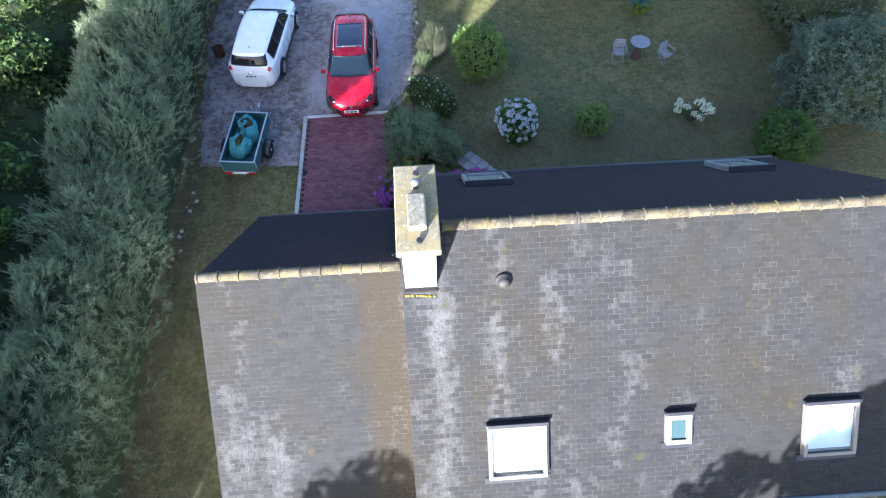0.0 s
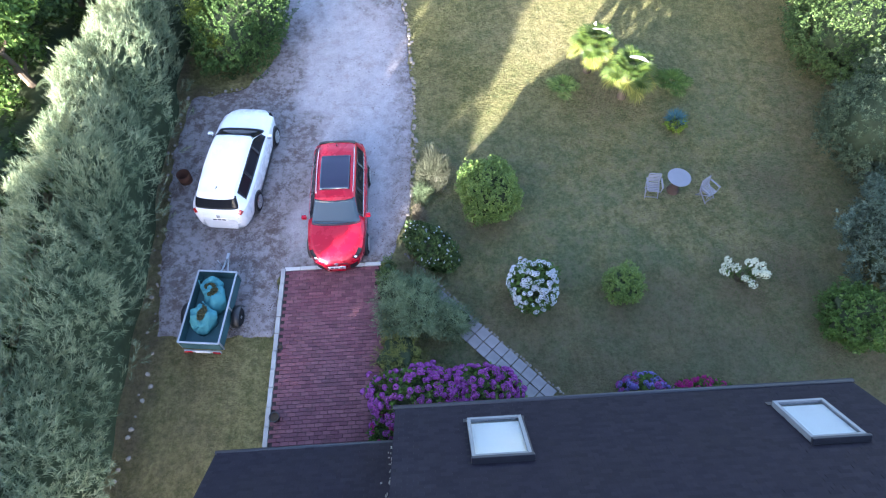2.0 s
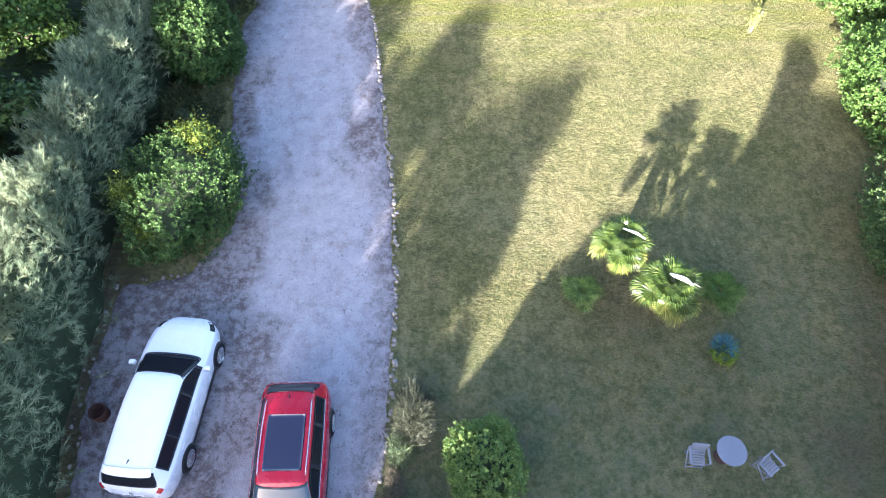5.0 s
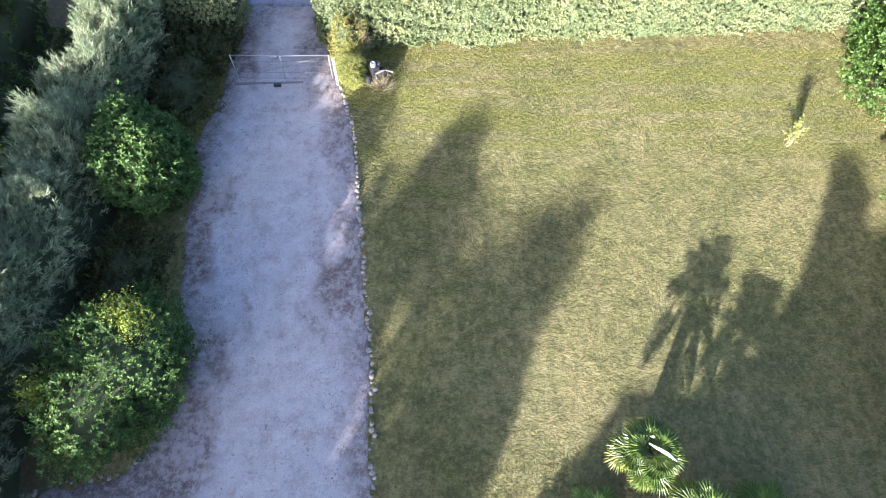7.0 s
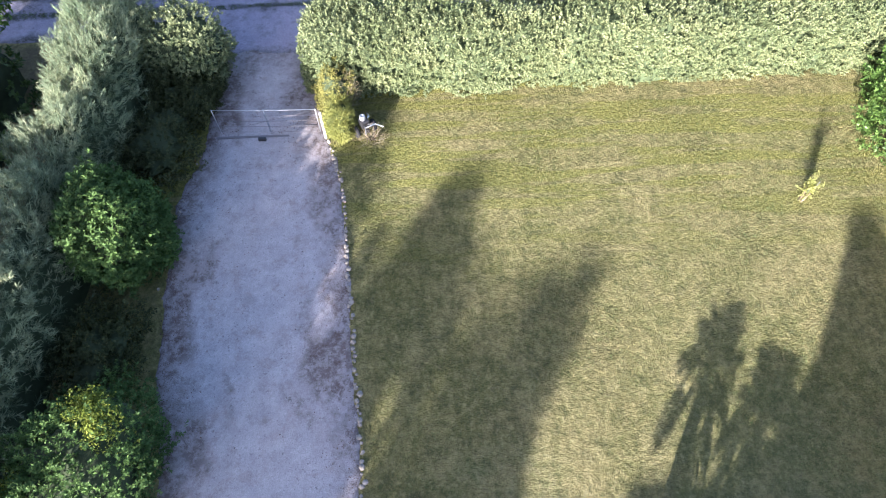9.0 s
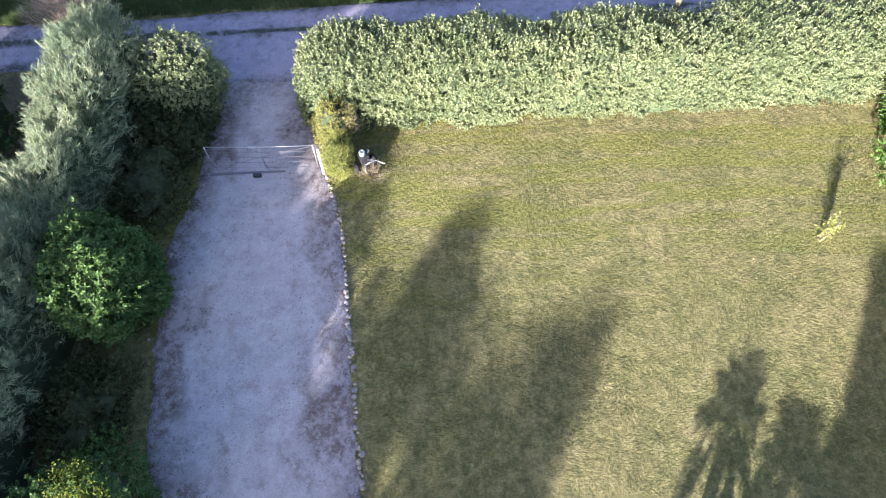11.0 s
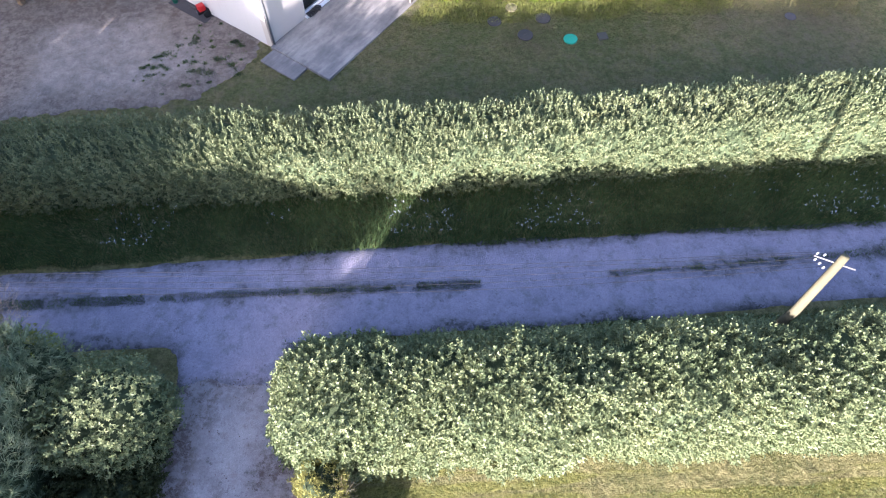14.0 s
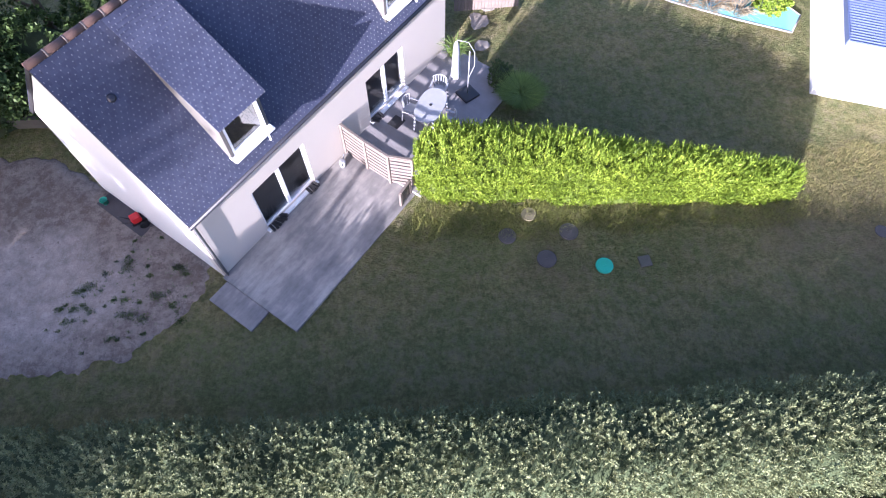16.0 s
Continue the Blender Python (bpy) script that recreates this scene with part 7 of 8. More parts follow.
fl = leaves("wild_flowers", np.repeat(p, 4, 0) + rng.normal(0, 0.02, (len(p) * 4, 3)), np.tile([0, 0, 1.0], (len(p) * 4, 1)), 0.028, 0.025, M_PETALWHITE, None, 79, 0.5)
tagged(fl, "small white wild flowers in the verge", "flowers", kind="stuff")
# leaf litter on the drive's margins
n = 24000
lx, ly = rng.uniform(-7, 1.6, n * 3), rng.uniform(4, 31, n * 3)
e = inside(DRIVE, lx, ly)
q = np.stack([lx, ly, 0 * lx], 1)
keep = (e > 0) & (rng.random(n * 3) < 0.3 * np.exp(-e / 0.22) + 0.002 + (0.06 + 0.55 * np.exp(-np.abs(e) / 0.7)) * (Waves(80, 0.3)(q) + 0.55 * Waves(82, 1.3)(q) + 0.3 * Waves(83, 0.1)(q) > 0.85))
lx, ly = lx[keep][:n], ly[keep][:n]
p = np.stack([lx, ly, gz(lx, ly) + 0.03], 1)
M_LITTER = leafy("fallen_leaves", (0.06, 0.042, 0.036), (0.115, 0.078, 0.064), (0.20, 0.14, 0.108), 0.9, 0.05, 0.1)
lt = leaves("leaf_litter", p, np.tile([0, 0, 1.0], (len(p), 1)), 0.04, 0.028, M_LITTER, None, 81, 0.25)
tagged(lt, "dark fallen leaves scattered over the gravel", "leaf litter", kind="stuff")

# ---- gate, cultivator, poles and wires ----
M_RAIL = plain("gate_track", (0.16, 0.15, 0.16), 0.7, 0.2, var=0.4, scale=9)
gate = thing("field_gate", "galvanised tubular gate closed across the drive", "gate", pose(-0.35, 26.2, float(gz(-0.3, 26.2)), 0, 0, 178.5))
for k, zz in enumerate((0.12, 0.38, 0.62, 0.86, 1.1)):
    tubed("bar", [(0.0, 0, zz), (1.6, 0.02, zz - 0.01), (3.2, 0, zz)], 0.006 if k < 4 else 0.013, M_RAIL if k < 4 else M_GALV, gate, segs=7)
for xx in (0.0, 1.6, 3.2):
    tubed("upright", [(xx, 0, 0.1), (xx, 0, 1.12)], 0.014, M_GALV, gate, segs=7)
tubed("brace", [(0.05, 0.01, 1.08), (3.15, 0.01, 0.14)], 0.006, M_RAIL, gate, segs=6)
boxed("latch", (1.72, 1.92, -0.05, 0.0, 1.0, 1.06), M_GALV, gate, bevel=0.008)
bm = bmesh.new()
box(bm, -0.035, 0.035, -0.035, 0.035, -0.1, 1.15, bevel=0.008)
gp = part("gate_post", bm, M_PALECONC)
gp.location = (-0.18, 26.0, float(gz(-0.2, 26)))
tagged(gp, "white concrete gate post at the drive's edge", "gate post")
th = boxed("threshold", (-3.7, -0.3, 26.12, 26.2, 0.1, 0.17), M_RAIL)
tagged(th, "flat iron threshold across the gravel drive", "threshold", kind="structure")
bk = boxed("gate_stop", (-2.35, -2.1, 25.96, 26.06, 0.1, 0.26), M_BLACKTRIM, bevel=0.02)
tagged(bk, "black iron gate stop on the gravel", "gate stop")


def cultivator(m):
    t = thing("garden_cultivator", "old white and dark motor cultivator among dry twigs", "cultivator", m)
    boxed("engine", (-0.13, 0.16, -0.14, 0.14, 0.34, 0.6), M_BLACKTRIM, t, "dark engine block", bevel=0.03)
    bm = bmesh.new()
    lathe(bm, [(0.08, 0.58), (0.1, 0.62), (0.1, 0.72), (0.08, 0.76), (0.045, 0.76), (0.04, 0.72)], 20, pose(0.03, 0.02, 0))
    part("fuel_tank", bm, M_GALV, t, "pale grey fuel tank", True)
    tubed("exhaust", [(0.1, -0.15, 0.5), (0.14, -0.24, 0.5), (0.28, -0.24, 0.48)], 0.04, M_ALLOY, t)
    for sg in (-1, 1):
        tubed("handlebar", [(-0.1, sg * 0.06, 0.45), (-0.5, sg * 0.18, 0.78), (-0.85, sg * 0.3, 0.92)], 0.012, M_GALV, t, "pale handlebar", 6)
        wh = new("wheel")
        wh.parent = t
        wh.location = (0.0, sg * 0.3, 0.2)
        bm = bmesh.new()
        lathe(bm, [(0.1, -0.05), (0.18, -0.06), (0.2, -0.03), (0.2, 0.03), (0.18, 0.06), (0.1, 0.05)], 20, pose(0, 0, 0, 90, 0, 0))
        part("tyre", bm, M_TYRE, wh, smooth=True)
        bm = bmesh.new()
        lathe(bm, [(0.105, -0.04), (0.105, 0.04), (0.03, 0.055)], 16, pose(0, 0, 0, 90, 0, 0))
        part("rim", bm, M_WHITEPAINT, wh, smooth=True)
    tubed("handle_stay", [(-0.48, -0.17, 0.76), (-0.48, 0.17, 0.76)], 0.014, M_WHITEPAINT, t, segs=6)
    boxed("frame_rail", (-0.3, 0.35, -0.05, 0.05, 0.26, 0.34), M_BLACKTRIM, t, bevel=0.01)


cultivator(pose(1.1, 26.15, float(gz(1.1, 26.1)), 0, 0, 118))
twigs("dry_twigs", "heap of dry brown twigs round the cultivator", (1.3, 25.85), (0.4, 0.35, 0.3), 260, 0.4, 0.01, M_STRAW, 246, "twigs", 0.0, 1.2)
M_POLE = plain("pole_wood", (0.115, 0.105, 0.066), 0.9, var=0.4, scale=9, bump=0.6, spec=0.1)
M_WIRE = plain("wire", (0.022, 0.022, 0.024), 0.9, 0.0, var=0.1, spec=0.1)
M_INSUL = plain("porcelain", (0.28, 0.29, 0.31), 0.3, var=0.1, bump=0.02)


def pole(x, y, top, label, lean):
    t = thing("utility_pole", label, "utility pole", pose(x, y, float(gz(x, y)), 0, 0, 0), "poles along the lane")
    h = top - float(gz(x, y))
    tubed("shaft", [(-lean[0] * 0.2, -lean[1] * 0.2, -0.3), (0, 0, h * 0.5), (lean[0], lean[1], h)], [0.125, 0.11, 0.085], M_POLE, t, "weathered wooden shaft", 10)
    arm = tubed("crossarm", [(lean[0] - 0.42, lean[1] + 0.2, h - 0.28), (lean[0] + 0.36, lean[1] - 0.14, h - 0.34)], 0.02, M_RAIL, t, "steel crossarm", 6)
    ins = []
    for k, (dx, dz) in enumerate(((-0.42, -0.2), (-0.3, -0.18), (-0.36, -0.42), (-0.24, -0.5), (-0.12, -0.6))):
        bm = bmesh.new()
        lathe(bm, [(0.012, 0), (0.026, 0.015), (0.018, 0.04), (0.026, 0.055), (0.012, 0.08)], 10, pose(lean[0] + dx, lean[1] - dx * 0.45, h + dz))
        part("insulator", bm, M_INSUL, arm, "white insulator", True)
        ins.append(Vector((x + lean[0] + dx, y + lean[1] - dx * 0.45, top + dz + 0.1)))
    return ins


a_ins = pole(-7.75, 30.9, 4.75, "wooden utility pole wrapped in ivy by the lane", (0.1, 0.1))
b_ins = pole(11.25, 30.5, 4.78, "leaning wooden utility pole behind the garden hedge", (0.0, 0.25))
for k, (pa3, pb3) in enumerate(zip(a_ins, b_ins)):
    pts = []
    for i in range(25):
        u = i / 24
        q = pa3.lerp(pb3, u)
        q.z -= (0.25 + 0.13 * k) * 4 * u * (1 - u)
        pts.append(q)
    wv = tubed("overhead_wire", pts, 0.004, M_WIRE, None, segs=5)
    tagged(wv, "thin overhead wire strung between two poles", "wire", "wires between the poles")

# ---- the white house across the lane ----
U2, V2 = Vector((0.615, 0.7885, 0)), Vector((-0.7885, 0.615, 0))
H2 = Matrix.Identity(4)
H2.col[0][:3], H2.col[1][:3], H2.col[3][:3] = U2, V2, (-2.58, 42.46, 0)


M_FOIL = plain("redridge", (0.10, 0.058, 0.046), 0.85, var=0.35, scale=9, bump=0.3)
M_MORTAR = plain("mortar", (0.17, 0.145, 0.125), 0.9, var=0.2, scale=9)
# front wall: warm, darker copy of the render, toned for its partial shade
M_FRONT = render_material("warm_shaded_render", (0.48, 0.435, 0.385))
far_house = thing("white_house", "white rendered house with steep slate roof and dormers", "house", H2)
ZB, ZEF, ZRG, BRG, BB, ZEB, LEN = 0.15, 3.28, 6.88, 2.5, 5.35, 3.75, 10.75
D1, D2 = (1.82, 3.88), (6.65, 8.45)
front = new("front_wall")
front.parent = far_house
for a0, a1, z0, z1 in ((0, D1[0], ZB - 0.5, ZEF), (D1[1], D2[0], ZB - 0.5, ZEF), (D2[1], LEN, ZB - 0.5, ZEF), (D1[0], D1[1], 2.2, ZEF), (D1[0], D1[1], ZB - 0.5, 0.38), (D2[0], D2[1], 2.2, ZEF), (D2[0], D2[1], ZB - 0.5, 0.48)):
    boxed("wall_panel", (a0, a1, 0.0, 0.25, z0, z1), M_FRONT, front)
boxed("back_wall", (0.25, LEN - 0.25, BB - 0.25, BB, ZB - 0.5, ZEB), M_RENDER, far_house)
for a0, a1 in ((0.0, 0.25), (LEN - 0.25, LEN)):
    bm = bmesh.new()
    prof = [(0.25, ZB - 0.5), (BB, ZB - 0.5), (BB, ZEB - 0.06), (BRG, ZRG - 0.1), (0.25, ZEF + 0.22), (0.25, ZB)]
    f0 = [bm.verts.new((a0, b, zz)) for b, zz in prof[:5]]
    f1 = [bm.verts.new((a1, b, zz)) for b, zz in prof[:5]]
    bm.faces.new(f0), bm.faces.new(f1[::-1])
    for k in range(5):
        bm.faces.new((f0[k], f0[(k + 1) % 5], f1[(k + 1) % 5], f1[k]))
    bmesh.ops.recalc_face_normals(bm, faces=bm.faces)
    part("gable_wall", bm, M_RENDER, far_house)
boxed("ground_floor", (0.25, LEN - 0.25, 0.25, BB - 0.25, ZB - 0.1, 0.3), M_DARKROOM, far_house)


def slope2(name, a0, a1, b0, z0, b1, z1, thick, mat, parent):
    """A roof slope from (b0, z0) at the top to (b1, z1)."""
    bm = bmesh.new()
    nx = Vector((z0 - z1, b1 - b0)).normalized() * -thick
    if nx.y > 0:
        nx = -nx
    vs = [bm.verts.new(p) for p in ((a0, b0, z0), (a1, b0, z0), (a1, b1, z1), (a0, b1, z1))]
    ws = [bm.verts.new((v.co.x, v.co.y + nx.x, v.co.z + nx.y)) for v in vs]
    bm.faces.new(vs), bm.faces.new(ws[::-1])
    for k in range(4):
        bm.faces.new((vs[k], vs[(k + 1) % 4], ws[(k + 1) % 4], ws[k]))
    bmesh.ops.recalc_face_normals(bm, faces=bm.faces)
    return part(name, bm, mat, parent)


slope2("roof_slope", -0.05, LEN + 0.05, BRG, ZRG, -0.16, ZEF - 0.02, 0.1, M_UNDER, far_house)
slope2("roof_slope", -0.05, LEN + 0.05, BRG, ZRG, BB + 0.2, ZEB - 0.24, 0.1, M_UNDER, far_house)
bm = bmesh.new()
lathe(bm, [(0.092, 0.0), (0.085, 0.47), (0.07, 0.47)], 10, pose(0, 0, 0, 0, 90, 0))
cap0 = part("ridge_tile", bm, M_FOIL, far_house, smooth=True)
cap0.location = (-0.05, BRG, ZRG - 0.02)
bm = bmesh.new()
lathe(bm, [(0.093, 0.45), (0.096, 0.485), (0.08, 0.485)], 10, pose(0, 0, 0, 0, 90, 0))
mort0 = part("mortar_joint", bm, M_MORTAR, cap0, smooth=True)
for k in range(1, 23):
    o1 = new("ridge_tile", cap0.data)
    o1.parent, o1.location = far_house, (-0.05 + k * 0.47, BRG, ZRG - 0.02)
    o2 = new("mortar_joint", mort0.data)
    o2.parent = o1
tubed("gutter", [(-0.08, -0.2, ZEF - 0.06), (LEN + 0.08, -0.2, ZEF - 0.06)], 0.06, M_DARKMETAL, far_house, "dark gutter")
tubed("downpipe", [(0.08, -0.2, ZEF - 0.1), (0.07, -0.07, ZEF - 0.32), (0.07, -0.06, ZB)], 0.04, M_ZINC, far_house, "grey downpipe")
boxed("pipe_shoe", (0.0, 0.16, -0.16, -0.02, ZB - 0.02, ZB + 0.1), M_WHITEPAINT, far_house, bevel=0.02)


def dormer(a0, a1):
    d = new("dormer")
    d.parent = far_house
    zf, zt, bt = 3.78, 4.98, 2.3
    zr = ZRG - 0.12
    run = lambda b: ZRG - (ZRG - ZEF) * (BRG - b) / (BRG + 0.16)
    for a in (a0, a1 - 0.1):
        bm = bmesh.new()
        prof = [(0.04, run(0.04) - 0.1), (0.04, zt), (bt, zr - 0.06), (bt, run(bt) - 0.15)]
        f0 = [bm.verts.new((a, b, zz)) for b, zz in prof]
        f1 = [bm.verts.new((a + 0.1, b, zz)) for b, zz in prof]
        bm.faces.new(f0), bm.faces.new(f1[::-1])
        for k in range(4):
            bm.faces.new((f0[k], f0[(k + 1) % 4], f1[(k + 1) % 4], f1[k]))
        bmesh.ops.recalc_face_normals(bm, faces=bm.faces)
        part("cheek", bm, M_SHADECREAM, d, "cream rendered cheek, coloured dark for shade")
    slope2("dormer_roof", a0 - 0.04, a1 + 0.06, bt + 0.1, zr + 0.02, -0.16, zt + 0.03, 0.07, M_UNDER, d)
    boxed("sill", (a0 - 0.02, a1 + 0.02, -0.14, 0.12, zf - 0.1, zf - 0.02), M_WHITEPAINT, d, "white sill", bevel=0.012)
    boxed("apron", (a0, a1, 0.02, 0.1, zf - 0.5, zf - 0.1), M_SHADECREAM, d)
    wn2 = new("window")
    wn2.parent = d
    for q in ((a0 + 0.1, a0 + 0.17, zf, zt - 0.02), (a1 - 0.17, a1 - 0.1, zf, zt - 0.02), (a0 + 0.17, a1 - 0.17, zt - 0.1, zt - 0.02), (a0 + 0.17, a1 - 0.17, zf, zf + 0.07)):
        boxed("window_frame", (q[0], q[1], 0.05, 0.12, q[2], q[3]), M_WHITEPAINT, wn2, bevel=0.006)
    boxed("pane", (a0 + 0.17, a1 - 0.17, 0.08, 0.09, zf + 0.07, zt - 0.1), M_GLASS, wn2)
    sash = boxed("open_sash", (0, 0.5, 0, 0.045, zf + 0.03, zt - 0.06), M_WHITEPAINT, d, "white sash standing open", m=pose(a1 - 0.14, 0.05, 0, 0, 0, -120), bevel=0.006)
    # added dark panel behind the window stands in for the unlit room
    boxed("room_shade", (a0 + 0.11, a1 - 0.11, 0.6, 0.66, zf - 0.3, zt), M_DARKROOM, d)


dormer(1.82, 3.12)
dormer(7.85, 9.15)


def patio_door(a0, a1, z0, z1):
    d = new("patio_door")
    d.parent = far_house
    mid = (a0 + a1) / 2
    for x0, x1 in ((a0, a0 + 0.06), (a1 - 0.06, a1)):
        boxed("door_frame", (x0, x1, 0.06, 0.16, z0, z1), M_WHITEPAINT, d, bevel=0.006)
    boxed("door_frame", (a0 + 0.06, a1 - 0.06, 0.06, 0.16, z1 - 0.07, z1), M_WHITEPAINT, d, bevel=0.006)
    boxed("door_frame", (a0 + 0.06, a1 - 0.06, 0.06, 0.16, z0, z0 + 0.08), M_WHITEPAINT, d, bevel=0.006)
    boxed("mullion", (mid - 0.06, mid + 0.06, 0.05, 0.14, z0 + 0.08, z1 - 0.07), M_WHITEPAINT, d, bevel=0.006)
    for x0, x1 in ((a0 + 0.06, mid - 0.06), (mid + 0.06, a1 - 0.06)):
        boxed("pane", (x0, x1, 0.10, 0.112, z0 + 0.08, z1 - 0.07), M_GLASS, d, "large glass pane")
    boxed("door_sill", (a0 - 0.06, a1 + 0.06, -0.12, 0.05, z0 - 0.07, z0 - 0.005), M_WHITEPAINT, d, "white sill", bevel=0.01)


patio_door(*D1, 0.38, 2.2)
patio_door(*D2, 0.48, 2.2)
bm = bmesh.new()
lathe(bm, [(0.1, 0), (0.1, 0.1), (0.07, 0.14)], 14, pose(0.75, 1.75, 5.72, 40, 0, 0))
part("roof_vent", bm, M_DARKMETAL, far_house, smooth=True)


def at2(a, b, z=0.0, rz=0.0):
    return H2 @ pose(a, b, z, 0, 0, rz)


def slab2(name, label, cat, a0, a1, b0, b1, z0, z1, mat):
    bm = bmesh.new()
    box(bm, a0, a1, b0, b1, z0, z1, bevel=0.012)
    ob = part(name, bm, mat)
    ob.matrix_basis = H2
    return tagged(ob, label, cat, kind="structure")


def stained_concrete():
    n = Nodes("terrace_concrete")
    c = n.coords()
    st = n.add("Mapping", Vector=c, Scale=(0.5, 2.2, 1.0))
    streak, big, fine = n.noise(st.outputs[0], 1.3, 5, 0.65), n.noise(c, 0.9, 5, 0.65), n.noise(c, 40, 4, 0.75)
    col = n.ramp(n.math("ADD", n.math("MULTIPLY", streak, 0.5), n.math("MULTIPLY", big, 0.5)), [(0.35, (0.115, 0.11, 0.106)), (0.5, (0.205, 0.193, 0.182)), (0.66, (0.37, 0.34, 0.30))])
    col = n.mix(n.ramp(fine, [(0.5, 0.0), (0.75, 0.4)]), col, (0.12, 0.115, 0.10))
    n.bump(fine, 0.3, 0.006)
    return n.done(col, 0.85, Specular_IOR_Level=0.25)


M_TERRACE = stained_concrete()
slab2("terrace", "stained grey concrete terrace along the white house", "terrace", -0.08, 5.3, -2.76, -0.004, 0.0, 0.30, M_TERRACE)
slab2("step_slab", "low concrete slab beside the terrace", "slab", -0.78, -0.085, -1.75, -0.15, 0.0, 0.25, M_TERRACE)
slab2("patio", "stone-paved patio before the white house", "patio", 5.304, 10.9, -2.95, -0.004, 0.05, 0.38, M_PATIO)
M_DARKCONC = plain("dark_concrete", (0.075, 0.069, 0.07), 0.85, var=0.35, scale=5, bump=0.3, spec=0.2)
slab2("gable_slab", "dark concrete slab at the gable's foot", "slab", -0.5, -0.004, 3.0, 5.0, -0.05, 0.12, M_DARKCONC)

M_FENCE = plain("fence_wood", (0.17, 0.14, 0.122), 0.8, var=0.35, scale=10, bump=0.3, spec=0.2)


def slat_screen(label, pts, z0, height, slats):
    t = thing("slat_screen", label, "fence", H2)
    for (a0, b0), (a1, b1) in zip(pts, pts[1:]):
        d = math.hypot(a1 - a0, b1 - b0)
        ang = math.degrees(math.atan2(b1 - b0, a1 - a0))
        for k in range(slats):
            zz = z0 + 0.06 + k * (height - 0.06) / slats
            boxed("slat", (0.05, d - 0.05, -0.012, 0.012, zz, zz + (height - 0.06) / slats * 0.62), M_FENCE, t, m=pose(a0, b0, 0, 0, 0, ang), bevel=0.003)
        boxed("cap_rail", (0.0, d, -0.04, 0.04, z0 + height, z0 + height + 0.035), M_FENCE, t, m=pose(a0, b0, 0, 0, 0, ang), bevel=0.005)
    for a0, b0 in pts:
        boxed("post", (a0 - 0.04, a0 + 0.04, b0 - 0.04, b0 + 0.04, z0 - 0.05, z0 + height), M_FENCE, t, bevel=0.005)


slat_screen("wooden slatted screen across the terrace", [(5.3, -0.06), (5.22, -1.0), (5.2, -1.9), (5.5, -2.55)], 0.3, 1.35, 8)
slat_screen("low wooden slatted gate at the terrace edge", [(5.25, -2.6), (4.75, -2.65)], 0.3, 0.62, 4)


# white plastic with a grey base, toned for the shade on the patio
M_PLASTIC = plain("shaded_white_plastic", (0.32, 0.33, 0.35), 0.5, var=0.2, scale=9, bump=0.05)


def patio_table():
    t = thing("patio_table", "white oval plastic garden table on the patio", "table", at2(7.85, -1.5, 0.38, 14))
    bm = bmesh.new()
    n = 36
    rings = [[bm.verts.new((0.74 * s * math.copysign(abs(math.cos(a)) ** 0.8, math.cos(a)), 0.43 * s * math.copysign(abs(math.sin(a)) ** 0.8, math.sin(a)), zz)) for a in np.linspace(0, 2 * math.pi, n, endpoint=False)] for s, zz in ((0.97, 0.68), (1.0, 0.69), (1.0, 0.715), (0.98, 0.72))]
    for r0, r1 in zip(rings, rings[1:]):
        for k in range(n):
            bm.faces.new((r0[k], r0[(k + 1) % n], r1[(k + 1) % n], r1[k]))
    bm.faces.new(rings[0][::-1]), bm.faces.new(rings[-1])
    part("tabletop", bm, M_PLASTIC, t)
    bm = bmesh.new()
    lathe(bm, [(0.04, 0.722), (0.05, 0.73), (0.03, 0.735)], 14)
    part("parasol_hole", bm, M_BLACKTRIM, t)
    for sx in (-0.6, 0.6):
        for sy in (-0.3, 0.3):
            tubed("leg", [(sx * 1.05, sy * 1.1, 0), (sx * 0.9, sy, 0.68)], [0.03, 0.04], M_PLASTIC, t, segs=7)
    for k, (cx, cy, rz) in enumerate(((-0.15, 0.62, -90), (0.92, 0.08, 185), (-0.2, -0.68, 90))):
        q = at2(7.85, -1.5, 0.38, 14) @ pose(cx, cy, 0, 0, 0, rz)
        c = thing("plastic_chair", "white plastic garden chair with pierced back", "chair", q, "chairs round the patio table")
        boxed("seat", (-0.21, 0.23, -0.22, 0.22, 0.42, 0.45), M_PLASTIC, c, bevel=0.015)
        rows = []
        for i in range(9):
            a = math.pi * (0.12 + 0.76 * i / 8) + math.pi / 2
            rows.append([(-0.02 + 0.24 * math.cos(a), 0.26 * math.sin(a), zz) for zz in (0.84, 0.88)])
        surface("top_rail", rows, M_PLASTIC, c)
        for i in range(7):
            a = math.pi * (0.16 + 0.68 * i / 6) + math.pi / 2
            tubed("back_bar", [(-0.02 + 0.2 * math.cos(a), 0.22 * math.sin(a), 0.44), (-0.02 + 0.24 * math.cos(a), 0.26 * math.sin(a), 0.85)], 0.016, M_PLASTIC, c, segs=5)
        for sx in (-0.2, 0.21):
            for sy in (-0.2, 0.2):
                tubed("leg", [(sx * 1.15, sy * 1.15, 0), (sx, sy, 0.43)], 0.022, M_PLASTIC, c, segs=6)
        for sg in (-1, 1):
            boxed("armrest", (-0.18, 0.2, sg * 0.25 - 0.03, sg * 0.25 + 0.03, 0.63, 0.655), M_PLASTIC, c, bevel=0.01)


patio_table()


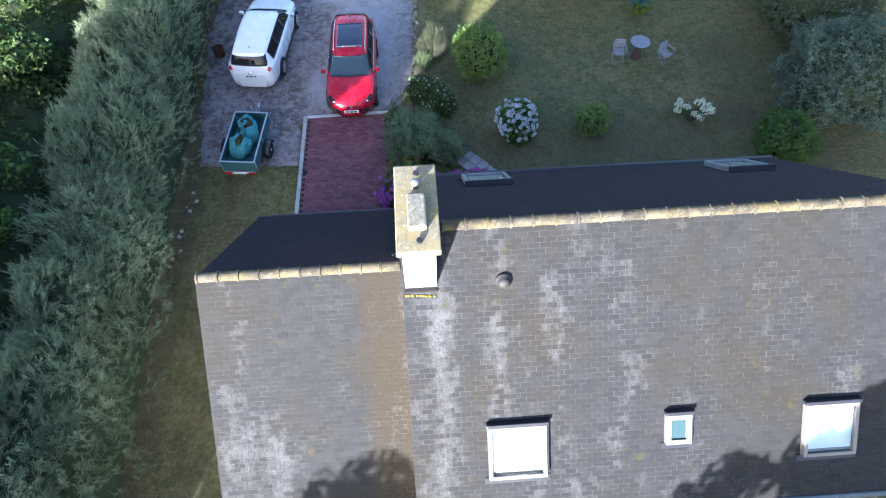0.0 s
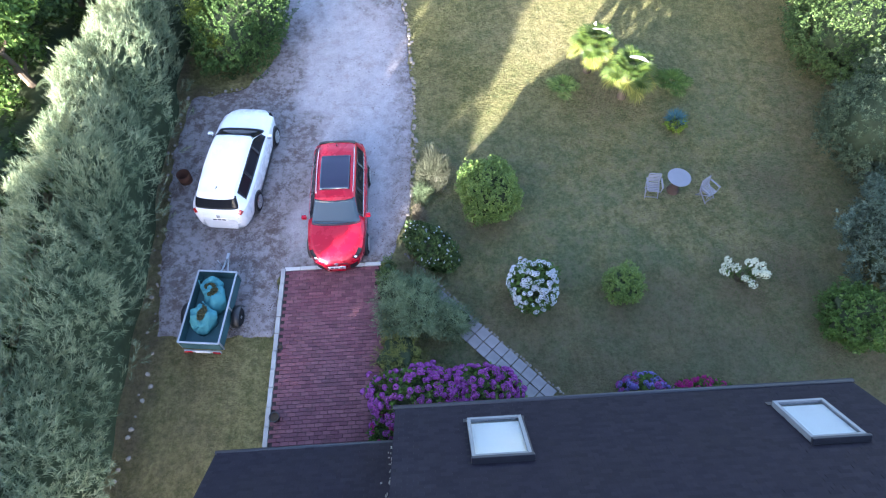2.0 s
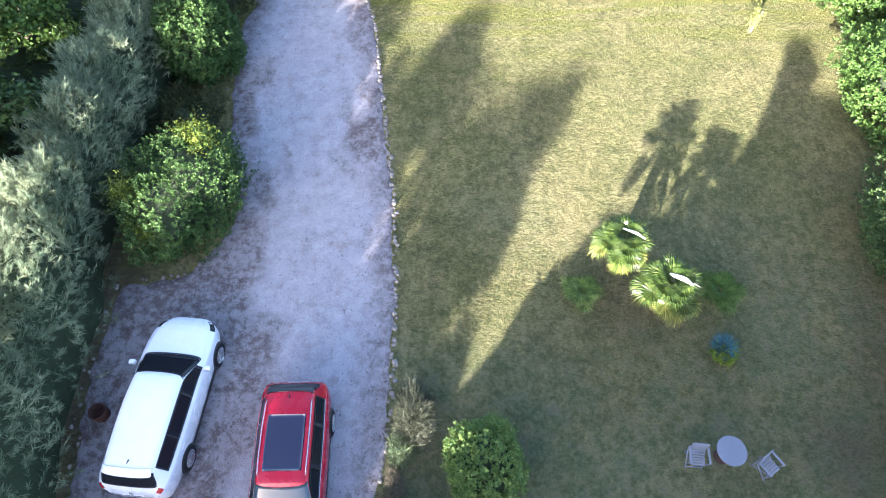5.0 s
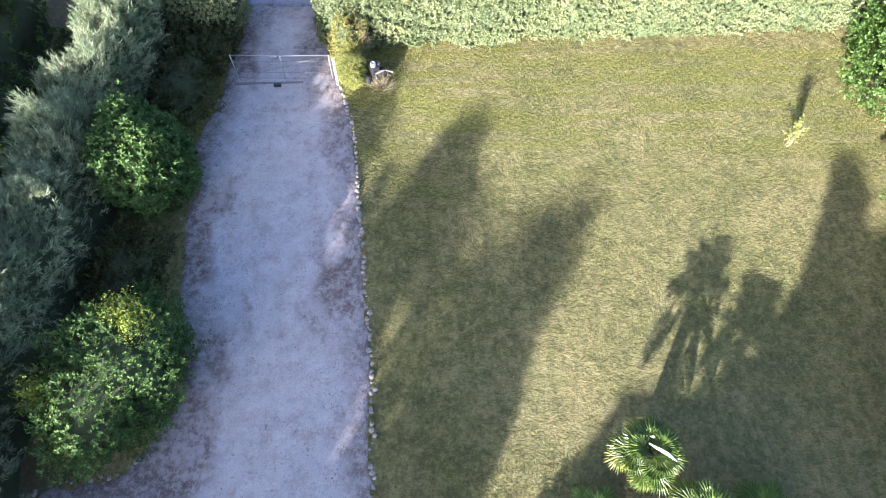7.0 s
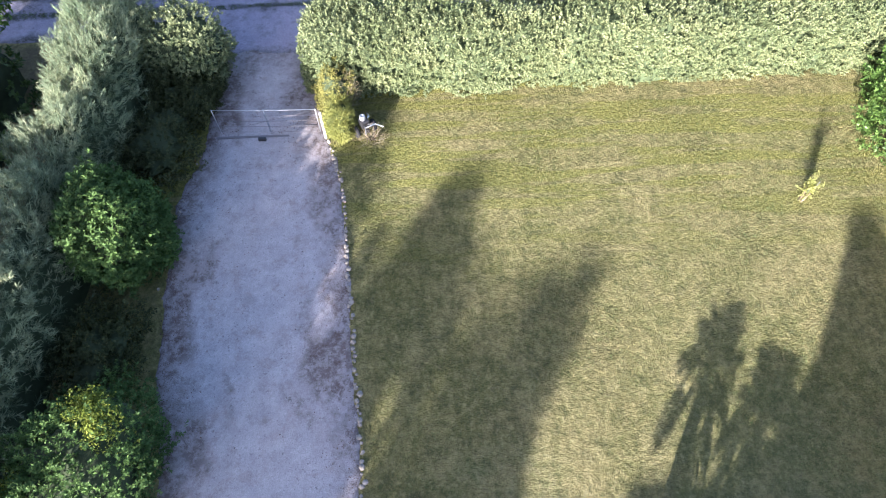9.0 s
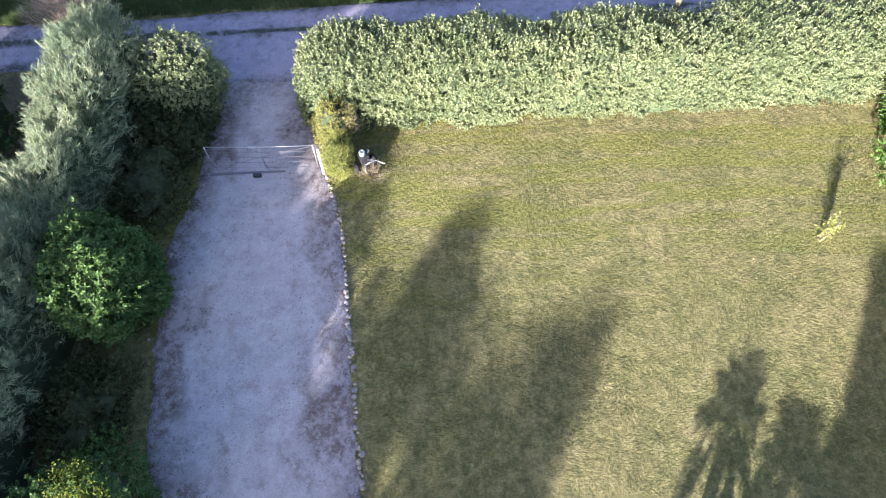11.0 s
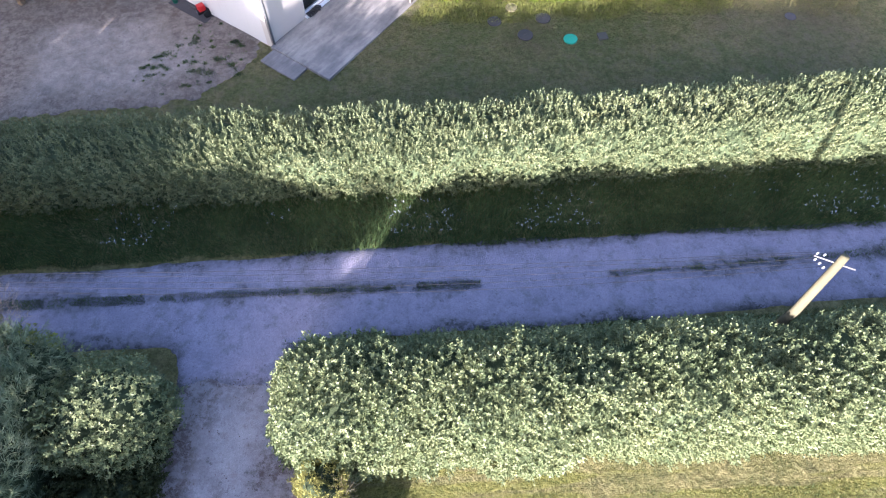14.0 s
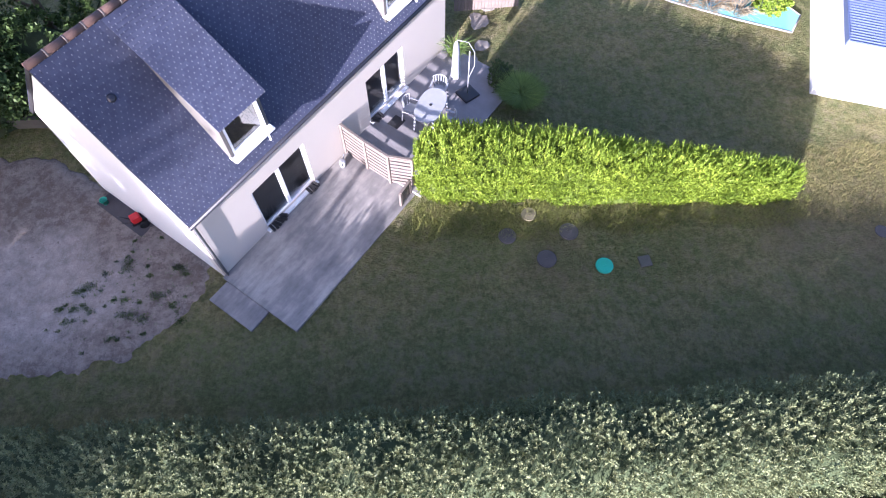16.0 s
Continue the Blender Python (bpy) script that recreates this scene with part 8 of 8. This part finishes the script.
def parasol():
    m = pose(4.68, 48.75, 0.38)
    t = thing("cantilever_parasol", "closed white cantilever parasol on a dark base", "parasol", m)
    boxed("base_plate", (-0.3, 0.3, -0.3, 0.3, 0.0, 0.09), M_BLACKTRIM, t, "dark weighted base", m=pose(0, 0, 0, 0, 0, 35), bevel=0.04)
    tubed("mast", [(0.0, 0.0, 0.08), (0.0, 0.0, 1.9)], 0.018, M_PLASTIC, t, "white mast")
    tubed("arm", [(0.0, 0.0, 0.75), (0.18, 0.05, 1.25), (0.16, 0.05, 1.8), (-0.05, 0, 2.25), (-0.4, -0.1, 2.45)], 0.011, M_PLASTIC, t, "curved white arm")
    bm = bmesh.new()
    n = 18
    rings = [[bm.verts.new((-0.42 + r * (1 + 0.18 * math.cos(6 * a)) * math.cos(a), -0.1 + r * (1 + 0.18 * math.cos(6 * a)) * math.sin(a), zz)) for a in np.linspace(0, 2 * math.pi, n, endpoint=False)] for r, zz in ((0.02, 2.42), (0.07, 2.3), (0.095, 1.9), (0.11, 1.4), (0.14, 1.0), (0.12, 0.95))]
    for r0, r1 in zip(rings, rings[1:]):
        for k in range(n):
            bm.faces.new((r0[k], r0[(k + 1) % n], r1[(k + 1) % n], r1[k]))
    bmesh.ops.recalc_face_normals(bm, faces=bm.faces)
    part("canopy", bm, M_PLASTIC, t, "folded white canopy", True)


parasol()
mat1 = boxed("door_mat", (6.9, 7.35, -0.85, -0.45, 0.384, 0.4), M_BLACKTRIM)
mat1.matrix_basis = H2
tagged(mat1, "black door mat on the patio", "mat")
for k, (a, b, zz) in enumerate(((1.95, -0.1, 0.376), (2.15, -0.1, 0.376), (2.35, -0.1, 0.376), (3.55, -0.12, 0.376), (3.72, -0.12, 0.376), (6.75, -0.1, 0.476), (6.95, -0.1, 0.476))):
    sh = thing("shoe", "dark shoe standing at the patio door", "shoe", at2(a, b, zz, 80 + 20 * (k % 3)), "shoes at the patio doors")
    for sy in (-0.06, 0.06):
        boxed("sole", (-0.14, 0.14, sy - 0.045, sy + 0.045, 0.0, 0.03), M_BLACKTRIM, sh, bevel=0.01)
        boxed("upper", (-0.13, 0.08, sy - 0.04, sy + 0.04, 0.03, 0.1), M_BLACKTRIM, sh, bevel=0.02)
ac = thing("watering_can", "pale plastic watering can against the wall", "watering can", at2(4.85, -0.3, 0.3, 30))
bm = bmesh.new()
lathe(bm, [(0.1, 0), (0.11, 0.2), (0.08, 0.26), (0.05, 0.26)], 16)
part("can", bm, M_INSUL, ac, smooth=True)
tubed("spout", [(0.09, 0, 0.08), (0.26, 0, 0.26)], [0.025, 0.015], M_INSUL, ac, segs=6)
tubed("handle", [(-0.09, 0, 0.08), (-0.16, 0, 0.2), (-0.04, 0, 0.33), (0.05, 0, 0.26)], 0.012, M_INSUL, ac, segs=6)
M_REDPLAST = plain("red_plastic", (0.5, 0.02, 0.02), 0.45, var=0.15, bump=0.05)
rt = thing("tiller", "small red motor tiller against the gable wall", "tiller", pose(-5.35, 44.35, 0.12, 0, 0, 35))
boxed("engine_cover", (-0.14, 0.14, -0.12, 0.12, 0.25, 0.48), M_REDPLAST, rt, "red engine cover", bevel=0.04)
boxed("chassis", (-0.2, 0.26, -0.09, 0.09, 0.14, 0.25), M_BLACKTRIM, rt, bevel=0.02)
for sg in (-1, 1):
    bm = bmesh.new()
    lathe(bm, [(0.06, -0.03), (0.13, -0.035), (0.14, 0), (0.13, 0.035), (0.06, 0.03)], 16, pose(0.1, sg * 0.18, 0.14, 90, 0, 0))
    part("wheel", bm, M_TYRE, rt, smooth=True)
    tubed("handlebar", [(-0.12, sg * 0.06, 0.3), (-0.35, sg * 0.14, 0.62)], 0.014, M_BLACKTRIM, rt, segs=6)
M_GREENPLAST = plain("green_plastic", (0.01, 0.33, 0.22), 0.5, var=0.15, bump=0.05)
gb = thing("bucket", "small green plastic bucket at the gable wall", "bucket", pose(-6.55, 45.15, 0.1))
bm = bmesh.new()
lathe(bm, [(0.08, 0), (0.11, 0.2), (0.12, 0.2), (0.105, 0.19), (0.085, 0.02)], 16)
part("pail", bm, M_GREENPLAST, gb, smooth=True)
M_LIDWALL = plain("mossy_concrete", (0.10, 0.098, 0.085), 0.95, var=0.5, scale=7, bump=0.5, spec=0.1)
M_LID = plain("concrete_lid", (0.06, 0.056, 0.055), 0.9, var=0.3, scale=12, bump=0.4)
for lx, ly, r, mat, lab in ((8.15, 42.25, 0.24, M_GREENPLAST, "bright green round plastic tank lid in the lawn"), (6.55, 42.55, 0.27, M_LID, "dark round concrete tank lid in the lawn"), (7.3, 43.4, 0.27, M_LID, "dark round concrete tank lid in the lawn"), (5.5, 43.35, 0.25, M_LID, "dark round concrete tank lid in the lawn"), (6.2, 44.05, 0.22, M_CAP, "pale round concrete tank lid by the hedge"), (16.3, 42.9, 0.2, M_LID, "dark round concrete tank lid in the lawn")):
    t = thing("tank_lid", lab, "tank lid", pose(lx, ly, float(gz(lx, ly)), 0, 0, 20), "tank lids in the lawn")
    bm = bmesh.new()
    lathe(bm, [(r * 1.05, -0.05), (r * 1.05, 0.03), (r * 0.97, 0.05), (r * 0.9, 0.045), (r * 0.3, 0.06), (r * 0.1, 0.06)], 26)
    part("cover", bm, mat, t)
    boxed("lift_handle", (-0.05, 0.05, -0.012, 0.012, 0.06, 0.08), mat, t, bevel=0.004)
sq = boxed("inspection_cover", (-0.17, 0.17, -0.17, 0.17, -0.04, 0.04), M_LIDWALL, bevel=0.012)
sq.matrix_basis = pose(9.32, 42.33, float(gz(9.3, 42.3)), 0, 0, 8)
tagged(sq, "square grey inspection cover in the lawn", "cover")
tuft("grass_clump", "large arching grass clump beside the patio", 6.4, 48.4, 5200, 0.8, 0.018, M_LIME, 261, 0.42, 0.36)
shrub("patio_shrub", "low dark shrub at the patio's edge", (5.85, 49.3), (0.45, 0.6, 0.35), 2200, (0.07, 0.04), M_DARKLEAF, 262)
tuft("corner_plant", "upright yellow-green plant at the house corner", 4.35, 50.5, 130, 0.9, 0.025, M_LIME, 263, 0.35, 0.15, "plant")
stone_row("irregular stepping stones round the patio", [(5.0, 50.3), (5.3, 51.1), (5.2, 52.2), (5.6, 53)], 0.36, 0.28, 9, 0.14, 0.2)
for k, (tx, ty, h) in enumerate(((-10.5, 48.5, 4.2), (-12.5, 45.5, 4.4), (-9.2, 51.5, 5.2), (-14.5, 49.5, 5.0))):
    tree("broadleaf_tree", "dark broadleaf tree behind the gravel yard", tx, ty, h, 2.3, 10000, (0.14, 0.08), M_DARKLEAF, 271 + k)
hedge("wood_edge", "dark tangled undergrowth behind the gravel yard", [(-15.5, 48.9), (-11.5, 49.3), (-8.6, 49.8), (-6.6, 51.5), (-5.0, 54.5)], lambda s: 1.5 + 0 * s, lambda s: 2.6 + 0.4 * np.sin(s * 17), 20000, (0.15, 0.085), M_DARKLEAF, 277, lump=0.4, category="undergrowth")
yw = boxed("yard_wall", (-13.5, -7.6, 48.25, 48.42, -0.2, 0.4), M_LIDWALL, bevel=0.02)
tagged(yw, "low weathered wall behind the gravel yard", "wall", kind="structure")

bf = thing("board_fence", "dark weathered board fence behind the white house", "fence", pose(4.45, 52.75, float(gz(4.4, 52.7)), 0, 0, 4))
for k in range(19):
    boxed("board", (k * 0.125, k * 0.125 + 0.115, -0.012, 0.012, 0.04, 1.62 + 0.015 * math.sin(k * 2.3)), M_FENCE, bf, bevel=0.004)
for zz in (0.35, 1.3):
    boxed("rail", (0.0, 2.37, 0.014, 0.06, zz, zz + 0.08), M_FENCE, bf)

# ---- outbuilding and pool ----
M_CORRUG = plain("blue_grey_sheet", (0.10, 0.13, 0.24), 0.5, 0.1, var=0.2, scale=5, bump=0.05)
OB = Matrix.Identity(4)
OB.col[0][:3], OB.col[1][:3], OB.col[3][:3] = Vector((0.947, -0.322, 0)), Vector((0.322, 0.947, 0)), (15.93, 48.15, 0)
shed = thing("outbuilding", "white rendered outbuilding with blue-grey sheet roof", "outbuilding", OB)
boxed("wall", (0, 8, 0, 0.2, 0.0, 2.85), M_RENDER, shed)
boxed("wall", (0, 0.2, 0.2, 6, 0.0, 2.85), M_RENDER, shed)
boxed("wall", (0.2, 8, 5.8, 6, 0.0, 2.85), M_RENDER, shed)
boxed("wall", (7.8, 8, 0.2, 5.8, 0.0, 2.85), M_RENDER, shed)
bm = bmesh.new()
rows = []
for i in range(225):
    yy = -0.15 + i * (6.3 / 224)
    rows.append([(xx, yy, 2.9 + 0.05 * yy + 0.022 * math.sin(i * math.pi / 2)) for xx in (-0.12, 4, 8.12)])
surface("roof_sheet", rows, M_CORRUG, shed, "corrugated blue-grey roof sheet", False)
boxed("barge_board", (-0.16, -0.125, -0.2, 6.2, 2.8, 3.02), M_CORRUG, shed)
M_WATER = tinted("pool_water", (0.16, 0.44, 0.50), 0.08)
pool = thing("pool", "pale blue garden pool beside the outbuilding", "pool", kind="structure")
PP = [(11.9, 53.1), (12.3, 52.75), (14.5, 51.65), (16.2, 50.9), (16.75, 51.7), (15.6, 53.6), (12.5, 55)]
bm = bmesh.new()
bm.faces.new([bm.verts.new((px, py, float(gz(px, py)) + 0.07)) for px, py in PP])
bmesh.ops.recalc_face_normals(bm, faces=bm.faces)
part("water", bm, M_WATER, pool, "pale blue water")
for (ax, ay), (bx, by) in zip(PP, PP[1:] + PP[:1]):
    tubed("rim", [(ax, ay, float(gz(ax, ay)) + 0.05), (bx, by, float(gz(bx, by)) + 0.05)], 0.035, M_PATIO, pool)
shrub("pool_shrub", "bright yellow-green shrub beside the pool", (15.7, 52.3), (0.75, 0.7, 0.6), 4000, (0.09, 0.05), M_LAUREL, 281)
for k, (tx, ty) in enumerate(((14.6, 52.1), (13.7, 52.4), (12.9, 52.75))):
    tuft("rough_tuft", "dry grasses overhanging the pool's edge", tx, ty, 220, 0.75, 0.015, M_STRAW, 282 + k, 1.0, 0.35)

# ---- slates and pavers ----


def slate_field(m, x0, x1, length, keep, seed, wide=0.2, course=0.098):
    """Slates of a slope as (count, 8, 3) corners in the slope's frame."""
    r = np.random.default_rng(seed)
    out = []
    for k in range(int(length / course) + 1):
        xx = x0 - (k % 2) * wide / 2
        while xx < x1 - 0.02:
            a, b = max(xx, x0) + 0.0015, min(xx + wide, x1) - 0.0015
            y0, y1 = k * course - 0.02, min((k + 1) * course, length + 0.03)
            if b - a > 0.03 and keep((a + b) / 2, (y0 + y1) / 2):
                out.append((a, b, y0, y1))
            xx += wide
    s = np.array(out)
    n = len(s)
    dz, tip = r.normal(0, 0.0015, n), 0.013 + r.normal(0, 0.002, n)
    a, b, y0, y1 = (s + r.normal(0, 0.001, s.shape)).T
    top = [np.stack([a, y0, 0.004 + dz], 1), np.stack([b, y0, 0.004 + dz], 1), np.stack([b, y1, tip + dz], 1), np.stack([a, y1, tip + dz], 1)]
    low = [np.stack([p[:, 0], p[:, 1], np.full(n, -0.002)], 1) for p in top]
    co = np.stack(top + low, 1)
    mm = np.array(m)
    return co @ mm[:3, :3].T + mm[:3, 3], s


def joined_boxes(name, co, mat, parent, label, kind="stuff"):
    n = len(co)
    q = np.array([(0, 3, 2, 1), (3, 7, 6, 2), (0, 4, 7, 3), (1, 2, 6, 5)])
    me = bpy.data.meshes.new(name)
    me.from_pydata(co.reshape(-1, 3).tolist(), [], (np.arange(n)[:, None, None] * 8 + q).reshape(-1, 4).tolist())
    me.materials.append(mat)
    at = me.attributes.new("tail", "FLOAT", "POINT")
    at.data.foreach_set("value", np.tile([0.0, 0, 1, 1, 0, 0, 1, 1], n).astype(np.float32))
    at = me.attributes.new("across", "FLOAT", "POINT")
    at.data.foreach_set("value", np.tile([0.0, 1, 1, 0, 0, 1, 1, 0], n).astype(np.float32))
    ob = new(name, me)
    ob.parent = parent
    return tagged(ob, label, kind=kind)


def holes(rects, m=-0.03):
    return lambda x, y: not any(a - m < x < b + m and c - m < y < d + m for a, b, c, d in rects)


near_free = holes([(1.9, 3.12, 2.6 * K, 3.5 * K), (5.2, 5.85, 2.6 * K, 3.17 * K), (7.83, 9.0, 2.6 * K, 3.52 * K), (0.66, 1.24, -0.1, 0.78 * K)])
far_free = holes([(2.05, 3.25, 2.8 * K, 3.9 * K), (8.3, 9.45, 2.78 * K, 3.85 * K), (0.66, 1.24, -0.1, 0.74 * K)])
co, s = slate_field(NEAR, X0, X1, (YR - YN) * K, near_free, 1)
single = (s[:, 0] > 1.3) & (s[:, 1] < 6.4) & (s[:, 3] > 0.3) & (s[:, 3] < 1.45)
joined_boxes("slate_field", co[~single], M_SLATE, ROOFS["near"], "weathered grey slates")
me = None
for a, b, y0, y1 in s[single]:
    if b - a < 0.18:
        continue
    if me is None:
        bm = bmesh.new()
        vs = [bm.verts.new(p) for p in ((0, 0, 0.004), (0.197, 0, 0.004), (0.197, 0.118, 0.015), (0, 0.118, 0.015), (0, 0, -0.002), (0.197, 0, -0.002), (0.197, 0.118, -0.002), (0, 0.118, -0.002))]
        for q in ((0, 3, 2, 1), (3, 7, 6, 2), (0, 4, 7, 3), (1, 2, 6, 5)):
            bm.faces.new([vs[i] for i in q])
        me = bpy.data.meshes.new("slate")
        bm.to_mesh(me)
        bm.free()
        me.materials.append(M_SLATE)
        at = me.attributes.new("tail", "FLOAT", "POINT")
        at.data.foreach_set("value", np.array([0.0, 0, 1, 1, 0, 0, 1, 1], np.float32))
        at = me.attributes.new("across", "FLOAT", "POINT")
        at.data.foreach_set("value", np.array([0.0, 1, 1, 0, 0, 1, 1, 0], np.float32))
    ob = new("slate", me)
    ob.parent = ROOFS["near"]
    ob.matrix_basis = NEAR @ pose(a, y0, random.gauss(0, 0.0015), random.gauss(0, 0.3), random.gauss(0, 0.3), random.gauss(0, 0.5))
co, s = slate_field(FAR, X0, X1, (YE - YR) * K, far_free, 2)
joined_boxes("slate_field", co[:, [1, 0, 3, 2, 5, 4, 7, 6]], M_SHADESLATE, ROOFS["far"], "weathered grey slates")
KG = math.sqrt(1 + GL * GL)
co, s = slate_field(GNEAR, GX0, X0, (GYR - GYN) * KG, holes([]), 3)
joined_boxes("slate_field", co, M_SLATE, ROOFS["gnear"], "weathered grey slates")
co, s = slate_field(GFAR, GX0, X0, (GYE - GYR) * KG, holes([]), 4)
joined_boxes("slate_field", co[:, [1, 0, 3, 2, 5, 4, 7, 6]], M_SHADESLATE, ROOFS["gfar"], "weathered grey slates")

# small slates held by bright steel hooks on the white house and its dormers
M_HOOK = plain("steel_hook", (0.24, 0.245, 0.265), 0.5, 0.0, var=0.1, scale=20, bump=0.02)


def local_slope(b0, z0, b1, z1):
    m = Matrix.Identity(4)
    down = Vector((0, b1 - b0, z1 - z0)).normalized()
    m.col[1][:3] = down
    outw = Vector((1, 0, 0)).cross(down)
    m.col[2][:3] = outw if outw.z > 0 else -outw
    m.col[3][:3] = (0, b0, z0)
    return m, math.hypot(b1 - b0, z1 - z0)


def hooked_roof(parent, a0, a1, line, free, seed, flip=False):
    m, ln = local_slope(*line)
    co, s = slate_field(m, a0, a1, ln, free, seed, 0.15, 0.105)
    joined_boxes("slate_field", co[:, [1, 0, 3, 2, 5, 4, 7, 6]] if not flip else co, M_FARSLATE, parent, "small blue-grey slates")
    mid, y1 = (s[:, 0] + s[:, 1]) / 2, s[:, 3]
    quad = [np.stack([mid + u * 0.005, y1 + v, np.full(len(s), h)], 1) for h in (0.021, 0.008) for u, v in ((-1, -0.024), (1, -0.024), (1, 0.004), (-1, 0.004))]
    mm = np.array(m)
    tagged(joined_boxes("slate_hook", np.stack(quad, 1) @ mm[:3, :3].T + mm[:3, 3], M_HOOK, parent, "bright steel slate hooks"), kind="stuff")


slopes = [o for o in far_house.children if o.name.startswith("roof_slope")]
hooked_roof(slopes[0], -0.05, LEN + 0.05, (BRG, ZRG, -0.16, ZEF - 0.02), holes([(1.87, 3.07, -0.1, 4.05), (7.9, 9.1, -0.1, 4.05)], 0.0), 11, True)
hooked_roof(slopes[1], -0.05, LEN + 0.05, (BRG, ZRG, BB + 0.2, ZEB - 0.24), holes([]), 12)
for k, (a0, a1) in enumerate(((1.82, 3.12), (7.85, 9.15))):
    d = [o for o in far_house.children if o.name.startswith("dormer")][k]
    roof = [o for o in d.children if o.name.startswith("dormer_roof")][0]
    hooked_roof(roof, a0 - 0.1, a1 + 0.1, (2.4, ZRG - 0.1, -0.16, 5.01), holes([]), 13 + k, True)

bm = bmesh.new()
box(bm, 0.004, 0.206, 0.004, 0.1, 0.0, 0.03, bevel=0.0)
bmesh.ops.bevel(bm, geom=[e for e in bm.edges if all(v.co.z > 0.02 for v in e.verts)], offset=0.006, segments=1, affect="EDGES")
pv = bpy.data.meshes.new("paver")
bm.to_mesh(pv)
bm.free()
pv.materials.append(M_PAVER)
singles, rest = 0, []
for k in range(53):
    py = 5.9 - k * 0.104
    lx, rx = -2.8 + (py - 0.45) * 0.0215, 0.3 - (py - 0.45) * 0.043
    px = lx - (k % 2) * 0.105
    while px < rx:
        if px > lx - 0.01 and px + 0.21 < rx + 0.05:
            m = pose(px, py, float(gz(px + 0.1, py)) + 0.03 + random.gauss(0, 0.002), random.gauss(0, 0.5), random.gauss(0, 0.5), random.gauss(0, 0.4))
            if singles < 300:
                ob = new("paver", pv)
                ob.parent = court
                ob.matrix_basis = m
                singles += 1
            else:
                rest.append(m)
        px += 0.21
vs0 = np.array([v.co[:] for v in pv.vertices])
fs0 = [tuple(p.vertices) for p in pv.polygons]
vv, ff = [], []
for i, m in enumerate(rest):
    a = np.array(m)
    vv += (vs0 @ a[:3, :3].T + a[:3, 3]).tolist()
    ff += [tuple(j + i * len(vs0) for j in q) for q in fs0]
link_mesh("paver_field", vv, ff, M_PAVER, court, "dark red clay pavers")
court.children[-1]["kind"] = "stuff"
